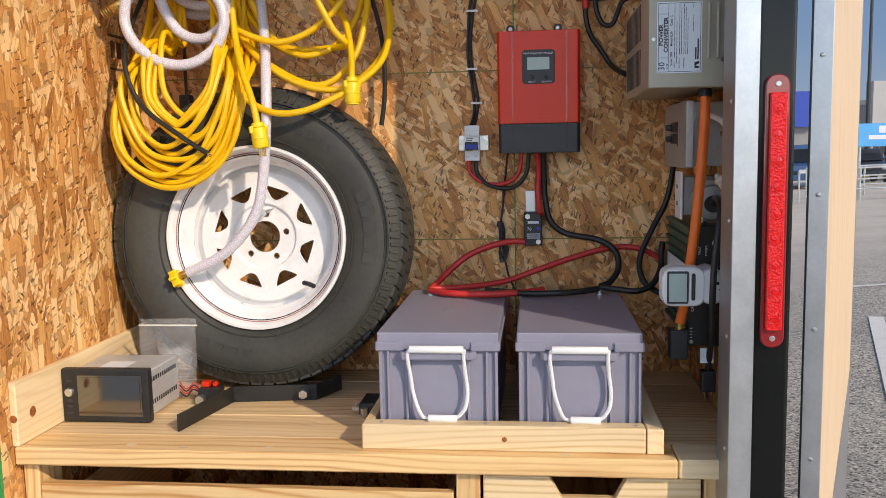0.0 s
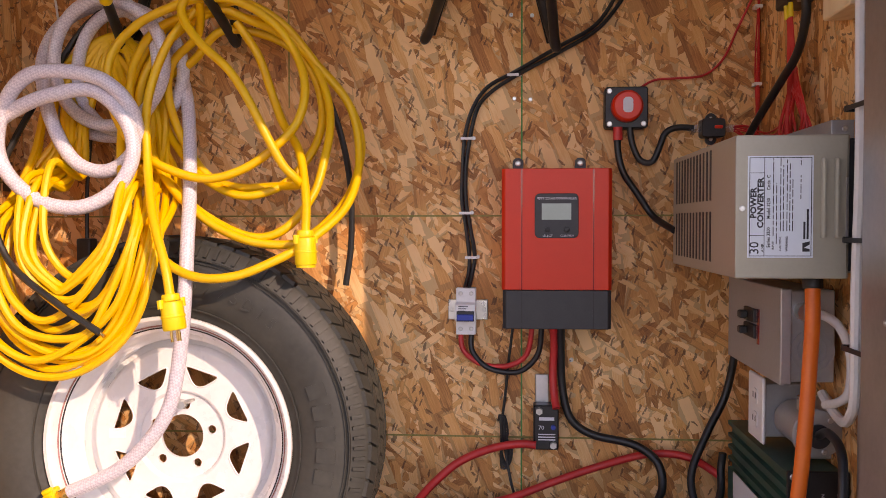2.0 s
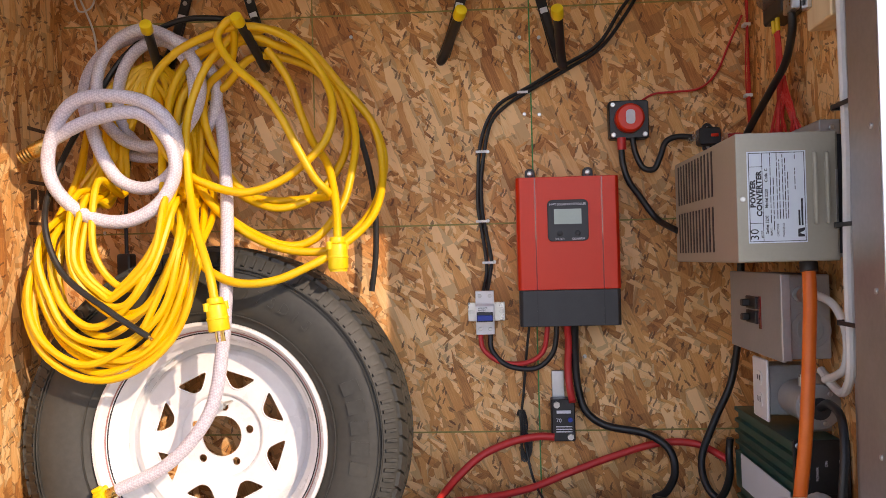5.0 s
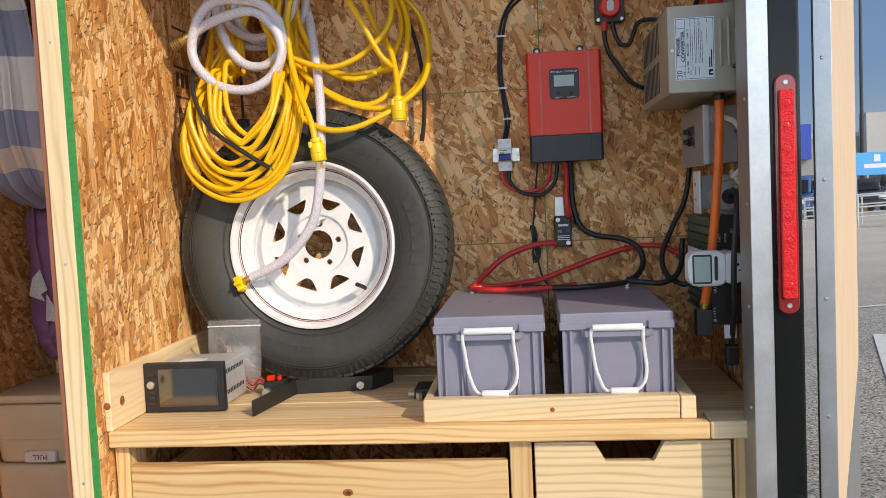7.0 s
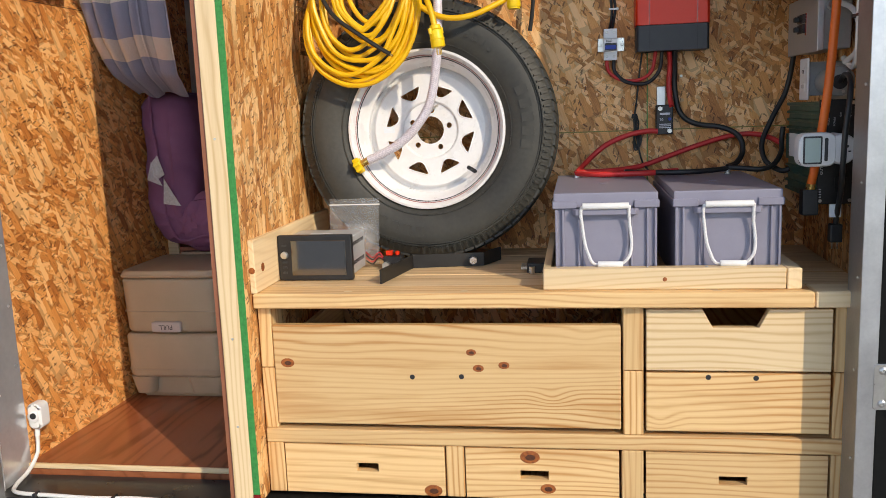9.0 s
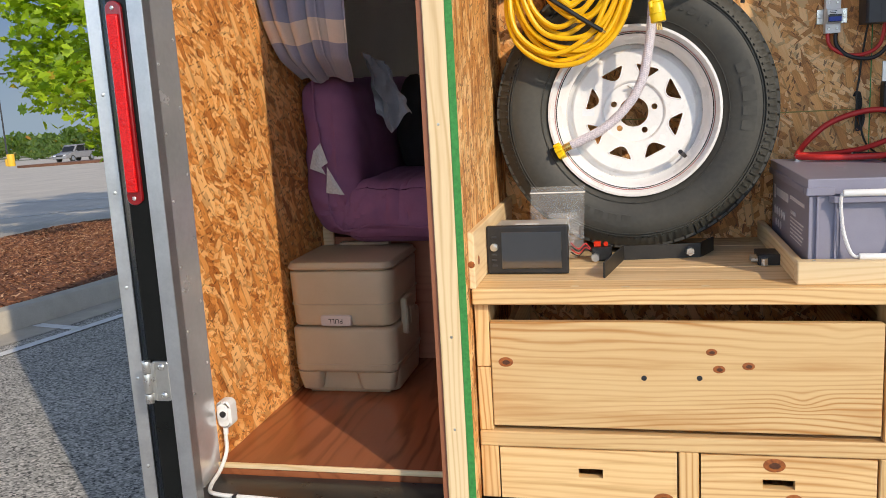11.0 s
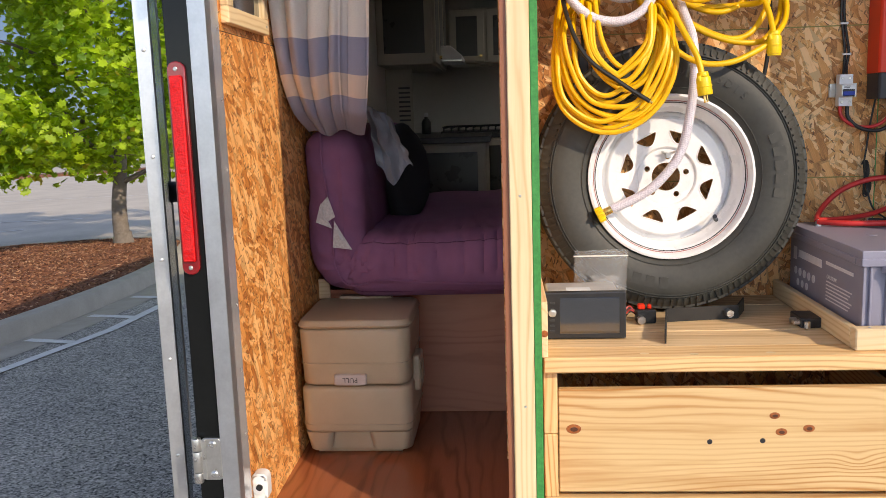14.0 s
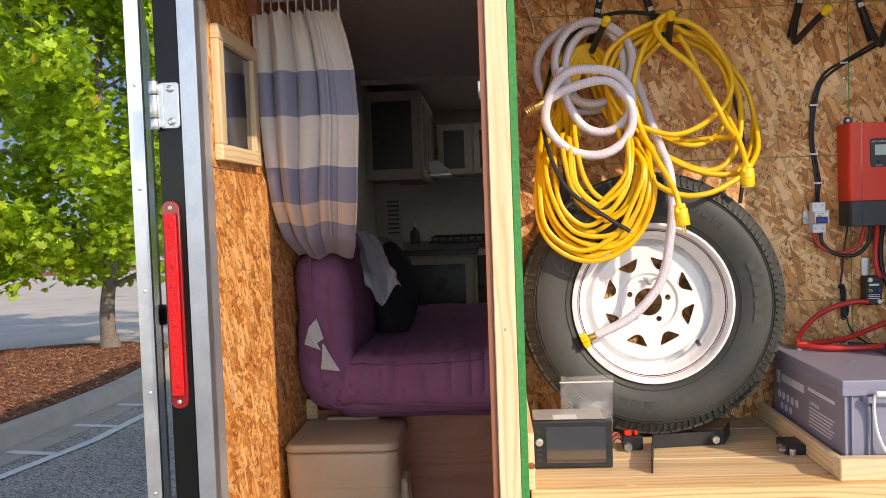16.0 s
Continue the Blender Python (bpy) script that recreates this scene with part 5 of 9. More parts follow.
# loose bark chips strewn over the bed, beyond the trailer's rear
rng = random.Random(4)
verts, faces = [], []
tiles = [[v.co.copy() for v in f.verts] for f in bed.faces if f.calc_center_median().y > 1.0]
share = [((c[1] - c[0]).cross(c[3] - c[0])).length for c in tiles]
setting("mulch_bed", bed, M["mulch"], "brown bark mulch filling the island", "mulch")
for c in rng.choices(tiles, share, k=42000):
    u, v = rng.random(), rng.random()
    p = c[0].lerp(c[1], u).lerp(c[3].lerp(c[2], u), v)
    m = Matrix.Translation((p.x, p.y, p.z + rng.uniform(0.0, 0.012))) @ pose(0, 0, 0, rng.uniform(-35, 35), rng.uniform(-35, 35), rng.uniform(0, 360))
    l, w_, h = rng.uniform(0.010, 0.030), rng.uniform(0.004, 0.011), 0.005
    base = len(verts)
    verts += [tuple(m @ Vector(q)) for q in ((-l, -w_, 0), (l * 0.8, -w_ * 0.8, 0), (l, w_ * 0.6, 0), (-l * 0.9, w_, 0), (-l * 0.7, 0, h), (l * 0.7, 0, h))]
    faces += [tuple(base + k for k in f) for f in ((0, 1, 5, 4), (1, 2, 5), (2, 3, 4, 5), (3, 0, 4))]
me = bpy.data.meshes.new("bark_chips")
me.from_pydata(verts, [], faces)
M["chip"] = surface("bark_chip", (0.10, 0.042, 0.024), (0.27, 0.125, 0.07), 6, 0.9, 0.0, 0.0)
m_, nodes_, links_, b_ = material("loose_bark")
geo_ = nodes_.new("ShaderNodeNewGeometry")
links_.new(ramp(nodes_, links_, geo_.outputs["Random Per Island"], [(0.0, (0.06, 0.020, 0.010)), (0.45, (0.20, 0.075, 0.036)), (0.85, (0.34, 0.15, 0.075)), (1.0, (0.52, 0.32, 0.20))]), b_.inputs["Base Color"])
b_.inputs["Roughness"].default_value = 0.9
M["loose_bark"] = m_
me.materials.append(M["loose_bark"])
tagged(new("bark_chips", me), "loose brown bark chips on the island", "mulch", kind="stuff")


def paint(points, name="road_line", label="worn white parking line"):
    b = bmesh.new()
    b.faces.new([b.verts.new((x, y, ground_z(x, y) + 0.008)) for x, y in points])
    bmesh.ops.recalc_face_normals(b, faces=b.faces)
    if b.faces[0].normal.z < 0:
        bmesh.ops.reverse_faces(b, faces=b.faces)
    return solid(name, b, M["line"], label, "road marking", kind="structure")


def stripe(x0, y0, x1, y1, w_):
    d = Vector((x1 - x0, y1 - y0)).normalized()
    n = Vector((-d.y, d.x)) * w_ / 2
    paint([(x0 + n.x, y0 + n.y), (x1 + n.x, y1 + n.y), (x1 - n.x, y1 - n.y), (x0 - n.x, y0 - n.y)])


stripe(-5.75, 0.2, -4.96, 3.75, 0.10)
stripe(-4.96, 3.75, -4.42, 6.4, 0.10)
stripe(-4.42, 6.4, -4.38, 7.6, 0.10)
for y in (1.5, 2.4, 3.3, 4.2, 5.1, 6.0, 6.9, 7.8):
    xx = -4.96 + (y - 3.75) * 0.2 if y < 6.4 else -4.42
    stripe(xx - 0.02, y, xx - 0.50, y + 0.16, 0.09)
stripe(0.75, 1.0, 2.9, 7.6, 0.12)
stripe(3.0, 9.3, 10.0, 10.6, 0.10)
stripe(-26.0, 20.5, -11.0, 19.0, 0.12)
stripe(-16.5, 12.6, -11.2, 16.8, 0.12)
stripe(-19.0, 29.0, -6.0, 27.0, 0.12)

# ---- gear bay: hooks, cords and hoses ----


def wall_hook(top, bottom, tip, label):
    """A flat steel hanger screwed to the wall, its padded arm turned up, with a yellow end cap."""
    top, bottom, tip = Vector(top), Vector(bottom), Vector(tip)
    t = thing("wall_hook", bottom, label, "hook", "storage hooks")
    d = (top - bottom).normalized()
    n = Vector((0, -1, 0))
    s = d.cross(n).normalized()
    L = (top - bottom).length
    def strap(l0, l1, w_, t0, t1):
        b = box(0, 1, 0, 1, 0, 1)
        o = bottom + d * l0 - s * w_ / 2 + n * t0
        bmesh.ops.transform(b, matrix=Matrix(((s.x * w_, n.x * (t1 - t0), d.x * (l1 - l0), o.x), (s.y * w_, n.y * (t1 - t0), d.y * (l1 - l0), o.y), (s.z * w_, n.z * (t1 - t0), d.z * (l1 - l0), o.z), (0, 0, 0, 1))), verts=b.verts)
        bmesh.ops.recalc_face_normals(b, faces=b.faces)
        bmesh.ops.bevel(b, geom=list(b.edges), offset=0.001, segments=1, affect="EDGES")
        return b
    part("strap", strap(0.02, L, 0.020, -0.038, -0.030), M["black_metal"], t)
    lo = bottom + d * 0.12 + n * -0.030
    part("arm", tube(spline([lo, bottom + d * 0.05 + n * -0.02, bottom + Vector((0, -0.012, 0.0)), bottom.lerp(tip, 0.25) + Vector((0, 0, -0.004)), bottom.lerp(tip, 0.6), tip], 6), 0.0092, 12), M["black_plastic"], t, "black foam padded arm", True)
    e = (tip - bottom).normalized()
    part("end_cap", cyl(tip - e * 0.012, tip + e * 0.012, 0.0115, n=20, bevel=0.003), M["plug_yellow"], t, "yellow end cap", True)
    part("sticker", strap(0.085, 0.135, 0.015, -0.0298, -0.0288), M["label"], t, "pale printed sticker")
    for k in (0.16, 0.21, 0.235):
        p = bottom + d * k + n * -0.030
        screw(p.x, p.y, p.z, "-y", t, 0.005)
    return t


wall_hook((-0.735, 2.138, 2.135), (-0.799, 2.11, 1.861), (-0.772, 1.978, 1.918), "black padded steel hook holding the white hose")
wall_hook((-0.665, 2.138, 2.135), (-0.580, 2.11, 1.862), (-0.598, 1.976, 1.924), "black padded steel hook holding the yellow cord")
wall_hook((-0.150, 2.138, 2.135), (-0.231, 2.11, 1.862), (-0.187, 1.980, 1.920), "empty black padded steel hook with yellow cap")
wall_hook((-0.065, 2.138, 2.135), (0.006, 2.11, 1.843), (-0.010, 1.985, 1.915), "empty black padded steel hook with yellow cap")


def loop(cx, cz, ax, az, y, lean, turns, jitter, rng, start=90.0, dy=0.012, k=14, drift=(0, 0), squash=0.0):
    """Points of several hanging turns round an ellipse, each a little off the last."""
    pts = []
    for i in range(int(turns * k) + 1):
        f = i / k
        wob = [jitter * noise.noise(Vector((f * 0.9 + 7.1 * j, j * 3.3, lean))) for j in range(4)]
        a = radians(start) + 2 * math.pi * f
        hang = 1 + squash * max(0, -math.sin(a))
        x = (ax + wob[0]) * math.cos(a)
        z = (az + wob[1]) * math.sin(a) * hang
        c, s = math.cos(radians(lean)), math.sin(radians(lean))
        pts.append((cx + x * c - z * s + wob[2] + drift[0] * f, y + dy * math.sin(f * 5.1) + wob[3] * 0.4, cz + x * s + z * c + drift[1] * f))
    return pts


rng = random.Random(11)
cord = thing("extension_cord", (-0.60, 2.06, 1.26), "yellow extension cord hung in two loose coils", "extension cord")
# tight coil hung on the first hook, drooping in front of the tyre
for k in range(15):
    f = min(1.0, max(0.0, k / 14 + rng.uniform(-0.10, 0.10)))
    half_w, low = 0.070 + 0.088 * f, 1.435 - 0.172 * f
    cxk, yk = -0.798 - 0.030 * f + rng.uniform(-0.014, 0.014), 1.927 - 0.026 * (k % 4) / 3 - rng.uniform(0, 0.008)
    topz, fan = 1.868 + rng.uniform(-0.030, 0.012), rng.uniform(-0.035, 0.045)
    wav, skew = rng.uniform(-0.022, 0.022), rng.uniform(-0.018, 0.030)
    zl, zr = low + 0.19 - skew, low + 0.19 + skew
    pts = [(-0.815 + 0.3 * fan, 2.095, topz), (cxk - 0.060 - fan, 2.085, topz - 0.075), (cxk - half_w * 0.80 + wav, 2.045, topz - 0.24), (cxk - half_w, yk + (0.05 if zl > 1.54 else 0.015), zl), (cxk - half_w * 0.86 + 0.5 * wav, yk - 0.002, low + 0.075 - 0.6 * skew), (cxk - half_w * 0.35, yk - 0.006, low + 0.012 - 0.4 * skew),
           (cxk + half_w * 0.25 + wav, yk - 0.006, low + 0.006 + 0.5 * skew), (cxk + half_w * 0.80, yk - 0.003, low + 0.07 + skew), (cxk + half_w * 1.05 + 0.5 * wav, yk + (0.05 if zr > 1.54 else 0.012), zr), (cxk + half_w * 0.85 - wav, 2.045, topz - 0.24), (cxk + 0.055 + fan, 2.085, topz - 0.075)]
    cl = spline(pts, 6, True)
    part("cord_turn", tube(cl + [cl[0]], 0.0068, 8), M["yellow"], cord, smooth=True)
# open coil on the second hook: loose rings of different drop, the front ones largest


def ring(pts):
    cl = spline(pts, 6, True)
    part("cord_turn", tube(cl + [cl[0]], 0.0078, 10), M["yellow"], cord, smooth=True)


ring([(-0.61, 1.995, 1.917), (-0.666, 2.0, 1.903), (-0.725, 2.0, 1.875), (-0.77, 2.0, 1.828), (-0.778, 1.995, 1.773), (-0.761, 1.99, 1.715), (-0.721, 1.985, 1.656), (-0.661, 1.98, 1.621), (-0.594, 1.98, 1.605), (-0.528, 1.985, 1.624), (-0.471, 1.99, 1.666), (-0.439, 2.0, 1.709), (-0.432, 2.015, 1.769), (-0.454, 2.03, 1.831), (-0.498, 2.03, 1.886), (-0.553, 2.015, 1.916)])
ring([(-0.597, 2.03, 1.908), (-0.701, 2.04, 1.879), (-0.749, 2.045, 1.821), (-0.762, 2.05, 1.752), (-0.735, 2.03, 1.669), (-0.663, 2.01, 1.589), (-0.598, 1.99, 1.539), (-0.519, 1.98, 1.505), (-0.462, 1.985, 1.518), (-0.419, 2.01, 1.575), (-0.403, 2.03, 1.634), (-0.397, 2.06, 1.705), (-0.41, 2.08, 1.769), (-0.442, 2.09, 1.832), (-0.491, 2.08, 1.872), (-0.543, 2.05, 1.892)])
ring([(-0.557, 2.03, 1.92), (-0.488, 2.07, 1.89), (-0.422, 2.09, 1.811), (-0.373, 2.1, 1.75), (-0.348, 2.1, 1.678), (-0.356, 2.08, 1.606), (-0.376, 2.04, 1.555), (-0.416, 1.99, 1.508), (-0.451, 1.975, 1.492), (-0.525, 1.97, 1.5), (-0.606, 1.985, 1.539), (-0.682, 2.01, 1.608), (-0.738, 2.04, 1.71), (-0.741, 2.06, 1.793), (-0.689, 2.06, 1.863), (-0.621, 2.04, 1.897)])
ring([(-0.634, 2.05, 1.904), (-0.72, 2.06, 1.863), (-0.764, 2.05, 1.772), (-0.756, 2.0, 1.677), (-0.737, 1.965, 1.588), (-0.703, 1.94, 1.522), (-0.651, 1.925, 1.467), (-0.593, 1.915, 1.44), (-0.529, 1.915, 1.441), (-0.469, 1.93, 1.464), (-0.418, 1.955, 1.495), (-0.363, 2.02, 1.555), (-0.349, 2.08, 1.636), (-0.368, 2.1, 1.74), (-0.432, 2.09, 1.822), (-0.508, 2.07, 1.886)])
ring([(-0.595, 2.07, 1.878), (-0.656, 2.08, 1.825), (-0.717, 2.09, 1.787), (-0.71, 2.08, 1.714), (-0.671, 2.06, 1.656), (-0.624, 2.04, 1.609), (-0.558, 2.02, 1.579), (-0.509, 2.02, 1.581), (-0.464, 2.04, 1.608), (-0.425, 2.07, 1.672), (-0.418, 2.09, 1.74), (-0.444, 2.1, 1.814), (-0.505, 2.095, 1.866)])
ring([(-0.612, 1.985, 1.926), (-0.638, 1.985, 1.904), (-0.632, 1.98, 1.874), (-0.601, 1.972, 1.834), (-0.552, 1.965, 1.789), (-0.519, 1.962, 1.741), (-0.487, 1.962, 1.679), (-0.46, 1.97, 1.627), (-0.437, 1.99, 1.596), (-0.482, 2.03, 1.594), (-0.564, 2.04, 1.593), (-0.62, 2.045, 1.617), (-0.669, 2.055, 1.685), (-0.695, 2.06, 1.762), (-0.688, 2.07, 1.824), (-0.634, 2.05, 1.869)])
free = [[(-0.624, 2.02, 1.907), (-0.671, 2.0, 1.84), (-0.701, 1.985, 1.741), (-0.692, 1.96, 1.635), (-0.66, 1.905, 1.54), (-0.625, 1.868, 1.46), (-0.612, 1.857, 1.405)],
        [(-0.564, 2.05, 1.888), (-0.527, 2.06, 1.829), (-0.502, 2.06, 1.758), (-0.48, 2.05, 1.706), (-0.444, 2.02, 1.653), (-0.422, 1.975, 1.574), (-0.415, 1.94, 1.505)]]
for pts in free:
    part("cord_run", tube(spline(pts, 8), 0.0078, 10), M["yellow"], cord, smooth=True)


def plug(p, d, male, parent):
    p, d = Vector(p), Vector(d).normalized()
    base = part("plug_body", cyl(p, p + d * 0.046, 0.0175, 0.0185, 20, 0.003), M["plug_yellow"], parent, "bright yellow moulded plug", True)
    part("collar", cyl(p - d * 0.012, p - d * 0.0005, 0.0135, 0.0150, 18, 0.002), M["plug_yellow"], base, smooth=True)
    s = d.orthogonal().normalized()
    for q in (-1, 1):
        part("clamp_ear", cyl(p + s * q * 0.018 - d * 0.004, p + s * q * 0.018 + d * 0.010, 0.005, n=10), M["plug_yellow"], base)
    part("ridge", cyl(p + d * 0.022, p + d * 0.026, 0.0193, n=20, bevel=0.001), M["plug_yellow"], base, smooth=True)
    if male:
        for q, w_ in ((-0.0065, 0.0), (0.0065, 0.0), (0.0, 0.007)):
            part("prong", cyl(p + d * 0.0462 + s * q + Vector((0, w_, 0)), p + d * 0.064 + s * q + Vector((0, w_, 0)), 0.0022, n=8), M["brass"], base)
    else:
        part("face_ring", cyl(p + d * 0.0462, p + d * 0.0502, 0.0160, n=20), M["plug_yellow"], base)


plug((-0.611, 1.856, 1.405), (0.14, -0.03, -1), True, cord)
plug((-0.415, 1.94, 1.505), (0.02, 0.0, -1), False, cord)

blk = thing("power_lead", (-0.5, 2.09, 1.34), "thin black cord slung behind the coils", "cord")
part("cord_run", tube(spline([(-0.738, 1.878, 1.350), (-0.81, 1.878, 1.398), (-0.895, 1.885, 1.466), (-0.938, 1.91, 1.56), (-0.948, 1.98, 1.66), (-0.92, 2.07, 1.80), (-0.86, 2.09, 1.90), (-0.76, 2.08, 1.955), (-0.66, 2.08, 1.958), (-0.56, 2.09, 1.93), (-0.46, 2.11, 1.85), (-0.405, 2.12, 1.74), (-0.375, 2.12, 1.62), (-0.372, 2.125, 1.50), (-0.383, 2.125, 1.412)], 7), 0.0058, 9), M["black_cable"], blk, smooth=True)
part("copper_end", cyl((-0.738, 1.878, 1.350), (-0.731, 1.877, 1.345), 0.0035, n=10), M["brass"], blk, "bared copper end")

hose = thing("water_hose", (-0.75, 2.03, 1.06), "white braided water hose coiled on a hook", "hose")
for k, (dx, dz, ax, az, ph, dyk) in enumerate(((0.0, 0.0, 0.135, 0.118, 0, 0.02), (0.012, 0.008, 0.108, 0.110, 2, -0.022), (0.022, -0.004, 0.086, 0.104, -4, 0.0))):
    pts = loop(-0.815 + dx, 1.812 + dz, ax, az, 2.068 + dyk, ph, 1.0, 0.012, rng, k=12, dy=0.01)
    cl = spline(pts[:-1], 6, True)
    part("hose_turn", tube(cl + [cl[0]], 0.0118, 12), M["hose"], hose, smooth=True)
pts = [(-0.947, 1.942, 1.703), (-0.905, 1.937, 1.725), (-0.850, 1.937, 1.745), (-0.775, 1.942, 1.752), (-0.722, 1.947, 1.70), (-0.712, 1.947, 1.64), (-0.742, 1.942, 1.585), (-0.800, 1.937, 1.556), (-0.870, 1.937, 1.566), (-0.925, 1.937, 1.61), (-0.945, 1.937, 1.665), (-0.925, 1.932, 1.735), (-0.88, 1.927, 1.778), (-0.81, 1.927, 1.782), (-0.75, 1.932, 1.765), (-0.715, 1.952, 1.72), (-0.72, 1.977, 1.66), (-0.775, 1.987, 1.62), (-0.84, 1.992, 1.64), (-0.885, 1.997, 1.72), (-0.90, 2.002, 1.80)]
part("hose_turn", tube(spline(pts, 7), 0.0125, 12), M["hose"], hose, smooth=True)
pts = [(-0.738, 2.08, 1.878), (-0.697, 2.095, 1.834), (-0.672, 2.09, 1.76), (-0.652, 2.05, 1.669), (-0.632, 1.995, 1.578), (-0.618, 1.947, 1.507), (-0.616, 1.928, 1.42), (-0.625, 1.928, 1.32), (-0.645, 1.932, 1.225), (-0.685, 1.934, 1.160), (-0.744, 1.936, 1.108), (-0.826, 1.938, 1.070)]
part("hose_tail", tube(spline(pts, 8), 0.0122, 12), M["hose"], hose, smooth=True)
e = Vector((-0.85, 0.02, -0.40)).normalized()
p0 = Vector((-0.826, 1.938, 1.070))
part("brass_fitting", cyl(p0, p0 + e * 0.022, 0.0105, n=16, bevel=0.001), M["brass"], hose, "brass hose fitting", True)
nut = part("hose_nut", cyl(p0 + e * 0.0225, p0 + e * 0.043, 0.0170, n=8, bevel=0.003), M["plug_yellow"], hose, "yellow lobed hose nut", True)
for k in range(6):
    a = radians(60 * k)
    u = e.orthogonal().normalized()
    v = e.cross(u)
    c = p0 + (u * math.cos(a) + v * math.sin(a)) * 0.0175
    part("lobe", cyl(c + e * 0.024, c + e * 0.042, 0.0052, n=10, bevel=0.001), M["plug_yellow"], nut, smooth=True)
e = Vector((-0.85, -0.05, -0.45)).normalized()
p0 = Vector((-0.946, 1.942, 1.7035))
part("brass_fitting", cyl(p0, p0 + e * 0.034, 0.0135, 0.0145, 18, 0.0015), M["brass"], hose, "brass hose fitting", True)
for k in range(4):
    part("thread", cyl(p0 + e * (0.036 + 0.006 * k), p0 + e * (0.040 + 0.006 * k), 0.0130, n=16, bevel=0.001), M["brass"], hose, smooth=True)
adp = thing("black_connector", (-0.885, 2.12, 1.43), "small black connector hanging behind the cord", "connector")
part("body", box(-0.897, -0.868, 2.105, 2.135, 1.425, 1.500, 0.005, 2), M["black_plastic"], adp)
part("wire", tube(spline([(-0.882, 2.12, 1.50), (-0.884, 2.13, 1.62), (-0.86, 2.13, 1.80), (-0.80, 2.12, 1.90)], 6), 0.004, 8), M["black_cable"], adp, smooth=True)
for q in (-0.890, -0.876):
    part("prong", cyl((q, 2.12, 1.4245), (q, 2.12, 1.405), 0.0025, n=8), M["brass"], adp)
st = thing("string", (-0.976, 2.155, 1.93), "knotted loop of beige string on the wall", "string")
part("strand", tube(spline([(-0.955, 2.160, 1.925), (-0.962, 2.160, 1.97), (-0.985, 2.158, 2.03), (-0.998, 2.158, 2.06), (-0.975, 2.157, 2.085), (-0.955, 2.158, 2.06), (-0.962, 2.158, 2.02), (-0.99, 2.157, 2.01), (-1.0, 2.157, 2.05), (-0.98, 2.156, 2.08), (-0.965, 2.158, 2.13)], 6), 0.0022, 6), M["white_cable"], st, smooth=True)

# sheathing stamp on the strand board
stamp = thing("board_stamp", (-1.0335, 2.07, 1.5), "black grade stamp printed on the strand board", "stamp")


def stamp_bar(y0, y1, z0, z1):
    part("stamp_bar", box(-1.0352, -1.0344, y0, y1, z0, z1), M["stamp"], stamp)


M["stamp"] = surface("faded_stamp_ink", (0.06, 0.03, 0.015), (0.16, 0.085, 0.04), 60, 0.7, 0.0, 0.0)
for z0, z1 in ((1.745, 1.752), (1.640, 1.647), (1.560, 1.566)):
    stamp_bar(2.03, 2.13, z0, z1)
for k in range(3):
    stamp_bar(2.038 + 0.03 * k, 2.060 + 0.03 * k, 1.590, 1.630)
for text, z, size in (("RATED", 1.525, 0.026), ("SHEATHING", 1.498, 0.022), ("32/16", 1.455, 0.042), ("SIZED FOR", 1.415, 0.018), ("SPACING", 1.397, 0.018), ("EXPOSURE 1", 1.377, 0.018)):
    words("stamp_line", text, size, facing(-1.0346, 2.075, z, "+x"), M["stamp"], stamp, 0.0002, wide=0.82)

# ---- gear bay: electrics on the back wall ----
ctl = thing("solar_controller", (0.007, 2.13, 1.337), "red solar charge controller with a charcoal foot", "controller")
X0, X1, YC, Z0, Z1 = -0.091, 0.106, 2.088, 1.337, 1.626
def chamfer(x0, x1, y0, y1, c):
    return [(x0, y1), (x0, y0 + c), (x0 + c, y0), (x1 - c, y0), (x1, y0 + c), (x1, y1)]
part("case", prism(chamfer(X0, X1, YC, YB - 0.004, 0.006), "z", Z0 + 0.0705, Z1, 0.001), M["red"], ctl)
part("foot", prism(chamfer(X0 + 0.002, X1 - 0.001, YC - 0.001, YB - 0.004, 0.006), "z", Z0, Z0 + 0.070, 0.001), M["charcoal"], ctl, "charcoal lower cover")
# grooves are flat strips, coloured darker for the shade in them
for gx in (X0 + 0.036, X1 - 0.033):
    part("groove", box(gx - 0.001, gx + 0.001, YC - 0.0004, YC + 0.002, Z0 + 0.071, Z1 - 0.001), M["lens_dark"], ctl)
    part("groove", box(gx - 0.001, gx + 0.001, YC - 0.0016, YC + 0.001, Z0 + 0.001, Z0 + 0.069), M["ink_and_gap"], ctl)
pan = part("display_panel", prism(rounded(-0.032, 0.046, 1.501, 1.581, 0.009), "y", YC - 0.003, YC + 0.001, 0.0008), M["charcoal"], ctl, "dark display panel")
part("lcd", box(-0.0195, 0.033, YC - 0.0038, YC - 0.002, 1.534, 1.563), M["lcd"], pan, "pale green display")
for bx in (-0.009, 0.025):
    part("button", cyl((bx, YC - 0.002, 1.516), (bx, YC - 0.006, 1.516), 0.0052, n=16, bevel=0.001), M["black_plastic"], pan, smooth=True)
words("panel_title", "MPPT SOLAR CONTROLLER", 0.0062, facing(0.007, YC - 0.0032, 1.572), M["white_ink"], pan, 0.0002, wide=0.92)
words("panel_word", "SELECT", 0.0056, facing(-0.009, YC - 0.0032, 1.505), M["white_ink"], pan, 0.0002)
words("panel_word", "CONFIRM", 0.0056, facing(0.026, YC - 0.0032, 1.505), M["white_ink"], pan, 0.0002)
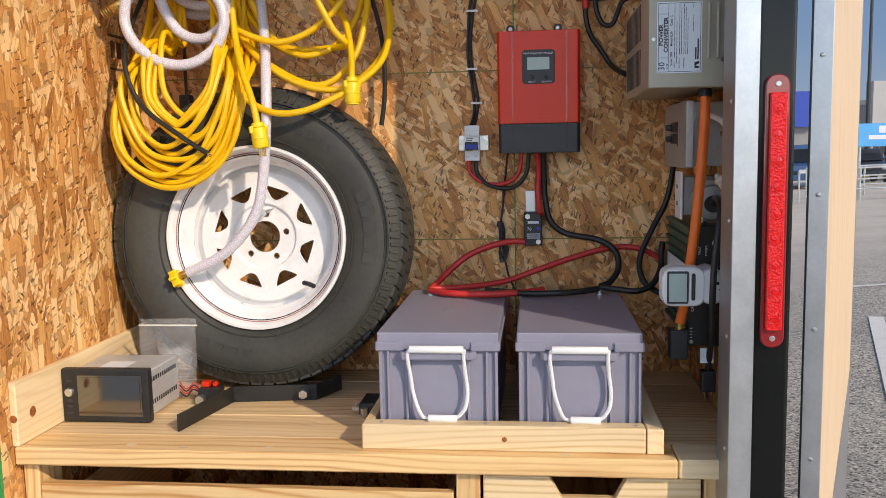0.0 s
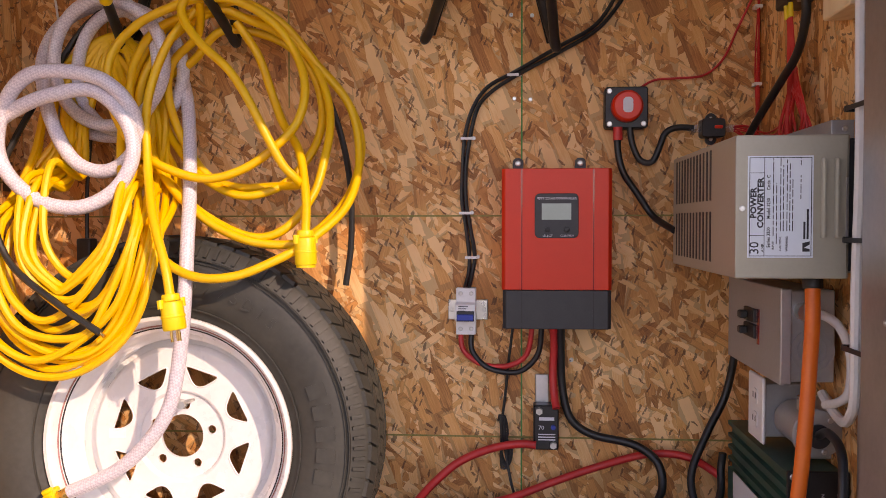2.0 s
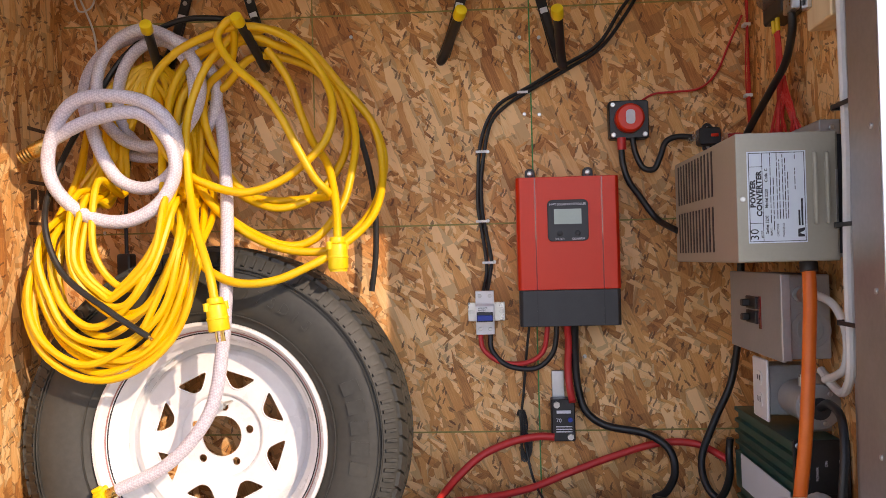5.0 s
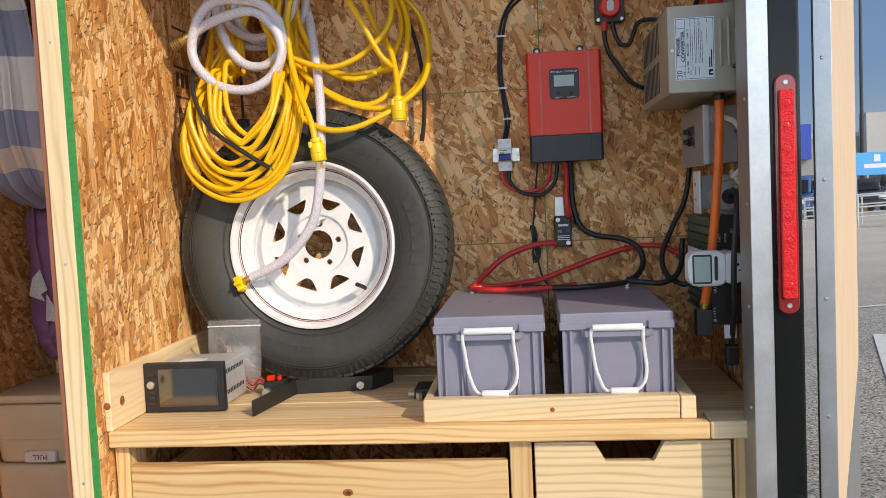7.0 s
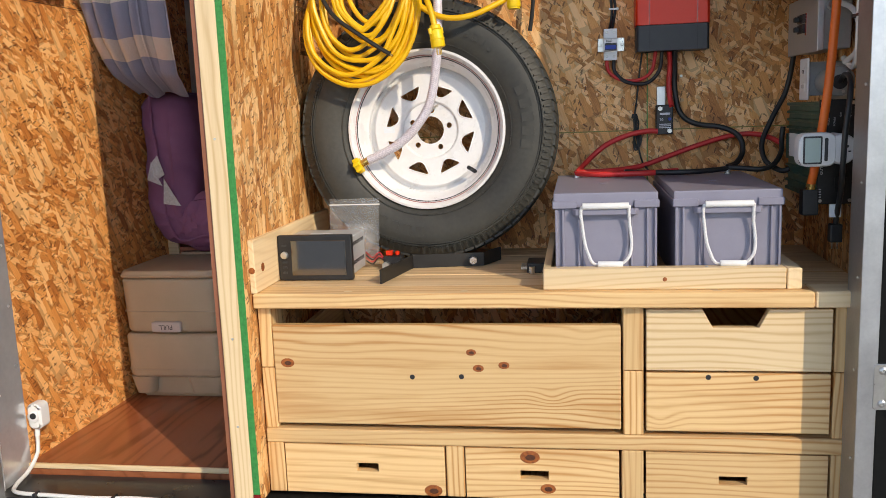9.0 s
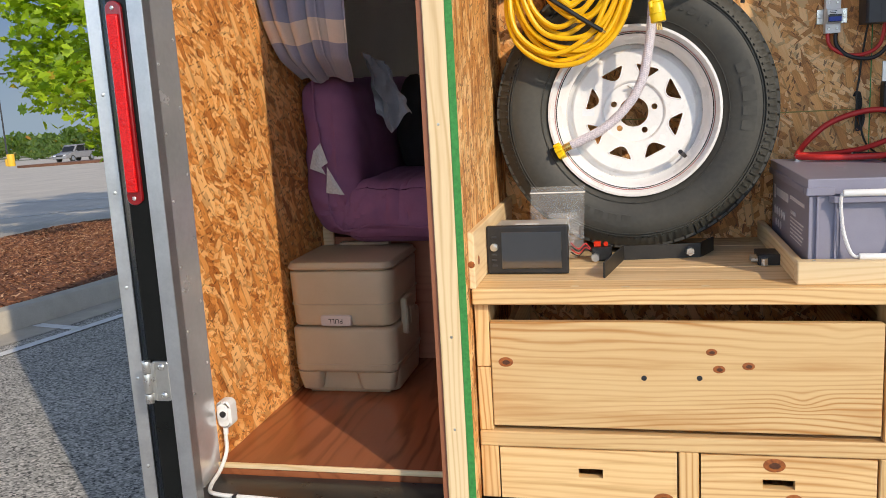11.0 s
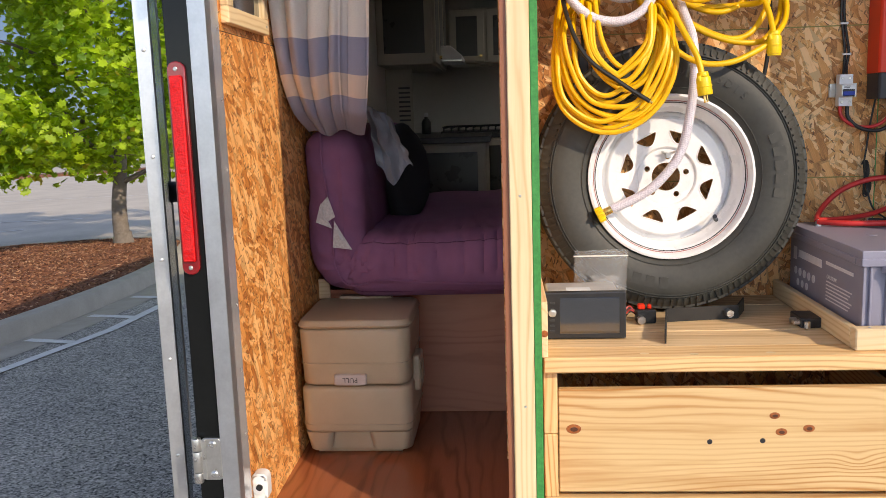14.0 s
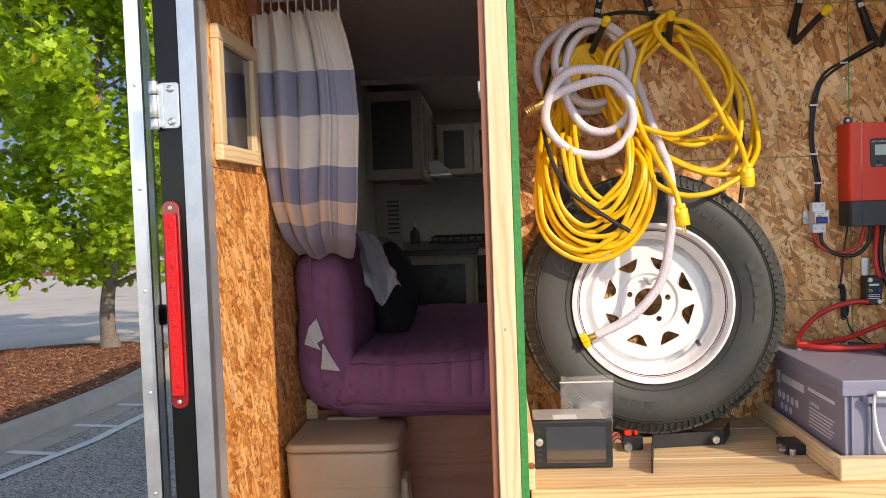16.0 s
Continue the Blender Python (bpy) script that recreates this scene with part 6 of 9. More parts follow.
for tx in (-0.061, 0.055):
    part("mount_tab", prism(rounded(tx - 0.010, tx + 0.010, Z1 - 0.01, Z1 + 0.024, 0.008), "y", YB - 0.010, YB - 0.001, 0.0008), M["charcoal"], ctl)
    screw(tx, YB - 0.010, Z1 + 0.014, "-y", ctl, 0.0055)

brk = thing("circuit_breaker", (-0.158, 2.14, 1.318), "white two-pole breaker clipped on a metal rail", "circuit breaker")
part("rail", box(-0.193, -0.118, YB - 0.010, YB - 0.001, 1.345, 1.383, 0.001), M["steel"], brk, "slotted zinc rail")
for rx in (-0.186, -0.125):
    screw(rx, YB - 0.010, 1.364, "-y", brk, 0.0045)
part("body", prism([(2.158, 1.320), (2.132, 1.320), (2.132, 1.345), (2.112, 1.348), (2.112, 1.378), (2.132, 1.381), (2.132, 1.407), (2.158, 1.407)], "x", -0.1765, -0.1395, 0.001), M["white_plastic"], brk)
part("rocker", box(-0.173, -0.143, 2.106, 2.1125, 1.349, 1.360, 0.001), M["plain_blue"], brk, "dark blue rocker")
part("rocker_slot", box(-0.174, -0.142, 2.1112, 2.1125, 1.347, 1.366), M["charcoal"], brk)
for rx in (-0.168, -0.148):
    for rz in (1.331, 1.397):
        screw(rx, 2.1318, rz, "-y", brk, 0.0042)
for k in range(3):
    part("print_bar", box(-0.171, -0.171 + 0.018 - 0.003 * k, 2.1114, 2.1122, 1.3735 - 0.004 * k, 1.375 - 0.004 * k), M["ink_and_gap"], brk)


def cable(name, label, pts, r, mat, k=7, cat="cable"):
    t = thing(name, pts[0], label, cat)
    part("sheath", tube(spline(pts, k), r, 14), M[mat], t, smooth=True)
    return t


def clip(x, z, parent, dx=0.012):
    part("clip_band", box(x - 0.012, x + 0.010, YB - 0.012, YB - 0.010, z - 0.0025, z + 0.0025), M["white_plastic"], parent, "white cable clip")
    screw(x + dx, YB - 0.001, z + 0.001, "-y", parent, 0.0042)


twin = thing("panel_cable", (-0.157, 2.16, 1.41), "pair of black cables clipped up the wall", "cable")
route = [(-0.158, 1.400), (-0.150, 1.437), (-0.148, 1.470), (-0.156, 1.525), (-0.163, 1.574), (-0.162, 1.633), (-0.156, 1.692), (-0.141, 1.746), (-0.113, 1.781), (-0.063, 1.810), (0.016, 1.853), (0.086, 1.894), (0.132, 1.956), (0.167, 2.005), (0.197, 2.046), (0.228, 2.080), (0.300, 2.079), (0.360, 2.066)]
for o in (-0.0042, 0.0042):
    run = []
    for k, (x, z) in enumerate(route):
        w_ = o * (1 + 0.9 * noise.noise(Vector((k * 0.7, 5.0, 2.0))))
        run.append((x + w_ * (0.6 if k > 8 else 1), 2.145 if k == 0 else 2.163 - (0.05 if k == 17 else 0.0), z - (w_ if k > 7 else 0)))
    part("sheath", tube(spline(run, 6), 0.0037, 8), M["black_cable"], twin, smooth=True)
for cx_, cz_ in ((-0.157, 1.688), (-0.160, 1.547), (-0.149, 1.463), (-0.070, 1.806), (0.200, 2.048)):
    clip(cx_, cz_, twin)

sw = thing("battery_switch", (0.137, 2.13, 1.70), "red rotary battery switch on a black base", "switch")
part("base", prism(rounded(0.098, 0.176, 1.702, 1.778, 0.006), "y", 2.140, YB - 0.001, 0.002), M["black_plastic"], sw)
part("knob", lathe([(0.029, 0.0), (0.028, 0.018), (0.024, 0.022), (0.0001, 0.0225)], 28, facing(0.137, 2.140, 1.741)), M["red"], sw, "round red knob", True)
part("knob_label", prism(rounded(0.128, 0.146, 1.728, 1.756, 0.007), "y", 2.1168, 2.1178), M["white_ink"], sw, "white knob label")
for q in ((0.106, 1.770), (0.168, 1.710), (0.106, 1.710)):
    screw(q[0], 2.1398, q[1], "-y", sw, 0.005)
cable("switch_cable", "thick black cable from switch to converter", [(0.121, 2.14, 1.703), (0.122, 2.142, 1.66), (0.132, 2.14, 1.62), (0.155, 2.14, 1.585), (0.185, 2.13, 1.54), (0.211, 2.07, 1.515)], 0.0062, "black_cable")
part("lug_sleeve", cyl((0.121, 2.139, 1.704), (0.1215, 2.140, 1.680), 0.0088, n=14), M["red_cable"], bpy.data.objects["switch_cable"], "red shrink sleeve", True)
cable("jumper_cable", "short black looped cable at the switch", [(0.143, 2.14, 1.703), (0.148, 2.14, 1.672), (0.162, 2.138, 1.643), (0.183, 2.138, 1.640), (0.196, 2.138, 1.665), (0.207, 2.14, 1.692), (0.228, 2.14, 1.702), (0.258, 2.14, 1.701)], 0.0058, "black_cable")
cable("thin_red_wire", "thin red wire run to the corner", [(0.160, 2.155, 1.775), (0.19, 2.160, 1.792), (0.23, 2.160, 1.795), (0.28, 2.160, 1.80), (0.315, 2.160, 1.83), (0.34, 2.158, 1.885), (0.365, 2.150, 1.94)], 0.0022, "red_cable")
ib = thing("inline_breaker", (0.29, 2.14, 1.68), "small black inline breaker with a red lever", "circuit breaker")
part("body", prism(rounded(0.270, 0.312, 1.683, 1.717, 0.006), "y", 2.126, 2.158, 0.002), M["black_plastic"], ib)
for q in (1.681, 1.719):
    part("ear", cyl((0.291, 2.150, q), (0.291, 2.156, q), 0.010, n=14), M["black_plastic"], ib)
    screw(0.291, 2.1495, q, "-y", ib, 0.0035)
part("lever", box(0.292, 0.306, 2.121, 2.1262, 1.698, 1.704, 0.001), M["red"], ib, "red reset lever")
for a, b_ in ((0.2695, 0.250), (0.3125, 0.330)):
    part("clear_boot", cyl((a, 2.142, 1.700), (b_, 2.142, 1.700), 0.0075, n=12), M["bag_film"], ib, "clear wire boot", True)
ind = thing("red_wire_bundle", (0.37, 2.10, 1.66), "loose bundle of thin red wires in the corner", "wiring")
for k in range(18):
    o = [rng.uniform(-1, 1) for _ in range(8)]
    part("wire", tube(spline([(0.352, 1.905 + 0.012 * o[0], 1.843), (0.357, 1.912 + 0.014 * o[1], 1.785), (0.362, 1.920 + 0.022 * o[2], 1.735), (0.364 + 0.008 * o[7], 1.945 + 0.030 * o[3], 1.668 + 0.012 * o[4]), (0.366, 1.905 + 0.02 * o[4], 1.645 + 0.008 * o[5]), (0.362 + 0.006 * o[6], 1.862 + 0.026 * o[5], 1.672 + 0.012 * o[0]), (0.360, 1.880 + 0.018 * o[6], 1.715), (0.360, 1.905 + 0.012 * o[7], 1.750 + 0.02 * o[1])], 5), 0.0017, 6), M["red_cable"], ind, smooth=True)
for k in range(5):
    o = [rng.uniform(-0.009, 0.009) for _ in range(4)]
    part("wire", tube(spline([(0.374 + 0.5 * o[0], 2.150 + o[1], 1.64), (0.374 + 0.5 * o[2], 2.150 + o[0], 1.80), (0.374, 2.150 + o[3], 1.95), (0.373, 2.148 + o[2], 2.13)], 4), 0.0014, 6), M["red_cable"], ind, smooth=True)
for k in range(7):
    o = [rng.uniform(-0.02, 0.02) for _ in range(4)]
    part("wire", tube(spline([(0.340, 1.850, 1.915 + 0.014 * k), (0.346, 1.83, 1.925 + 0.014 * k), (0.360, 1.84 + o[0], 1.97 + o[1]), (0.364, 1.87 + o[2], 2.04), (0.366, 1.90 + o[3], 2.13)], 5), 0.0024, 6), M["red_cable"], ind, smooth=True)
for k in range(6):
    o = [rng.uniform(-0.012, 0.012) for _ in range(4)]
    part("wire", tube(spline([(0.330, 2.142, 1.700 + 0.4 * o[0]), (0.35, 2.12 + o[1], 1.69 + o[2]), (0.362, 2.05 + o[3], 1.67 + o[1]), (0.362, 1.96 + o[0], 1.675 + o[2])], 5), 0.0018, 6), M["red_cable"], ind, smooth=True)
for z in (1.78, 1.92):
    part("wire_tie", box(0.366, 0.379, 2.140, 2.160, z - 0.003, z + 0.003), M["white_plastic"], ind)

fb = thing("fuse_block", (0.36, 1.90, 1.82), "black fuse block under a smoked cover", "fuse block")
part("base", box(0.345, XR - 0.001, 1.856, 1.955, 1.864, 2.035, 0.003), M["black_plastic"], fb)
part("cover", prism([(XR - 0.035, 1.885), (XR - 0.035, 2.030), (0.334, 2.025), (0.331, 1.900)], "y", 1.872, 1.948, 0.004), M["smoke"], fb, "smoked clear cover")
for k in range(6):
    z = 1.905 + 0.022 * k
    part("terminal", cyl((0.350, 1.8555, z), (0.350, 1.846, z), 0.004, n=10), M["steel"], fb)
    part("lug", cyl((0.346, 1.8555, z), (0.350, 1.828, z + 0.008), 0.0028, n=8), M["red_cable"], fb, "red wire lug")
for q in (1.895, 1.915):
    part("yellow_lug", cyl((0.350, q, 1.8635), (0.351, q, 1.842), 0.004, n=10), M["plug_yellow"], fb, "yellow crimp lug")
bus = thing("ground_bar", (0.36, 1.74, 1.80), "drilled metal ground bar on a pine block", "ground bar")
part("block", box(0.346, XR - 0.001, 1.656, 1.748, 1.801, 2.10, 0.002), M["fine_z"], bus, "plain pine block")
part("bar", box(0.338, 0.3455, 1.724, 1.747, 1.832, 2.10, 0.001), M["steel"], bus)
for k in range(13):
    part("bar_screw", cyl((0.3382, 1.7355, 1.842 + 0.019 * k), (0.3355, 1.7355, 1.842 + 0.019 * k), 0.0042, n=10), M["charcoal"], bus)
    if k > 3:
        part("green_screw", cyl((0.342, 1.7475, 1.836 + 0.019 * k), (0.342, 1.764, 1.836 + 0.019 * k), 0.0042, n=10), M["teal"], bus, "green ground screw")
part("lug", box(0.325, 0.3375, 1.750, 1.790, 1.838, 1.862, 0.001), M["steel"], bus, "cast terminal lug")
cable("ground_cable", "thick black ground cable", [(0.332, 1.772, 1.840), (0.336, 1.785, 1.812), (0.343, 1.84, 1.776), (0.340, 1.90, 1.747), (0.331, 2.0, 1.696), (0.322, 2.06, 1.650), (0.318, 2.10, 1.60)], 0.0064, "black_cable")

conv = thing("power_converter", (0.30, 1.89, 1.44), "beige steel power converter with a louvred side", "power converter")
CX0, CX1, CY0, CY1, CZ0, CZ1 = 0.212, 0.354, 1.664, 2.085, 1.456, 1.640
part("case", box(CX0, CX1, CY0 + 0.003, CY1, CZ0, CZ1, 0.002), M["beige_metal"], conv)
part("face_plate", box(CX0 - 0.001, CX1 - 0.004, CY0, CY0 + 0.0028, CZ0 + 0.001, CZ1 - 0.001, 0.0008), M["beige_metal"], conv)
# a solid black block paints the shade in the open flap
part("door_slot", box(CX1 - 0.003, CX1 + 0.010, CY0 + 0.004, CY0 + 0.06, CZ0 + 0.01, CZ1 - 0.005), M["ink_and_gap"], conv, "open flap gap with its shade painted black")
part("mount_flange", box(CX1 + 0.0005, XR - 0.001, CY0 + 0.07, CY1 - 0.03, CZ0 + 0.004, CZ1 + 0.026, 0.001), M["grey_metal"], conv)
screw(0.372, CY0 + 0.0695, CZ1 + 0.014, "-y", conv, 0.004)
for row in range(2):
    za = CZ0 + 0.016 + row * 0.088
    for k in range(12):
        yy = 1.80 + 0.0225 * k
        # raised black strips carry the shade inside the louvres
        part("louvre", box(CX0 - 0.0007, CX0 + 0.001, yy, yy + 0.0085, za, za + 0.072), M["ink_and_gap"], conv, "louvre slot with its shade painted black")
lab = part("label_plate", box(0.2260, 0.3075, CY0 - 0.0008, CY0 + 0.0005, CZ0 + 0.027, CZ1 - 0.027), M["label"], conv, "white printed rating label")
lx0, lx1, lz0, lz1, ly = 0.2260, 0.3075, CZ0 + 0.027, CZ1 - 0.027, CY0 - 0.001
for bx0, bx1, bz0, bz1 in ((lx0 + 0.002, lx0 + 0.0028, lz0 + 0.002, lz1 - 0.002), (lx1 - 0.0028, lx1 - 0.002, lz0 + 0.002, lz1 - 0.002), (lx0 + 0.002, lx1 - 0.002, lz0 + 0.002, lz0 + 0.0028), (lx0 + 0.002, lx1 - 0.002, lz1 - 0.0028, lz1 - 0.002), (lx0 + 0.0205, lx0 + 0.0212, lz0 + 0.002, lz1 - 0.002), (lx0 + 0.002, lx0 + 0.0205, lz0 + 0.028, lz0 + 0.0287), (lx0 + 0.002, lx0 + 0.0205, lz1 - 0.022, lz1 - 0.0213)):
    part("rule", box(bx0, bx1, ly - 0.0002, ly + 0.0004, bz0, bz1), M["ink_and_gap"], lab)
words("label_word", "POWER", 0.0102, facing(lx0 + 0.0075, ly, 1.553, "-y", 90), M["ink_and_gap"], lab, 0.0003, wide=1.1, bold=0.035)
words("label_word", "CONVERTER", 0.0102, facing(lx0 + 0.0163, ly, 1.553, "-y", 90), M["ink_and_gap"], lab, 0.0003, wide=1.1, bold=0.035)
words("label_word", "30", 0.0165, facing(lx0 + 0.0090, ly, lz0 + 0.0125, "-y", 90), M["ink_and_gap"], lab, 0.0003)
words("label_word", "AMP", 0.0055, facing(lx0 + 0.0192, ly, lz0 + 0.0125, "-y", 90), M["ink_and_gap"], lab, 0.0003)
for word, zz in (("Series 3200", 0.026), ("Model 3230", 0.063), ("Code  C", 0.096)):
    words("label_word", word, 0.0058, facing(lx0 + 0.0262, ly, lz0 + zz, "-y", 90), M["ink_and_gap"], lab, 0.0002, wide=0.95, bold=0.02)
words("label_word", "INPUT:", 0.0036, facing(lx0 + 0.0320, ly, lz0 + 0.016, "-y", 90), M["ink_and_gap"], lab, 0.0002, bold=0.02)
words("label_word", "CAUTION:", 0.0038, facing(lx0 + 0.041, ly, lz0 + 0.018, "-y", 90), M["ink_and_gap"], lab, 0.0002, bold=0.02)
words("label_word", "WARNING:", 0.0038, facing(lx0 + 0.049, ly, lz0 + 0.018, "-y", 90), M["ink_and_gap"], lab, 0.0002, bold=0.02)
for k, (xx, a, b_) in enumerate(((0.0320, 0.028, 0.128), (0.0360, 0.018, 0.095), (0.0410, 0.034, 0.128), (0.0445, 0.034, 0.118), (0.0490, 0.034, 0.128), (0.0525, 0.034, 0.120), (0.0560, 0.034, 0.100), (0.066, 0.075, 0.105), (0.066, 0.118, 0.128))):
    zz = lz0 + a
    while zz < lz0 + b_:
        L = rng.uniform(0.004, 0.014)
        part("print_bar", box(lx0 + xx - 0.0005, lx0 + xx + 0.0005, ly - 0.0001, ly + 0.0004, zz, min(zz + L, lz0 + b_)), M["ink_and_gap"], lab)
        zz += L + 0.002
part("print_mark", prism([(lx1 - 0.013, lz0 + 0.008), (lx1 - 0.004, lz0 + 0.008), (lx1 - 0.004, lz0 + 0.011), (lx1 - 0.011, lz0 + 0.013), (lx1 - 0.004, lz0 + 0.017), (lx1 - 0.004, lz0 + 0.021), (lx1 - 0.013, lz0 + 0.019)], "y", ly - 0.0001, ly + 0.0004), M["ink_and_gap"], lab)
part("print_bar", box(lx1 - 0.012, lx1 - 0.0095, ly - 0.0001, ly + 0.0004, lz0 + 0.024, lz0 + 0.046), M["ink_and_gap"], lab)
part("print_bar", box(lx1 - 0.008, lx1 - 0.0055, ly - 0.0001, ly + 0.0004, lz0 + 0.024, lz0 + 0.062), M["ink_and_gap"], lab)
for k in range(2):
    hx = 0.3165 + 0.0165 * k
    part("finger_rib", box(hx, hx + 0.0065, CY0 - 0.006, CY0 + 0.001, 1.508, 1.610, 0.003, 2), M["beige_metal"], conv)
screw(0.2195, CY0, 1.546, "-y", conv, 0.004)
part("hinge_strip", box(CX1 - 0.006, CX1 - 0.003, CY0 - 0.001, CY0 + 0.004, 1.50, 1.585), M["steel"], conv)

pb = thing("electrical_box", (0.34, 1.96, 1.295), "small grey steel breaker box with two breakers", "breaker box")
part("box", box(0.300, 0.372, 1.760, 2.030, 1.306, 1.434, 0.002), M["grey_metal"], pb)
part("box_wall", box(0.3725, XR - 0.001, 1.80, 2.0, 1.32, 1.42), M["grey_metal"], pb)
part("cover", box(0.2965, 0.3035, 1.754, 2.035, 1.302, 1.437, 0.0015), M["grey_metal"], pb, "grey folded cover")
part("flap_edge", box(0.2968, 0.311, 1.7525, 1.7565, 1.304, 1.436, 0.001), M["alu_dull"], pb)
for k in range(2):
    zz = 1.352 + 0.024 * k
    sl = part("breaker", box(0.2915, 0.2975, 1.868, 1.923, zz, zz + 0.021, 0.001), M["black_plastic"], pb, "black breaker switch")
    part("toggle", box(0.279, 0.2916, 1.898, 1.913, zz + 0.004, zz + 0.016, 0.002), M["black_plastic"], sl)
part("warning_strip", box(0.2953, 0.2968, 1.853, 1.863, 1.345, 1.398), M["lens_dark"], pb, "red printed strip")
for r in (0.030, 0.021, 0.013):
    part("knockout", lathe([(r, 0.0), (r, 0.0016), (r - 0.0025, 0.0016), (r - 0.0025, 0.0)], 32, facing(0.342, 1.7602, 1.350)), M["grey_metal"], pb, smooth=True)
part("clamp", cyl((0.328, 1.760, 1.405), (0.328, 1.742, 1.405), 0.012, n=16), M["steel"], pb, "cable clamp", True)
cable("box_cable", "white cable looping from the breaker box", [(0.328, 1.745, 1.405), (0.342, 1.732, 1.404), (0.362, 1.722, 1.390), (0.374, 1.716, 1.360), (0.376, 1.712, 1.33), (0.372, 1.712, 1.30), (0.366, 1.73, 1.285), (0.360, 1.76, 1.275)], 0.0062, "white_cable")
oc = thing("outlet_box", (0.33, 1.90, 1.20), "white outlet plate on a small wall box", "outlet")
part("box", box(0.312, XR - 0.001, 1.876, 1.935, 1.200, 1.282, 0.002), M["grey_metal"], oc)
part("plate", box(0.306, 0.3115, 1.868, 1.944, 1.190, 1.292, 0.002), M["white_plastic"], oc, "white cover plate")
for z in (1.222, 1.258):
    part("socket", prism(rounded(1.892, 1.918, z - 0.012, z + 0.012, 0.008), "x", 0.3045, 0.3062), M["white_plastic"], oc)
    # slots are not cut; black slips paint their shade
    for yy in (1.899, 1.911):
        part("slot", box(0.3038, 0.3048, yy - 0.001, yy + 0.001, z - 0.003, z + 0.006), M["ink_and_gap"], oc)
cb = thing("conduit_fitting", (0.36, 1.80, 1.18), "grey cast conduit fitting on the side wall", "conduit fitting")
part("body", cyl((0.352, 1.77, 1.232), (0.352, 1.868, 1.232), 0.030, n=24, bevel=0.004), M["grey_metal"], cb, smooth=True)
part("rim", cyl((0.352, 1.764, 1.232), (0.352, 1.775, 1.232), 0.035, n=24, bevel=0.003), M["grey_metal"], cb, smooth=True)
for a in (50, 170, 290):
    screw(0.352 + 0.026 * math.cos(radians(a)), 1.7638, 1.232 + 0.026 * math.sin(radians(a)), "-y", cb, 0.004)
part("socket_throat", cyl((0.352, 1.7635, 1.230), (0.352, 1.760, 1.230), 0.017, n=20), M["charcoal"], cb)
part("strap", box(0.338, XR - 0.001, 1.80, 1.812, 1.188, 1.278, 0.001), M["steel"], cb)

inv = thing("inverter", (0.34, 1.90, 0.945), "teal finned inverter with a black end plate", "inverter")
part("end_plate", box(0.300, XR - 0.003, 1.728, 1.734, 0.948, 1.190, 0.001), M["black_metal"], inv, "black end plate")
prof = [(XR - 0.004, 0.955), (0.304, 0.955)]
for k in range(11):
    z = 0.962 + 0.020 * k
    prof += [(0.304, z), (0.311, z + 0.002), (0.311, z + 0.013), (0.304, z + 0.015)] if k not in (4, 5, 6) else [(0.304, z)]
prof += [(0.304, 1.184), (XR - 0.004, 1.184)]
part("finned_body", prism(prof, "y", 1.7345, 2.06), M["teal"], inv, "teal ribbed aluminium body")
part("side_sticker", box(0.3028, 0.3042, 1.76, 2.02, 1.045, 1.105), M["label"], inv, "pale worn side label")
for q in ((0.307, 0.956), (0.373, 0.956), (0.307, 1.182), (0.373, 1.182)):
    screw(q[0], 1.728, q[1], "-y", inv, 0.0045)
words("panel_word", "OUTPUT", 0.009, facing(0.309, 1.7278, 1.035, "-y", 90), M["white_ink"], inv, 0.0002)
words("panel_word", "FAULT", 0.006, facing(0.321, 1.7278, 1.14, "-y", 90), M["white_ink"], inv, 0.0002)
words("panel_word", "POWER", 0.006, facing(0.334, 1.7278, 1.14, "-y", 90), M["white_ink"], inv, 0.0002)
words("panel_word", "ON", 0.006, facing(0.347, 1.7278, 1.155, "-y", 90), M["white_ink"], inv, 0.0002)
words("panel_word", "OFF", 0.006, facing(0.368, 1.7278, 1.155, "-y", 90), M["white_ink"], inv, 0.0002)
for k in range(4):
    part("print_bar", box(0.304, 0.309, 1.7274, 1.7282, 0.964 + 0.006 * k, 0.966 + 0.006 * k), M["white_ink"], inv)
for k in range(3):
    part("outlet", box(0.338, 0.366, 1.7262, 1.7282, 0.975 + 0.05 * k, 1.01 + 0.05 * k, 0.0005), M["black_plastic"], inv)
wm = thing("watt_meter", (0.30, 1.66, 1.04), "white plug-in watt meter lying on its side", "meter")
part("body", prism(rounded(0.237, 0.318, 1.043, 1.118, 0.018), "y", 1.644, 1.690, 0.004), M["white_plastic"], wm, smooth=True)
part("socket_end", prism(rounded(0.300, 0.360, 1.046, 1.115, 0.030, 8), "y", 1.646, 1.7255, 0.004), M["white_plastic"], wm, "rounded socket end", True)
part("display", prism(rounded(0.246, 0.286, 1.049, 1.111, 0.003), "y", 1.6415, 1.6445, 0.0005), M["charcoal"], wm, "dark display bezel")
part("lcd", box(0.2495, 0.2825, 1.6405, 1.6420, 1.053, 1.107), M["lcd"], wm, "grey green display")
part("button_strip", prism(rounded(0.2915, 0.2985, 1.055, 1.107, 0.003), "y", 1.6415, 1.6445, 0.0005), M["charcoal"], wm)
# socket openings painted black for the shade within, not cut
for q in (0.332, 0.345):
    part("socket_slot", box(q - 0.003, q + 0.003, 1.6455, 1.6465, 1.074, 1.077), M["ink_and_gap"], wm)
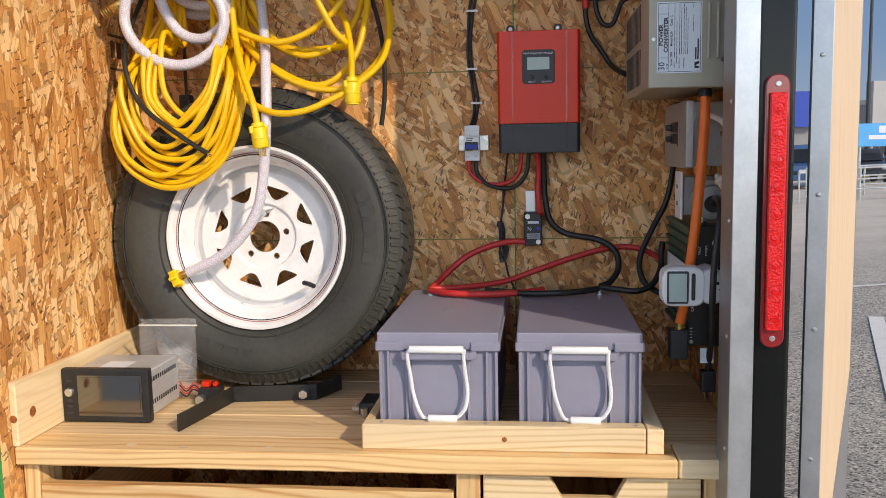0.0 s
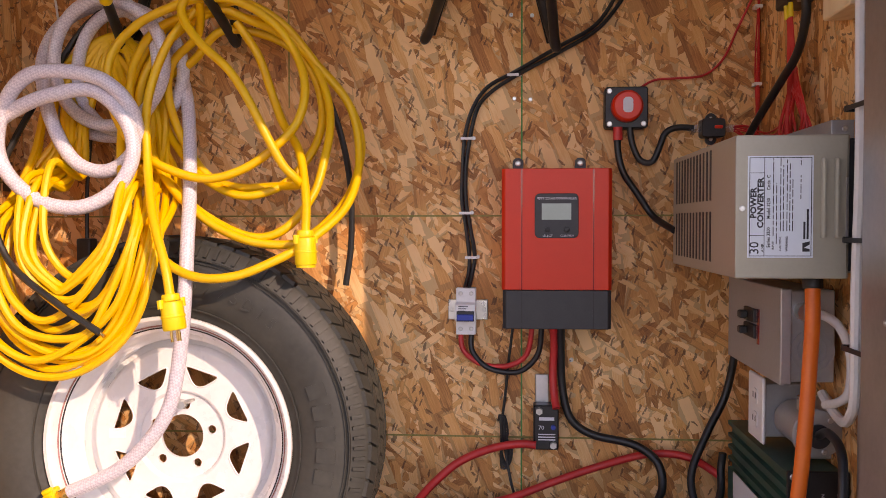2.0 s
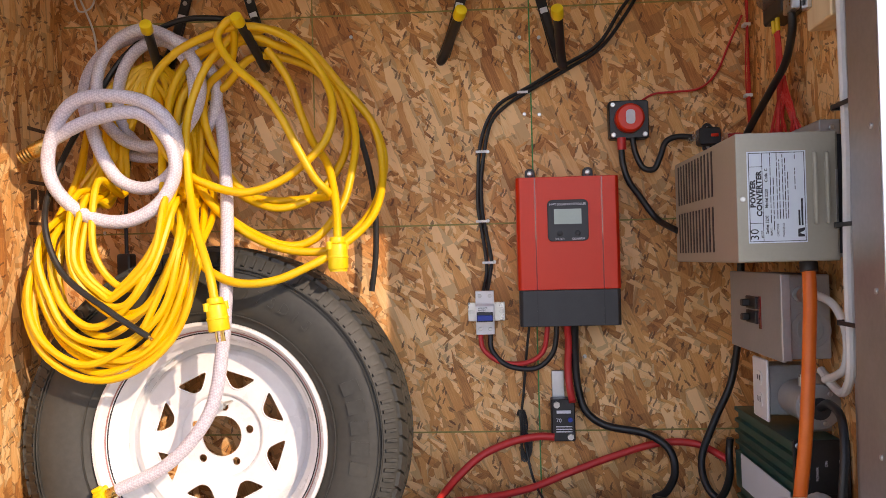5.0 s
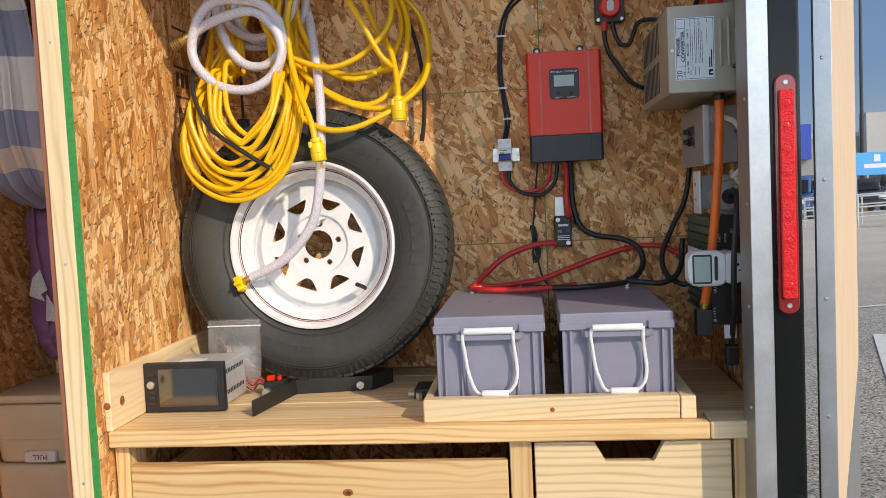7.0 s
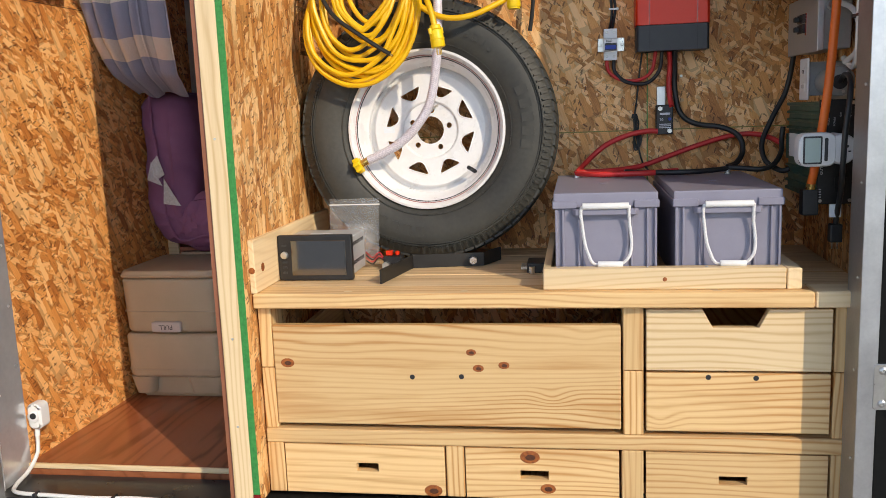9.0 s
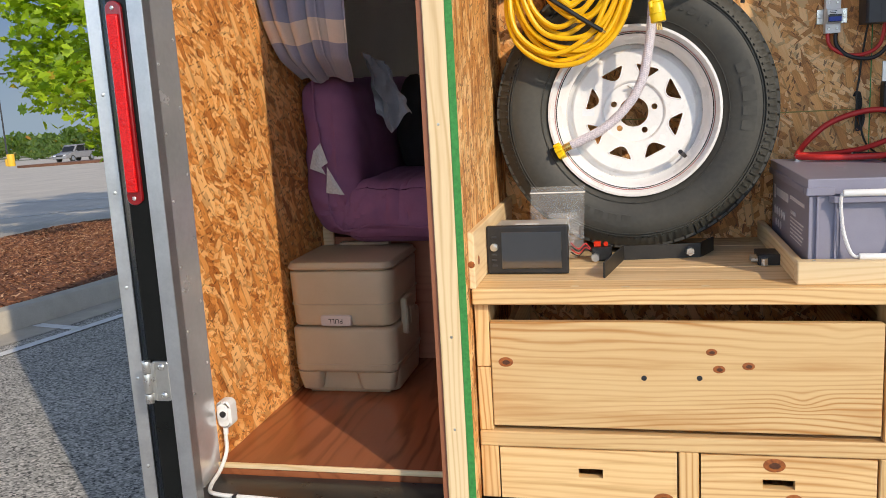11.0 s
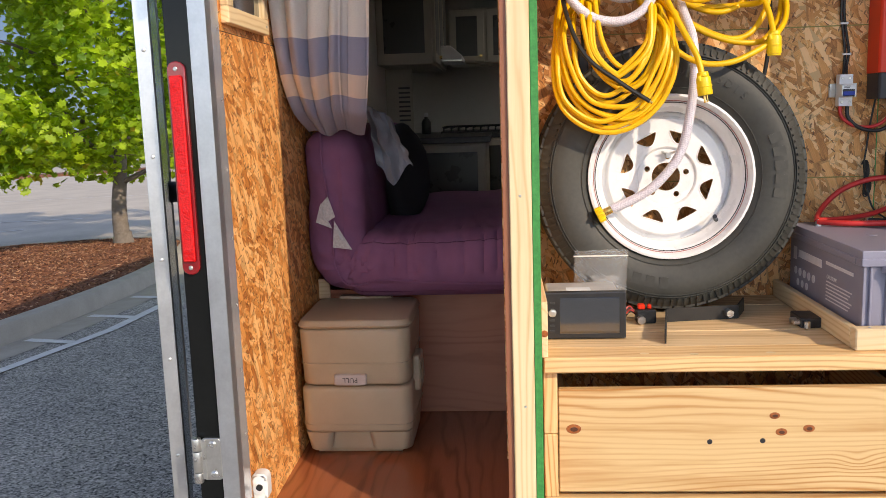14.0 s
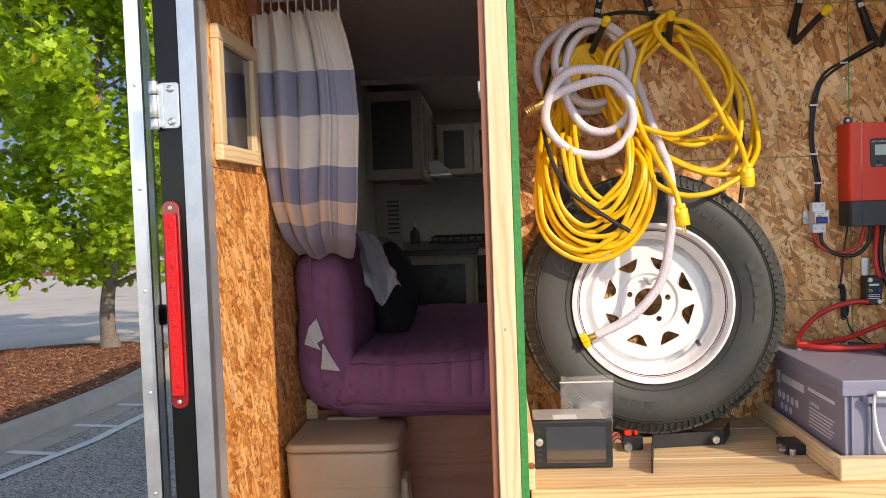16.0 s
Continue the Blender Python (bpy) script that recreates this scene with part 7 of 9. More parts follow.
part("socket_slot", cyl((0.340, 1.6462, 1.087), (0.340, 1.6455, 1.087), 0.0035, n=10), M["ink_and_gap"], wm)
orange = cable("orange_cord", "thick orange cord hanging from the converter", [(0.324, 1.712, 1.456), (0.323, 1.706, 1.40), (0.320, 1.706, 1.34), (0.314, 1.700, 1.27), (0.306, 1.696, 1.19), (0.296, 1.700, 1.10), (0.287, 1.706, 1.03), (0.282, 1.712, 0.998)], 0.0098, "orange")
part("cord_nut", cyl((0.324, 1.711, 1.4555), (0.3235, 1.708, 1.440), 0.013, n=12, bevel=0.002), M["black_plastic"], orange, "black cord grip", True)
part("crimp", cyl((0.282, 1.712, 0.999), (0.281, 1.714, 0.985), 0.0105, n=14), M["brass"], orange)
part("plug", box(0.262, 0.298, 1.700, 1.735, 0.925, 0.985, 0.004, 2), M["black_plastic"], orange, "black plug")
bc = cable("appliance_cord", "black cord hanging to a plug", [(0.352, 1.760, 1.232), (0.350, 1.72, 1.245), (0.346, 1.665, 1.235), (0.338, 1.636, 1.19), (0.330, 1.630, 1.12), (0.328, 1.632, 1.05), (0.333, 1.66, 0.98), (0.335, 1.685, 0.94), (0.336, 1.70, 0.905)], 0.0062, "black_cable")
part("cord_tag", box(0.318, 0.344, 1.687, 1.692, 0.922, 0.952, 0.001), M["label"], bc, "folded white cord tag")
part("plug", box(0.322, 0.350, 1.69, 1.715, 0.862, 0.905, 0.004, 2), M["black_plastic"], bc, "black plug")
for q in (0.330, 0.342):
    part("prong", box(q - 0.001, q + 0.001, 1.70, 1.706, 0.846, 0.8615), M["steel"], bc)
cond = thing("white_riser_cable", (0.353, 1.64, 1.3), "white cable strapped up the aluminium jamb", "cable")
part("sheath", tube(spline([(0.366, 1.79, 1.285), (0.366, 1.72, 1.262), (0.360, 1.672, 1.28), (0.353, 1.642, 1.32), (0.3525, 1.640, 1.45), (0.3525, 1.632, 1.60), (0.3525, 1.636, 1.75), (0.3525, 1.640, 1.95), (0.3525, 1.640, 2.12)], 6), 0.0068, 9), M["white_cable"], cond, smooth=True)
for z in (1.369, 1.506, 1.671, 1.828):
    part("tie", box(0.3435, 0.3455, 1.592, 1.656, z - 0.003, z + 0.003), M["black_plastic"], cond, "black cable tie")
    part("tie_head", box(0.3435, 0.3595, 1.6565, 1.664, z - 0.004, z + 0.004, 0.001), M["black_plastic"], cond, "black cable tie")

f70 = thing("fuse_breaker", (-0.008, 2.14, 1.105), "black thermal breaker hung from a metal tab", "circuit breaker")
part("tab", box(-0.028, -0.003, YB - 0.006, YB - 0.001, 1.185, 1.242, 0.001), M["alu"], f70)
part("body", prism(rounded(-0.032, 0.014, 1.107, 1.190, 0.004), "y", 2.128, YB - 0.007, 0.002), M["black_plastic"], f70)
words("print_word", "70", 0.011, facing(-0.018, 2.1278, 1.148), M["white_ink"], f70, 0.0003)
part("print_bar", box(-0.022, 0.006, 2.1274, 2.1284, 1.162, 1.168), M["white_ink"], f70)
for k in range(3):
    part("print_bar", box(-0.024, 0.008, 2.1274, 2.1284, 1.135 - 0.005 * k, 1.137 - 0.005 * k), M["white_ink"], f70)
part("reset", cyl((0.004, 2.128, 1.150), (0.004, 2.122, 1.150), 0.0045, n=14), M["plain_blue"], f70, "blue reset button", True)
for q in ((-0.022, 1.180), (0.004, 1.117)):
    part("stud_nut", cyl((q[0], 2.128, q[1]), (q[0], 2.118, q[1]), 0.0065, n=6), M["steel"], f70)
cable("red_feed", "red cable dropping from the controller", [(0.003, 2.125, 1.338), (0.006, 2.14, 1.30), (0.004, 2.145, 1.25), (0.006, 2.14, 1.21), (0.010, 2.125, 1.185)], 0.0075, "red_cable")
cable("black_feed", "thick black cable from controller to battery", [(0.018, 2.125, 1.338), (0.019, 2.145, 1.28), (0.022, 2.15, 1.22), (0.036, 2.145, 1.165), (0.075, 2.14, 1.135), (0.150, 2.125, 1.121), (0.190, 2.105, 1.095), (0.196, 2.085, 1.055), (0.175, 2.06, 1.026), (0.150, 2.045, 1.018)], 0.0075, "black_cable")
cable("breaker_red", "red wire looping from breaker to controller", [(-0.168, 2.145, 1.321), (-0.163, 2.14, 1.290), (-0.130, 2.135, 1.265), (-0.08, 2.135, 1.262), (-0.045, 2.13, 1.285), (-0.035, 2.125, 1.338)], 0.0050, "red_cable")
cable("breaker_black", "black wire looping from breaker to controller", [(-0.148, 2.145, 1.321), (-0.146, 2.14, 1.288), (-0.115, 2.13, 1.258), (-0.06, 2.13, 1.252), (-0.025, 2.125, 1.285), (-0.018, 2.12, 1.338)], 0.0052, "black_cable")
clip(0.014, 1.268, bpy.data.objects["black_feed"], 0.026)
sens = cable("sensor_wire", "thin black sensor wire with a knotted bundle", [(-0.070, 2.150, 1.338), (-0.078, 2.158, 1.27), (-0.085, 2.160, 1.20), (-0.090, 2.158, 1.15), (-0.083, 2.150, 1.09), (-0.07, 2.13, 1.03), (-0.05, 2.06, 1.003)], 0.0026, "black_cable")
for k in range(4):
    part("wire_coil", tube(spline([(-0.098, 2.154, 1.155), (-0.086 - 0.003 * k, 2.148, 1.165), (-0.080 - 0.004 * k, 2.148, 1.13), (-0.092, 2.150, 1.10 - 0.01 * k), (-0.080, 2.150, 1.07), (-0.072 - 0.004 * k, 2.150, 1.10), (-0.088, 2.150, 1.13)], 5), 0.0022, 6), M["black_cable"], sens, smooth=True)
cable("red_bridge", "thick red cable from breaker to battery post", [(-0.028, 2.122, 1.117), (-0.06, 2.125, 1.118), (-0.112, 2.125, 1.108), (-0.17, 2.115, 1.085), (-0.215, 2.10, 1.05), (-0.245, 2.07, 1.022), (-0.257, 2.035, 1.012)], 0.0075, "red_cable")
cable("red_link", "thick red cable linking the battery posts", [(-0.257, 2.032, 1.010), (-0.20, 1.985, 1.011), (-0.12, 1.972, 1.011), (-0.06, 1.985, 1.011), (-0.02, 2.010, 1.011), (0.016, 2.030, 1.012)], 0.0078, "red_cable")
cable("red_inverter_feed", "long red cable to the inverter", [(-0.257, 2.036, 1.014), (-0.17, 2.07, 1.013), (-0.08, 2.11, 1.020), (0.0, 2.13, 1.045), (0.09, 2.14, 1.075), (0.18, 2.145, 1.098), (0.25, 2.13, 1.098), (0.30, 2.09, 1.075)], 0.0072, "red_cable")
cable("black_link", "thick black cable linking the battery posts", [(-0.123, 2.032, 1.012), (-0.09, 2.015, 1.011), (-0.03, 1.985, 1.011), (0.04, 1.985, 1.011), (0.10, 2.005, 1.012), (0.148, 2.032, 1.014)], 0.0072, "black_cable")
cable("black_inverter_feed", "thick black cable looping to the inverter", [(0.148, 2.035, 1.018), (0.19, 2.02, 1.014), (0.235, 2.01, 1.012), (0.27, 2.03, 1.025), (0.292, 2.06, 1.055), (0.297, 2.08, 1.09), (0.30, 2.08, 1.12)], 0.0070, "black_cable")
cable("black_drop", "black cable dropping down the corner", [(0.335, 2.10, 1.45), (0.33, 2.11, 1.32), (0.315, 2.12, 1.22), (0.280, 2.11, 1.15), (0.248, 2.09, 1.08), (0.252, 2.06, 1.03), (0.285, 2.03, 1.005), (0.305, 2.02, 1.01)], 0.0070, "black_cable")

# ---- gear bay: loose things on the bench ----
ST = SH1 + 0.0005
car = thing("car_stereo", (-0.92, 1.78, ST), "double-height car stereo with a touch screen", "car stereo")
part("chassis", box(-1.008, -0.832, 1.712, 1.865, ST + 0.006, ST + 0.106, 0.002), M["galvanised"], car, "perforated metal chassis")
fr = part("front_panel", box(-1.018, -0.822, 1.692, 1.7115, ST, ST + 0.117, 0.004, 2), M["black_plastic"], car, "glossy black front frame")
part("screen", box(-0.982, -0.838, 1.6905, 1.6935, ST + 0.013, ST + 0.103, 0.0006), M["screen"], fr, "dark touch screen")
part("screen_mask", box(-0.978, -0.842, 1.6897, 1.6910, ST + 0.017, ST + 0.099), M["screen"], fr)
part("knob", lathe([(0.010, 0.0), (0.009, 0.006), (0.006, 0.007), (0.0001, 0.0065)], 20, facing(-1.000, 1.692, ST + 0.066)), M["steel"], fr, "chrome volume knob", True)
for z in (0.018, 0.032, 0.045, 0.088):
    part("button", box(-1.006, -0.994, 1.6895, 1.6925, ST + z, ST + z + 0.005, 0.0008), M["charcoal"], fr)
part("top_label", box(-0.96, -0.90, 1.73, 1.80, ST + 0.1058, ST + 0.1066), M["label"], car, "white top label")
# shade of the chassis slots painted on as black strips
for k in range(24):
    part("vent_slot", box(-0.8325, -0.8313, 1.725 + 0.011 * (k % 12), 1.731 + 0.011 * (k % 12), ST + 0.030 + 0.05 * (k // 12), ST + 0.040 + 0.05 * (k // 12)), M["ink_and_gap"], car)
bag = thing("plastic_bag", (-0.86, 1.87, ST), "clear zip bag standing behind the stereo", "bag")
bm = bmesh.new()
NU, NV = 12, 12
gv = [[bm.verts.new((-0.935 + 0.138 * u / NU + 0.006 * v / NV, 1.885 - 0.012 * math.sin(math.pi * u / NU) * (1 - v / NV) + 0.014 * noise.noise(Vector((u * 0.5, v * 0.45, 3))) - 0.0 * v, ST + 0.002 + 0.186 * v / NV)) for u in range(NU + 1)] for v in range(NV + 1)]
for v in range(NV):
    for u in range(NU):
        bm.faces.new((gv[v][u], gv[v][u + 1], gv[v + 1][u + 1], gv[v + 1][u]))
part("film", bm, M["bag_film"], bag, smooth=True)
part("zip_strip", box(-0.932, -0.790, 1.8855, 1.8885, ST + 0.170, ST + 0.173), M["white_cable"], bag, "zip seal")
bm = bmesh.new()
for k in range(9):
    a = [Vector((-0.90 + 0.11 * rng.random(), 1.882 + 0.01 * rng.random(), ST + 0.015 + 0.11 * rng.random())) for _ in range(3)]
    bm.faces.new([bm.verts.new(v) for v in a])
part("crumpled_film", bm, M["bag_film"], bag)
ct = thing("cutoff_switch", (-0.745, 1.85, ST), "small black part with a red clip and wires", "switch")
part("body", box(-0.775, -0.725, 1.835, 1.875, ST, ST + 0.035, 0.003), M["black_plastic"], ct)
part("clip", box(-0.770, -0.752, 1.845, 1.865, ST + 0.035, ST + 0.048, 0.002), M["red"], ct, "red plastic clip")
part("clip", box(-0.745, -0.735, 1.850, 1.865, ST + 0.035, ST + 0.046, 0.002), M["red"], ct, "red plastic clip")
part("bolt", cyl((-0.765, 1.834, ST + 0.012), (-0.765, 1.818, ST + 0.012), 0.011, n=6), M["steel"], ct)
for k in range(4):
    part("wire", tube(spline([(-0.774, 1.85, ST + 0.02), (-0.79, 1.845 + 0.005 * k, ST + 0.03 + 0.004 * k), (-0.808, 1.85, ST + 0.012 + 0.006 * k), (-0.828, 1.86, ST + 0.02 + 0.008 * k)], 5), 0.0016, 6), M["red_cable" if k % 2 else "black_cable"], ct, smooth=True)
br = thing("steel_bracket", (-0.6, 1.80, ST), "bent black flat-bar bracket lying on the bench", "bracket")
plan = [(-0.738, 1.640), (-0.697, 1.850), (-0.508, 1.878), (-0.470, 1.965)]
for (ax_, ay_), (bx_, by_) in zip(plan, plan[1:]):
    d = Vector((bx_ - ax_, by_ - ay_, 0)).normalized()
    nn = Vector((-d.y, d.x, 0)) * 0.0022
    b = bmesh.new()
    zt0, zt1 = (0.036, 0.036)
    base = [Vector((ax_, ay_, 0)) + nn, Vector((bx_, by_, 0)) + nn, Vector((bx_, by_, 0)) - nn, Vector((ax_, ay_, 0)) - nn]
    v0 = [b.verts.new((p.x, p.y, ST)) for p in base]
    v1 = [b.verts.new((p.x, p.y, ST + zt1)) for p in base]
    b.faces.new(v0[::-1])
    b.faces.new(v1)
    for i in range(4):
        b.faces.new((v0[i], v0[(i + 1) % 4], v1[(i + 1) % 4], v1[i]))
    bmesh.ops.recalc_face_normals(b, faces=b.faces)
    part("flat_bar", b, M["black_metal"], br)
part("bolt", cyl((-0.535, 1.872, ST + 0.018), (-0.533, 1.852, ST + 0.018), 0.0105, n=6), M["steel"], br, "zinc bolt and nut")
bb = thing("relay", (-0.36, 1.76, ST), "small black relay with steel posts", "relay")
part("body", box(-0.385, -0.335, 1.765, 1.845, ST, ST + 0.026, 0.002), M["black_plastic"], bb)
for q in (1.775, 1.80):
    part("post", cyl((-0.385, q, ST + 0.013), (-0.400, q, ST + 0.013), 0.007, n=6), M["steel"], bb)
part("foot", cyl((-0.372, 1.758, ST + 0.001), (-0.372, 1.758, ST + 0.018), 0.008, n=6), M["steel"], bb)
for x, yv in ((-0.69, 1.552), (-0.52, 1.556), (-0.80, 1.56), (0.05, 1.55)):
    part("screw_pit", lathe([(0.009, 0.0), (0.008, 0.0004), (0.0001, 0.0005)], 14, facing(x, yv, SH1 + 0.0002, "+z") @ Matrix.Diagonal((1.2, 0.8, 1, 1))), M["fine_x"], bench)

# ---- living space behind the doorway ----
bedbox = thing("bed_platform", (-0.7, 3.4, Z_FLOOR), "red plywood platform under the futon", "bed platform")
part("front_panel", box(XL + 0.001, XR - 0.002, 2.600, 2.612, Z_FLOOR + 0.001, 0.714), M["lauan"], bedbox)
part("deck_panel", box(XL + 0.001, XR - 0.002, 2.600, 4.15, 0.7145, 0.727), M["lauan"], bedbox)
part("rear_panel", box(XL + 0.001, XR - 0.002, 4.138, 4.149, Z_FLOOR + 0.001, 0.714), M["lauan"], bedbox)
part("cleat", box(XL + 0.001, -1.735, 2.585, 2.599, 0.700, 0.770, 0.001), M["fine_x"], bedbox)


def pillow_grid(x0, x1, y0, y1, z0, z1, r, xs, ys, zs, dent):
    """A soft box with round edges of radius r; dent(p, n) moves each point along its normal."""
    b = bmesh.new()
    seen = {}
    lo, hi = Vector((x0 + r, y0 + r, z0 + r)), Vector((x1 - r, y1 - r, z1 - r))

    def vert(c):
        key = tuple(round(q, 5) for q in c)
        if key not in seen:
            q = Vector(tuple(min(max(c[k], lo[k]), hi[k]) for k in range(3)))
            n = (Vector(c) - q).normalized()
            p = q + n * r
            seen[key] = b.verts.new(p + n * dent(p, n))
        return seen[key]
    for axis, (us, vs) in enumerate(((ys, zs), (xs, zs), (xs, ys))):
        for w in ((x0, x1), (y0, y1), (z0, z1))[axis]:
            for u0, u1 in zip(us, us[1:]):
                for v0, v1 in zip(vs, vs[1:]):
                    quad = []
                    for u, v in ((u0, v0), (u1, v0), (u1, v1), (u0, v1)):
                        quad.append(vert(((w, u, v), (u, w, v), (u, v, w))[axis]))
                    b.faces.new(quad)
    bmesh.ops.recalc_face_normals(b, faces=b.faces)
    return b


def span(a, b_, fine, step, coarse=0.08):
    """Coordinates from a to b_: steps of step up to fine, coarser after."""
    out = [a]
    while out[-1] < b_ - 1e-6:
        out.append(min(b_, out[-1] + (step if out[-1] < fine else coarse)))
    if len(out) > 2 and out[-1] - out[-2] < step * 0.4:
        out.pop(-2)
    return out


def futon():
    t = thing("futon", (-1.2, 3.2, 0.728), "purple futon folded up against the side wall", "futon")
    knot = Vector((-1.612, 2.41, 0.815))          # the folds gather where seat and back meet

    def creases(p):
        d = p - knot
        far_ = math.hypot(d.x, d.z) + 0.6 * abs(d.y)
        a = math.atan2(d.z, d.x)
        w = noise.noise(Vector((p.x * 6, p.y * 4, p.z * 6)))
        return 0.017 * (0.75 - abs(math.sin(6.5 * a + 2.2 * w)) ** 0.6 * 1.5) * math.exp(-far_ / 0.12) * min(1, far_ / 0.03)

    def soft(p):
        return 0.012 * noise.noise(Vector((p.x * 5, p.y * 4, p.z * 5))) + 0.004 * noise.noise(Vector((p.x * 15, p.y * 10, p.z * 15)))

    def back_dent(p, n):
        w = soft(p) + creases(p)
        if n.y < -0.3:                              # a few long slack folds across the front face
            w += 0.009 * noise.noise(Vector((p.x * 7, 1.0, p.z * 22 + p.x * 14)))
        if n.x > 0.3:
            w += 0.014 * math.sin(math.pi * (p.z - 0.8) / 0.5) + 0.006 * noise.noise(Vector((p.y * 9, 4.0, p.z * 16 + p.y * 9)))
        return w if n.x > -0.5 else min(w, 0.0)

    def seat_dent(p, n):
        w = soft(p) + creases(p)
        slack = max(0.0, 1 - (p.y - 2.40) / 0.5)
        if n.z > -0.2:                              # tucks that run back from the front seam
            f = abs(noise.noise(Vector((p.x * 17 + 0.9 * (p.y - 2.4), (p.y - p.z) * 1.6, 2.0))))
            w += (0.005 - 0.045 * max(0, 0.20 - f)) * slack
            w += 0.020 * math.exp(-((p.y - 2.85) / 0.3) ** 2) * min(1, max(0, (p.x + 1.5) / 0.3)) * max(0, n.z)
        return w if n.z > -0.5 else 0.0
    ys = span(2.405, 4.08, 2.75, 0.016)
    back = pillow_grid(XL + 0.004, -1.588, 2.405, 4.08, 0.752, 1.300, 0.078, span(XL + 0.004, -1.588, 0, 0.012), ys, span(0.752, 1.300, 9, 0.014), back_dent)
    for v in back.verts:                            # the back leans and tapers into the fold at its foot
        f = max(0.0, (0.93 - v.co.z) / 0.18)
        if f > 0:
            v.co.x = v.co.x + 0.055 * f * f
        v.co.x = max(v.co.x, XL + 0.003)
        v.co.z = max(v.co.z, 0.732)
    part("mattress_back", back, M["purple"], t, smooth=True)
    seat = pillow_grid(-1.665, 0.36, 2.400, 4.10, 0.7285, 0.945, 0.092, span(-1.665, 0.36, -1.05, 0.011), ys, span(0.7285, 0.945, 9, 0.012), seat_dent)
    for v in seat.verts:
        v.co.z = max(v.co.z, 0.7285)
    part("mattress_seat", seat, M["purple"], t, smooth=True)
    line = [(-1.700, 2.402, 1.285), (-1.699, 2.398, 1.18), (-1.686, 2.396, 1.08), (-1.677, 2.397, 0.94), (-1.672, 2.400, 0.85), (-1.640, 2.398, 0.790), (-1.59, 2.394, 0.785), (-1.53, 2.394, 0.800), (-1.435, 2.395, 0.795), (-1.32, 2.395, 0.787), (-1.13, 2.396, 0.780), (-0.9, 2.397, 0.78)]
    part("piping", tube(spline(line, 8), 0.0042, 6), M["purple"], t, "seam piping", True)
    for tri in (((-1.683, 1.082), (-1.662, 1.015), (-1.702, 0.990), (-1.706, 1.058)), ((-1.708, 1.060), (-1.690, 1.012), (-1.673, 0.976), (-1.727, 0.998)), ((-1.666, 1.002), (-1.640, 0.955), (-1.611, 0.905), (-1.675, 0.914))):
        q = bmesh.new()
        cx_, cz_ = sum(p[0] for p in tri) / 4, sum(p[1] for p in tri) / 4
        vs = [q.verts.new((x, 2.386 + 0.05 * abs(x - cx_), z)) for x, z in tri]
        mid = q.verts.new((cx_, 2.380, cz_))
        for k in range(4):
            q.faces.new((vs[k], vs[(k + 1) % 4], mid))
        r_ = bmesh.ops.extrude_face_region(q, geom=list(q.faces))
        bmesh.ops.translate(q, verts=[v for v in r_["geom"] if isinstance(v, bmesh.types.BMVert)], vec=(0, -0.001, 0))
        bmesh.ops.recalc_face_normals(q, faces=q.faces)
        part("care_tag", q, M["tag"], t, "crumpled white care tag")
    return t


M["tag"] = surface("printed_care_tag", (0.42, 0.42, 0.42), (0.72, 0.72, 0.72), 160, 0.8, 0.0, 0.1, 400)
futon()


def cloth(name, label, cat, mat, fx, nu, nv, thick=0.004):
    """A hanging cloth; fx(u, v) gives its place, u across and v up."""
    b = bmesh.new()
    uv = b.loops.layers.uv.new("UVMap")
    g_ = [[b.verts.new(fx(u / nu, v / nv)) for u in range(nu + 1)] for v in range(nv + 1)]
    for v in range(nv):
        for u in range(nu):
            f = b.faces.new((g_[v][u], g_[v][u + 1], g_[v + 1][u + 1], g_[v + 1][u]))
            for lp, (uu, vv) in zip(f.loops, ((u, v), (u + 1, v), (u + 1, v + 1), (u, v + 1))):
                lp[uv].uv = (uu / nu, vv / nv)
    t = thing(name, g_[0][nu // 2].co.copy(), label, cat)
    part("cloth", b, mat, t, smooth=True)
    return t


HEM = ((1.285, -1.736, -1.556, 2.335), (1.33, -1.748, -1.530, 2.285), (1.393, -1.760, -1.515, 2.240), (1.455, -1.766, -1.503, 2.200), (1.56, -1.768, -1.490, 2.160), (1.71, -1.768, -1.476, 2.120), (1.84, -1.768, -1.480, 2.100), (1.93, -1.769, -1.497, 2.090), (2.006, -1.769, -1.516, 2.080))


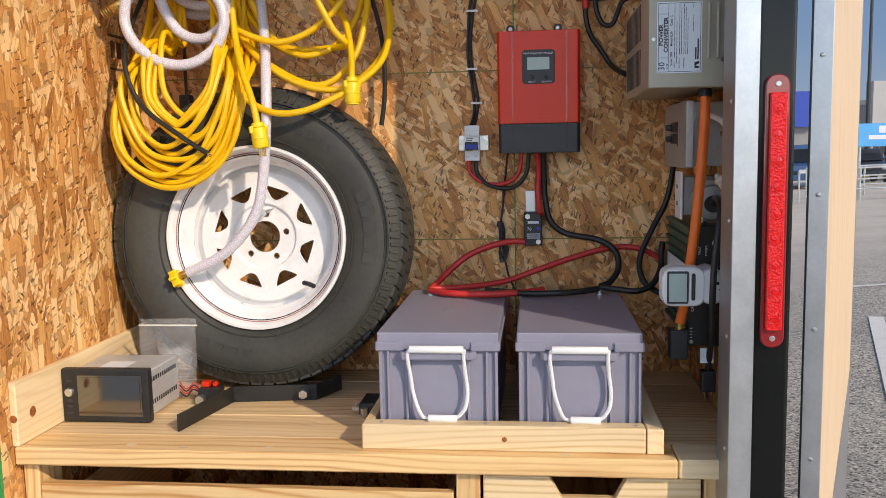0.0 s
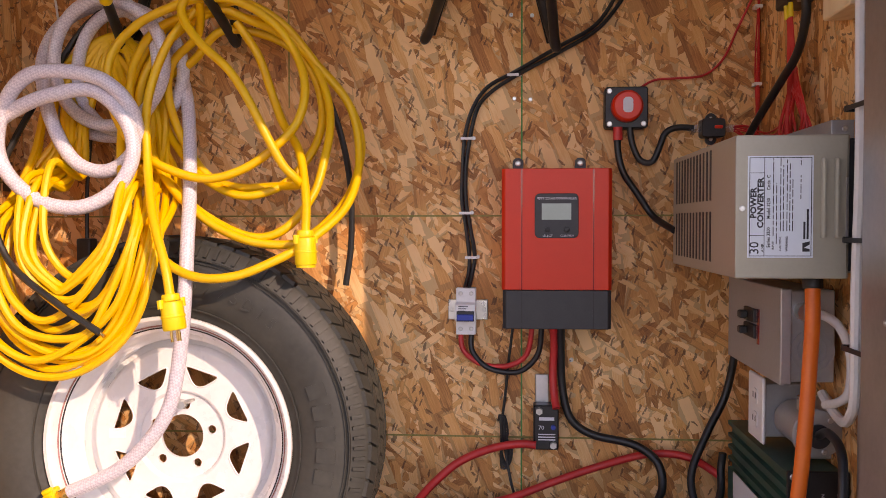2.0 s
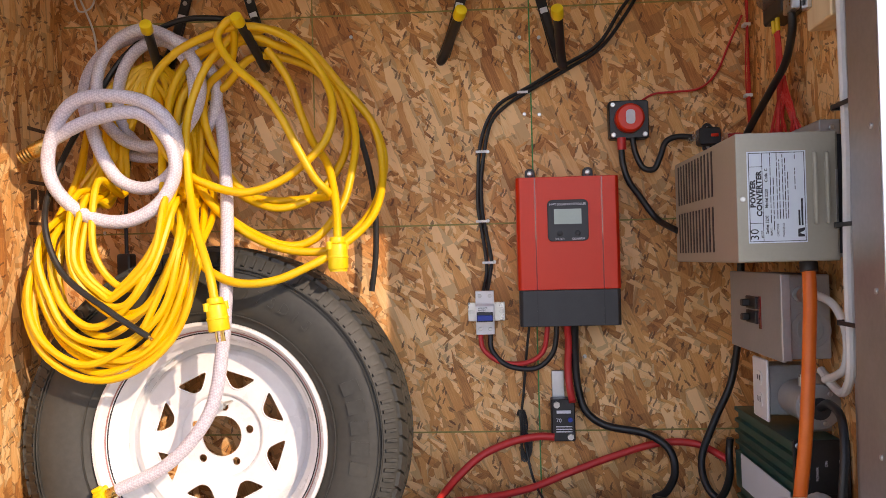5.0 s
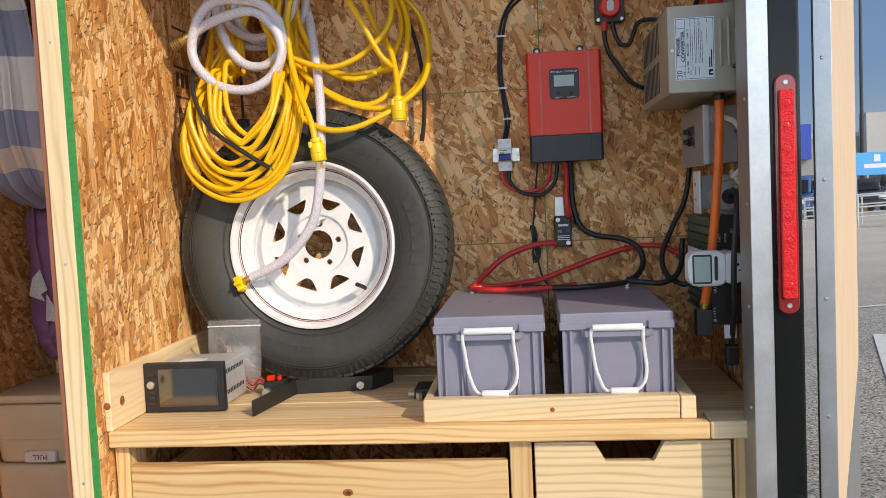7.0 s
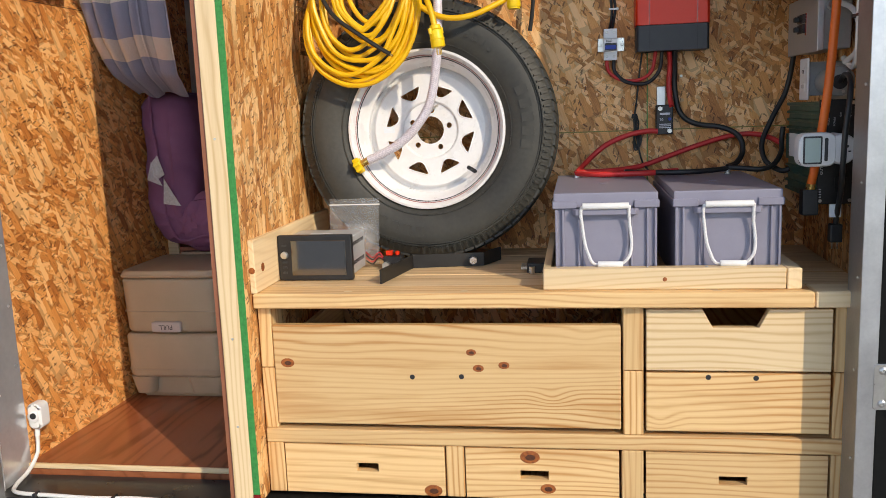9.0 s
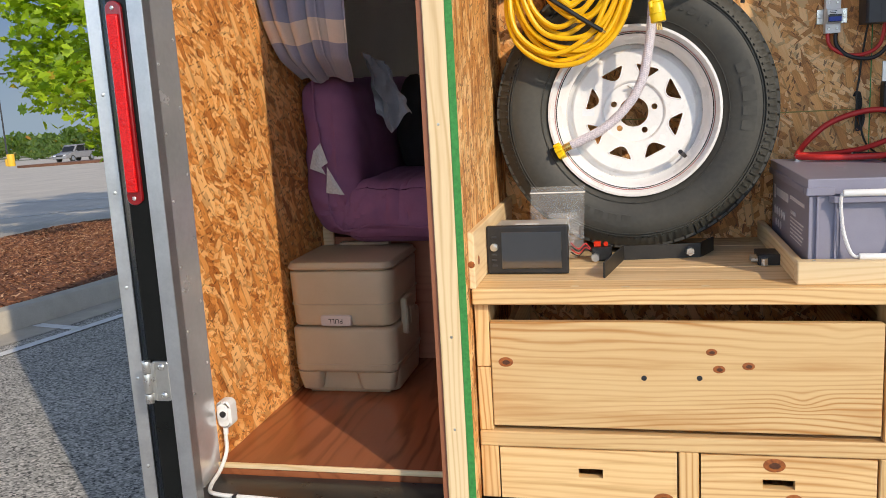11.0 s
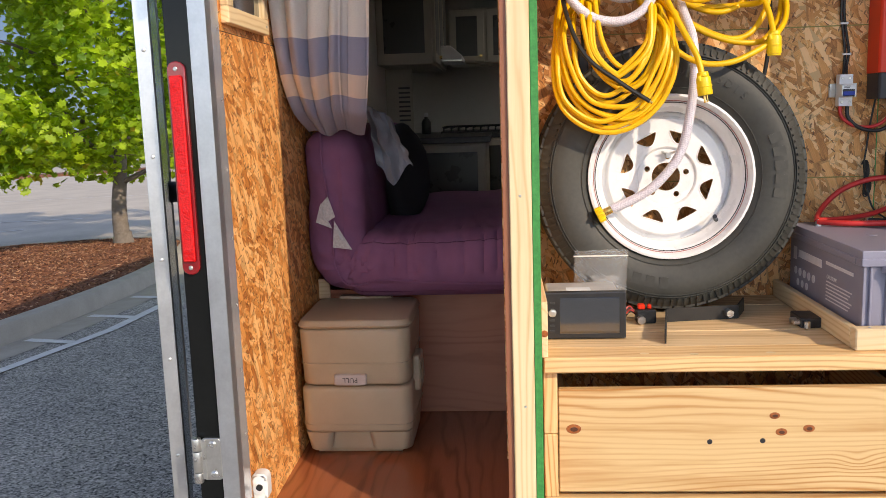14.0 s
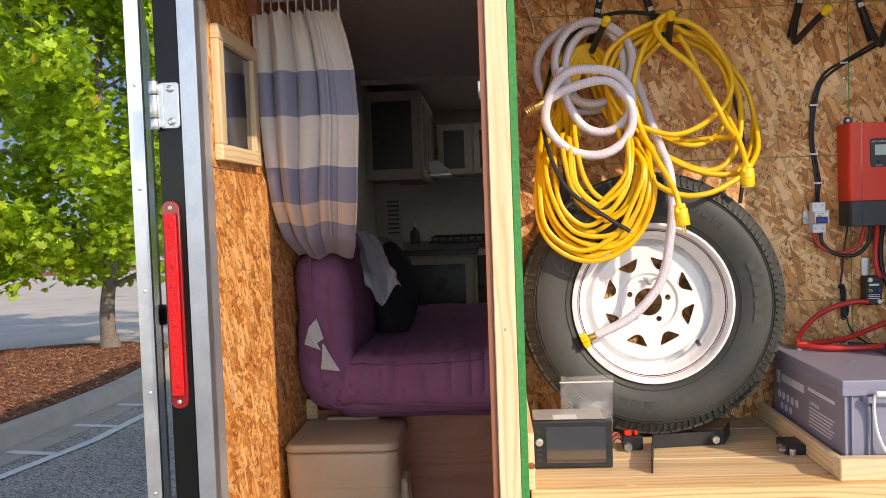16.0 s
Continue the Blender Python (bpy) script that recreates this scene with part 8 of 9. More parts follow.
def curtain_place(u, v):
    """Left and right edge and distance at each height, with deep pleats on the wall side."""
    z = HEM[0][0] + (HEM[-1][0] - HEM[0][0]) * v
    k = max(i for i in range(len(HEM) - 1) if HEM[i][0] <= z + 1e-9)
    f = (z - HEM[k][0]) / (HEM[k + 1][0] - HEM[k][0])
    x0, x1, y_ = (HEM[k][c] + (HEM[k + 1][c] - HEM[k][c]) * f for c in (1, 2, 3))
    pull = 0.16 * (1 - v) ** 2.2                    # the pleats run together towards the tuck at the foot
    uu = u + pull * math.sin(math.pi * u) * (0.30 - u)
    x = x0 + (x1 - x0) * uu
    wave = math.sin(math.pi * (5.2 * u + 0.22 * math.sin(2.2 * v + 5 * u) + 0.05))
    flat = 1 - 0.80 * min(1, max(0, (u - 0.62) / 0.12))
    amp = (0.036 + 0.010 * noise.noise(Vector((u * 4, v * 2, 1)))) * flat * (0.55 + 0.45 * min(1, v * 3))
    pleat = amp * (0.5 - abs(wave) ** 0.55 * 1.3 + 0.35 * wave)
    top = 0.007 * math.sin(2 * math.pi * 10 * u) * max(0, v - 0.8) / 0.2
    seam = -0.007 * math.exp(-((u - 0.73) / 0.012) ** 2)
    tuck = 0.07 * max(0, 0.09 - v) / 0.09
    roll = -0.018 * math.sin(math.pi * min(1, v / 0.55)) * math.sin(math.pi * u)
    return (max(x, XL + 0.004), y_ + pleat + top + seam + tuck + roll + 0.005 * noise.noise(Vector((u * 8, v * 5, 2))), z + 0.010 * math.sin(u * 11 + 0.5) * (1 - v) ** 2 - 0.004 * math.cos(2 * math.pi * 10 * u) * max(0, v - 0.9) * 10)


cur = cloth("curtain", "grey and cream striped curtain gathered aside", "curtain", M["curtain"], curtain_place, 130, 70)
rod = thing("curtain_rail", (-1.44, 2.09, 2.04), "white curtain rail across the doorway", "curtain rail")
part("rail", box(XL + 0.002, -1.116, 2.085, 2.099, 2.042, 2.066, 0.002), M["white_plastic"], rod)
for k in range(11):
    x = -1.762 + 0.0245 * k
    part("curtain_hook", box(x - 0.002, x + 0.002, 2.074, 2.0845, 1.995, 2.050, 0.0005), M["white_plastic"], rod, "white curtain hook")
part("end_block", box(XL + 0.001, XL + 0.03, 2.04, 2.084, 2.0, 2.139), M["lauan"], rod)

mir = thing("side_window", (XL, 1.875, 1.57), "small pine-framed window in the strand board wall", "window")
M["dark_glass"] = surface("dark_reflecting_glass", (0.30, 0.33, 0.36), (0.34, 0.37, 0.40), 2, 0.05, 1.0, 0.0, 9, 0.01)
for q in ((1.700, 2.052, 1.566, 1.606), (1.700, 2.052, 1.864, 1.902)):
    part("frame_rail", box(XL + 0.0005, XL + 0.022, q[0], q[1], q[2], q[3], 0.002), M["fine_y"], mir)
for q in ((1.700, 1.742), (2.012, 2.052)):
    part("frame_stile", box(XL + 0.0005, XL + 0.0215, q[0], q[1], 1.6065, 1.8635, 0.002), M["fine_z"], mir)
part("pane", box(XL + 0.002, XL + 0.008, 1.7425, 2.0115, 1.607, 1.863), M["dark_glass"], mir, "dark reflecting pane")
screw(XL + 0.022, 2.03, 1.587, "+x", mir, 0.004)
setting("board_joint", box(XL - 0.001, XL + 0.0006, YJ + 0.002, 2.5, 1.546, 1.548), M["knot_dark"], "dark joint between two strand boards", "trim")


def potty():
    x0, x1, y0, y1 = -1.766, -1.405, 2.182, 2.535
    t = thing("portable_toilet", ((x0 + x1) / 2, (y0 + y1) / 2, Z_FLOOR), "taupe plastic portable toilet closed by its lid", "portable toilet")
    def hull(i0, i1, z0, z1, r, bev, front=0.0):
        b = prism(rounded(x0 + i0, x1 - i0, y0 + i0 + front, y1 - i0, r, 6), "z", z0, z1)
        top = [v for v in b.verts if v.co.z > (z0 + z1) / 2]
        c = Vector(((x0 + x1) / 2, (y0 + y1) / 2, 0))
        for v in top:
            k = 1 - (i1 - i0) / 0.17
            v.co.x, v.co.y = c.x + (v.co.x - c.x) * k, c.y + (v.co.y - c.y) * k
        bmesh.ops.bevel(b, geom=[e for e in b.edges if abs(e.verts[0].co.z - e.verts[1].co.z) < 1e-5], offset=bev, segments=4, affect="EDGES", profile=0.5)
        return b
    zf = Z_FLOOR + 0.001
    lower = part("waste_tank", hull(0.006, 0.004, 0.352, 0.502, 0.040, 0.014), M["potty"], t, smooth=True)
    part("tank_core", hull(0.014, 0.010, zf + 0.006, 0.356, 0.035, 0.010, 0.030), M["potty"], lower, smooth=True)
    # two feet stand forward of the core and leave the hand hold between them
    for a, b_, k in ((x0 + 0.012, x0 + 0.104, 1), (x1 - 0.148, x1 - 0.012, -1)):
        foot = prism(rounded(a, b_, y0 + 0.008, y0 + 0.12, 0.022, 5), "z", zf + 0.018, 0.3535)
        for v in foot.verts:
            if v.co.z < 0.32:
                v.co.x += 0.012 * k if (v.co.x - (a + b_) / 2) * k < 0 else -0.010 * k
                v.co.y += 0.006
        bmesh.ops.bevel(foot, geom=[e for e in foot.edges if e.verts[0].co.z < 0.32 and e.verts[1].co.z < 0.32], offset=0.008, segments=3, affect="EDGES", profile=0.5)
        part("tank_foot", foot, M["potty"], lower, smooth=True)
    part("floor_pad", box(x0 + 0.04, x1 - 0.045, y0 + 0.05, y1 - 0.04, Z_FLOOR + 0.0005, zf + 0.02, 0.004), M["potty"], lower)
    part("belt", prism(rounded(x0 + 0.0030, x1 - 0.0030, y0 + 0.0030, y1 - 0.0030, 0.042, 6), "z", 0.376, 0.380), M["potty"], lower)
    upper = part("flush_tank", hull(0.010, 0.004, 0.506, 0.688, 0.044, 0.012), M["potty"], t, smooth=True)
    part("belt", prism(rounded(x0 + 0.0045, x1 - 0.0045, y0 + 0.0045, y1 - 0.0045, 0.044, 6), "z", 0.575, 0.579), M["potty"], upper)
    part("lid", hull(0.001, 0.006, 0.690, 0.715, 0.044, 0.009), M["potty"], t, "rounded lid", True)
    part("lid_hinge", box(x0 + 0.08, x1 - 0.10, y1 - 0.03, y1 + 0.008, 0.700, 0.724, 0.004, 2), M["potty"], t)
    lx = -1.600
    latch = part("pull_latch", prism(rounded(lx - 0.051, lx + 0.051, 0.510, 0.545, 0.007), "y", y0 - 0.005, y0 + 0.012, 0.003), M["latch"], t, "pale grey pull latch", True)
    words("latch_word", "PULL", 0.022, facing(lx, y0 - 0.0053, 0.528, "-y", 180), M["ink_and_gap"], latch, 0.0004)
    clasp = part("side_clip", prism(rounded(y0 + 0.10, y0 + 0.20, 0.455, 0.575, 0.014), "x", x1 - 0.010, x1 + 0.014, 0.005), M["potty"], t, "side clasp", True)
    part("clip_tongue", box(x1 + 0.0142, x1 + 0.020, y0 + 0.125, y0 + 0.175, 0.485, 0.545, 0.003), M["potty"], clasp)
    return t


M["latch"] = surface("pale_latch_plastic", (0.50, 0.46, 0.43), (0.58, 0.54, 0.50), 12, 0.45, 0.0, 0.05)
potty()

cloth("towel", "crumpled pale grey towel draped over the futon", "towel", M["grey_cloth"],
      lambda u, v: (-1.590 + 0.095 * u + 0.03 * (1 - v) * (u + 0.3) + 0.012 * noise.noise(Vector((u * 6, v * 5, 8))) + 0.03 * (1 - v), 2.62 + 0.06 * math.sin(u * 9 + v * 2) * 0.4 + 0.05 * noise.noise(Vector((u * 5, v * 4, 1))), 1.130 + 0.250 * v + 0.035 * math.cos(u * 7) * (1 - v) - 0.05 * u * v), 24, 24)
bagd = bmesh.new()
bmesh.ops.create_uvsphere(bagd, u_segments=20, v_segments=14, radius=1.0, matrix=Matrix.LocRotScale((-1.505, 3.05, 1.10), None, (0.095, 0.17, 0.20)))
for v in bagd.verts:
    v.co += v.normal * 0.03 * noise.noise(v.co * 7)
    v.co.z = max(v.co.z, 0.945)
    v.co.x = max(v.co.x, -1.565)
solid("duffel_bag", bagd, M["dark_cloth"], "dark soft duffel bag slumped on the futon", "bag", smooth=True)

# kitchen at the far end
M["cab"] = surface("cream_cabinet_paint", (0.46, 0.43, 0.34), (0.53, 0.50, 0.40), 5, 0.45, 0.0, 0.04, 90)
M["dark_pane"] = surface("dark_door_pane", (0.040, 0.041, 0.034), (0.060, 0.060, 0.050), 4, 0.3, 0.0, 0.0)
M["worktop"] = surface("dark_worktop", (0.03, 0.028, 0.025), (0.06, 0.055, 0.05), 40, 0.35, 0.0, 0.05)


def cupboard(name, x0, x1, y0, y1, z0, z1, face, doors, label):
    t = thing(name, ((x0 + x1) / 2, (y0 + y1) / 2, z0), label, "cabinet", "kitchen cabinets")
    part("carcass", box(x0, x1, y0, y1, z0, z1, 0.003), M["cab"], t)
    for k in range(doors):
        if face == "x":
            w_ = (y1 - y0) / doors
            a, b_ = y0 + k * w_ + 0.01, y0 + (k + 1) * w_ - 0.01
            d = part("door", box(x1 + 0.0005, x1 + 0.018, a, b_, z0 + 0.01, z1 - 0.01, 0.003), M["cab"], t)
            part("pane", box(x1 + 0.0178, x1 + 0.0195, a + 0.045, b_ - 0.045, z0 + 0.06, z1 - 0.06), M["dark_pane"], d, "dark inset panel")
            part("knob", cyl((x1 + 0.018, b_ - 0.025, z0 + 0.05), (x1 + 0.034, b_ - 0.025, z0 + 0.05), 0.010, n=12), M["brass"], d)
        else:
            w_ = (x1 - x0) / doors
            a, b_ = x0 + k * w_ + 0.008, x0 + (k + 1) * w_ - 0.008
            d = part("door", box(a, b_, y0 - 0.018, y0 - 0.0005, z0 + 0.01, z1 - 0.01, 0.003), M["cab"], t)
            part("pane", box(a + 0.045, b_ - 0.045, y0 - 0.0195, y0 - 0.0178, z0 + 0.05, z1 - 0.05), M["dark_pane"], d, "dark inset panel")
            part("knob", cyl((b_ - 0.022, y0 - 0.018, z0 + 0.05), (b_ - 0.022, y0 - 0.034, z0 + 0.05), 0.010, n=12), M["brass"], d)
    return t


uc = cupboard("wall_cabinet", XL + 0.001, -1.475, 4.30, 5.25, 1.60, 2.085, "x", 3, "cream wall cabinet with dark inset doors")
part("end_pane", box(-1.735, -1.515, 4.2975, 4.3005, 1.66, 2.03), M["dark_pane"], uc, "dark inset end panel")
part("end_frame", box(-1.765, -1.480, 4.2985, 4.3002, 1.61, 2.08), M["cab"], uc)
cupboard("wall_cabinet", -1.46, -0.72, 5.52, YF - 0.031, 1.66, 2.02, "y", 3, "cream far wall cabinet with dark inset doors")
cupboard("base_cabinet", XL + 0.001, -1.20, 4.45, 5.30, Z_FLOOR + 0.001, 1.17, "y", 1, "cream base cabinet with a dark door")
cupboard("base_cabinet", XL + 0.001, -0.7, 5.31, YF - 0.031, Z_FLOOR + 0.001, 1.17, "y", 3, "cream base cabinet below the sink")
wt = bmesh.new()
box(XL + 0.001, -1.18, 4.43, 5.30, 1.171, 1.205, 0.003, 1, wt)
box(XL + 0.001, -0.69, 5.301, YF - 0.031, 1.171, 1.205, 0.003, 1, wt)
solid("worktop", wt, M["worktop"], "dark kitchen worktop round the corner", "worktop")
bt = thing("soap_bottle", (-1.62, 5.42, 1.205), "small dark soap bottle on the worktop", "bottle")
part("body", lathe([(0.0001, 0.0), (0.030, 0.0), (0.032, 0.006), (0.032, 0.075), (0.022, 0.095), (0.012, 0.100), (0.012, 0.112), (0.0001, 0.112)], 20, Matrix.Translation((-1.62, 5.42, 1.2055))), M["dark_pane"], bt, smooth=True)
part("cap", cyl((-1.62, 5.42, 1.3178), (-1.62, 5.42, 1.343), 0.014, n=14, bevel=0.002), M["white_plastic"], bt, "pale pump cap", True)
hob = thing("gas_hob", (-1.15, 5.55, 1.205), "black gas hob with wire grates on the worktop", "hob")
part("plate", box(-1.52, -0.80, 5.36, 5.80, 1.2055, 1.218, 0.003), M["black_metal"], hob)
for k in range(15):
    x = -1.50 + 0.049 * k
    part("grate_bar", box(x - 0.005, x + 0.005, 5.37, 5.79, 1.232, 1.242, 0.002), M["black_metal"], hob)
    part("grate_foot", box(x - 0.005, x + 0.005, 5.37, 5.38, 1.2182, 1.2318), M["black_metal"], hob)
for yv in (5.375, 5.58, 5.785):
    part("grate_rail", box(-1.51, -0.805, yv - 0.005, yv + 0.005, 1.2422, 1.250, 0.002), M["black_metal"], hob)

rh = thing("range_hood", (-1.40, 4.85, 1.60), "white range hood beside the wall cabinet", "range hood")
part("shell", prism([(-1.455, 1.64), (-1.455, 1.72), (-1.40, 1.72), (-1.335, 1.665), (-1.335, 1.64)], "y", 4.66, 5.05, 0.003), M["white_plastic"], rh)
part("lip", box(-1.455, -1.33, 4.655, 5.055, 1.632, 1.6395), M["steel"], rh)
sv = thing("wall_vent", (-1.70, 4.9, 1.3), "louvred panel below the wall cabinet", "vent")
part("panel", box(XL + 0.001, -1.62, 4.60, 4.612, 1.2055, 1.595), M["cab"], sv)
for k in range(8):
    part("slat", box(-1.70, -1.635, 4.5955, 4.5995, 1.30 + 0.026 * k, 1.31 + 0.026 * k), M["dark_pane"], sv)
setting("ceiling_trim", box(XL, XR, 4.22, 4.25, Z_TOP - 0.03, Z_TOP - 0.001), M["ceiling"], "ceiling batten across the trailer", "trim")

# ---- tree on the island ----


def leaf_shape():
    """A five-lobed leaf outline about 1 across."""
    tips = [(0, 1.0), (0.13, 0.70), (0.20, 0.60), (0.52, 0.74), (0.46, 0.46), (0.70, 0.34), (0.46, 0.12), (0.50, -0.06), (0.16, -0.02), (0.0, -0.24)]
    return tips + [(-x, y) for x, y in tips[-2:0:-1]]


LEAF = leaf_shape()


def foliage(name, blobs, count, size, seed, mat, parent, floor_z, droop=0.5):
    r_ = random.Random(seed)
    verts, faces = [], []
    total = sum(b_[1] ** 2 for b_ in blobs)
    for c, rad in blobs:
        for _ in range(max(3, int(count * rad ** 2 / total))):
            u = Vector((r_.gauss(0, 1), r_.gauss(0, 1), r_.gauss(0, 0.85))).normalized() * rad * (r_.random() ** 0.45)
            p = c + u
            if p.z < floor_z:
                continue
            s = size * r_.uniform(0.6, 1.15)
            m = Matrix.Translation(p) @ Euler((r_.gauss(0.6, 0.5), r_.gauss(0, 0.45), r_.uniform(0, 6.28))).to_matrix().to_4x4()
            base = len(verts)
            bend = r_.uniform(0.1, 0.4)
            verts += [tuple(m @ Vector((x * s, y * s - s, -bend * s * abs(x)))) for x, y in LEAF]
            faces.append(tuple(range(base, base + len(LEAF))))
    me = bpy.data.meshes.new(name)
    root = parent
    while root.parent:
        root = root.parent
    o = root.location
    me.from_pydata([(x - o.x, y - o.y, z - o.z) for x, y, z in verts], [], faces)
    me.materials.append(mat)
    ob = new(name, me)
    ob.parent = parent
    return ob


def broadleaf(x, y, height, radius, seed, label, leaves, leaf_size, name="maple_tree"):
    r_ = random.Random(seed)
    g0 = ground_z(x, y) + 0.2
    t = thing(name, (x, y, g0), label, "tree")
    trunk = spline([(x, y, g0 - 0.15), (x - 0.02, y, g0 + 0.5), (x + 0.05, y + 0.04, g0 + 1.3), (x, y, g0 + 2.4), (x + 0.06, y, g0 + height * 0.62), (x, y + 0.05, g0 + height * 0.9)], 6)
    tr = part("trunk", tube(trunk, 0.125, 14, None, 0.02), M["bark"], t, smooth=True)
    part("root_flare", cyl((x, y, g0 - 0.15), (x, y, g0 + 0.16), 0.17, 0.122, 14), M["bark"], t, smooth=True)
    blobs = []
    lim = None
    for k in range(30):
        f = (k + 0.5) / 30
        z0 = 0.75 + (height * 0.82 - 0.75) * f
        a = 2.4 * k + r_.uniform(-0.4, 0.4)
        reach = radius * (math.sin(math.pi * (0.22 + 0.70 * f)) ** 0.8) * r_.uniform(0.75, 1.05)
        p0 = Vector((x, y, g0 + z0))
        p2 = p0 + Vector((math.cos(a) * reach, math.sin(a) * reach, reach * (0.30 + 0.35 * f) - 0.35 * (1 - f)))
        p1 = (p0 + p2) / 2 + Vector((0, 0, 0.25))
        lim = tube(spline([p0, p1, p2], 6), 0.035 * (1.2 - f), 6, lim, 0.006)
        for s in (0.4, 0.58, 0.74, 0.88, 1.0):
            q = p0.lerp(p1, s * 2) if s < 0.5 else p1.lerp(p2, s * 2 - 1)
            for _ in range(2):
                off = Vector((r_.gauss(0, 0.36), r_.gauss(0, 0.36), r_.gauss(0, 0.24)))
                blobs.append((q + off, r_.uniform(0.26, 0.50)))
            lim = tube([q, q + off], 0.009, 4, lim, 0.003)
    for k in range(34):
        a = r_.uniform(0, 6.28)
        f = r_.uniform(0.22, 0.85)
        blobs.append((Vector((x + math.cos(a) * 0.75, y + math.sin(a) * 0.75, g0 + height * f)), r_.uniform(0.3, 0.5)))
    for k in range(14):
        blobs.append((Vector((x + r_.gauss(0, 0.5), y + r_.gauss(0, 0.5), g0 + height * r_.uniform(0.75, 1.0))), 0.45))
    tagged(part("limb", lim, M["bark"], t, smooth=True), kind="stuff")
    tagged(foliage("crown", blobs, leaves, leaf_size, seed, M["leaf"], t, g0 + 0.42), kind="stuff")
    return t


broadleaf(-6.55, 11.4, 7.2, 3.3, 5, "young maple with bright green leaves on the island", 46000, 0.108)

# pale blue sky low over the horizon, far behind everything


def sky_backdrop():
    m, nodes, links, b = material("low_sky")
    tc, sep = nodes.new("ShaderNodeTexCoord"), nodes.new("ShaderNodeSeparateXYZ")
    links.new(tc.outputs["Object"], sep.inputs[0])
    up = math_node(nodes, links, "MULTIPLY", sep.outputs[2], 1 / 700.0, clamp=True)
    col = ramp(nodes, links, up, [(0.0, (0.40, 0.56, 0.76)), (0.25, (0.24, 0.42, 0.74)), (1.0, (0.11, 0.27, 0.63))])
    haze = node(nodes, "ShaderNodeTexNoise", Scale=0.004, Detail=5.0, Roughness=0.6)
    links.new(tc.outputs["Object"], haze.inputs["Vector"])
    cloud = math_node(nodes, links, "MULTIPLY", math_node(nodes, links, "SUBTRACT", haze.outputs[0], 0.5, clamp=True), 0.9)
    col = mix(nodes, links, cloud, col, (0.66, 0.70, 0.76))
    em = nodes.new("ShaderNodeEmission")
    links.new(col, em.inputs["Color"])
    em.inputs["Strength"].default_value = 0.66
    links.new(em.outputs[0], nodes["Material Output"].inputs["Surface"])
    b_ = bmesh.new()
    R_ = 1500.0
    cols = []
    for k in range(41):
        a = radians(-95 + 175 * k / 40)
        x, y = R_ * math.sin(a), R_ * math.cos(a)
        z = ground_z(x, y)
        cols.append((b_.verts.new((x, y, z - 60)), b_.verts.new((x, y, z + 760))))
    for (a0, a1), (b0, b1) in zip(cols, cols[1:]):
        b_.faces.new((a0, b0, b1, a1))
    return solid("backdrop", b_, m, "pale blue summer sky over the horizon", "sky", kind="structure")


sky_backdrop()

# far planting, verge and woods
vg = bmesh.new()
vg.faces.new([vg.verts.new((x, y, ground_z(x, y) + 0.06)) for x, y in ((-420, 150), (300, 210), (300, 260), (-420, 210))])
bmesh.ops.recalc_face_normals(vg, faces=vg.faces)
setting("verge", vg, M["grass"], "dry grass verge beyond the lot", "grass")
vg2 = bmesh.new()
vg2.faces.new([vg2.verts.new((x, y, ground_z(x, y) + 0.05)) for x, y in ((-260, 112), (-60, 124), (-60, 130), (-260, 122))])
bmesh.ops.recalc_face_normals(vg2, faces=vg2.faces)
setting("verge_strip", vg2, M["grass"], "grass strip at the edge of the lot", "grass")


def woods(name, x0, x1, y0, y1, low, high, n, seed, label, leaf):
    r_ = random.Random(seed)
    verts, faces = [], []
    for k in range(n):
        x, y = r_.uniform(x0, x1), r_.uniform(y0, y1)
        g_ = ground_z(x, y)
        h = low + (high - low) * (0.5 + 0.5 * noise.noise(Vector((x * 0.045, y * 0.03, seed)))) * r_.uniform(0.8, 1.1)
        w_ = h * r_.uniform(0.35, 0.55)
        for j in range(200):
            u = Vector((r_.gauss(0, 1), r_.gauss(0, 1), r_.gauss(0, 1))).normalized() * r_.random() ** 0.35
            p = Vector((x + u.x * w_, y + u.y * w_, g_ + h * 0.52 + u.z * h * 0.5))
            s = leaf * r_.uniform(0.5, 1.2)
            m = Matrix.Translation(p) @ Euler((r_.uniform(0, 6), r_.uniform(0, 6), r_.uniform(0, 6))).to_matrix().to_4x4()
            b0 = len(verts)
            verts += [tuple(m @ Vector(c)) for c in ((-s, -s * 0.6, 0), (s * 0.9, -s * 0.7, 0.2 * s), (s, s * 0.5, 0), (0, s, 0.25 * s), (-s * 0.8, s * 0.5, 0))]
            faces.append(tuple(range(b0, b0 + 5)))
    me = bpy.data.meshes.new(name)
    me.from_pydata(verts, [], faces)
    me.materials.append(M["far_leaf"])
    return tagged(new(name, me), label, "trees", kind="stuff")


woods("far_woods", -420, -20, 215, 330, 4.0, 10.5, 260, 3, "green belt of trees beyond the parking lot", 0.75)
woods("far_shrubs", -300, -50, 122, 150, 1.2, 3.6, 120, 8, "low shrubs at the edge of the lot", 0.22)
woods("far_trees_right", 60, 420, 190, 300, 4.0, 9.0, 120, 9, "trees beyond the shop", 0.8)

# second, far island
ia = bmesh.new()
ring = [(-40 + 14 * math.cos(a), 66 + 3.0 * math.sin(a)) for a in (2 * math.pi * k / 28 for k in range(28))]
lo = [ia.verts.new((x, y, ground_z(x, y))) for x, y in ring]
hi = [ia.verts.new((x, y, ground_z(x, y) + 0.2)) for x, y in ring]
ia.faces.new(hi)
for k in range(28):
    ia.faces.new((lo[k], lo[(k + 1) % 28], hi[(k + 1) % 28], hi[k]))
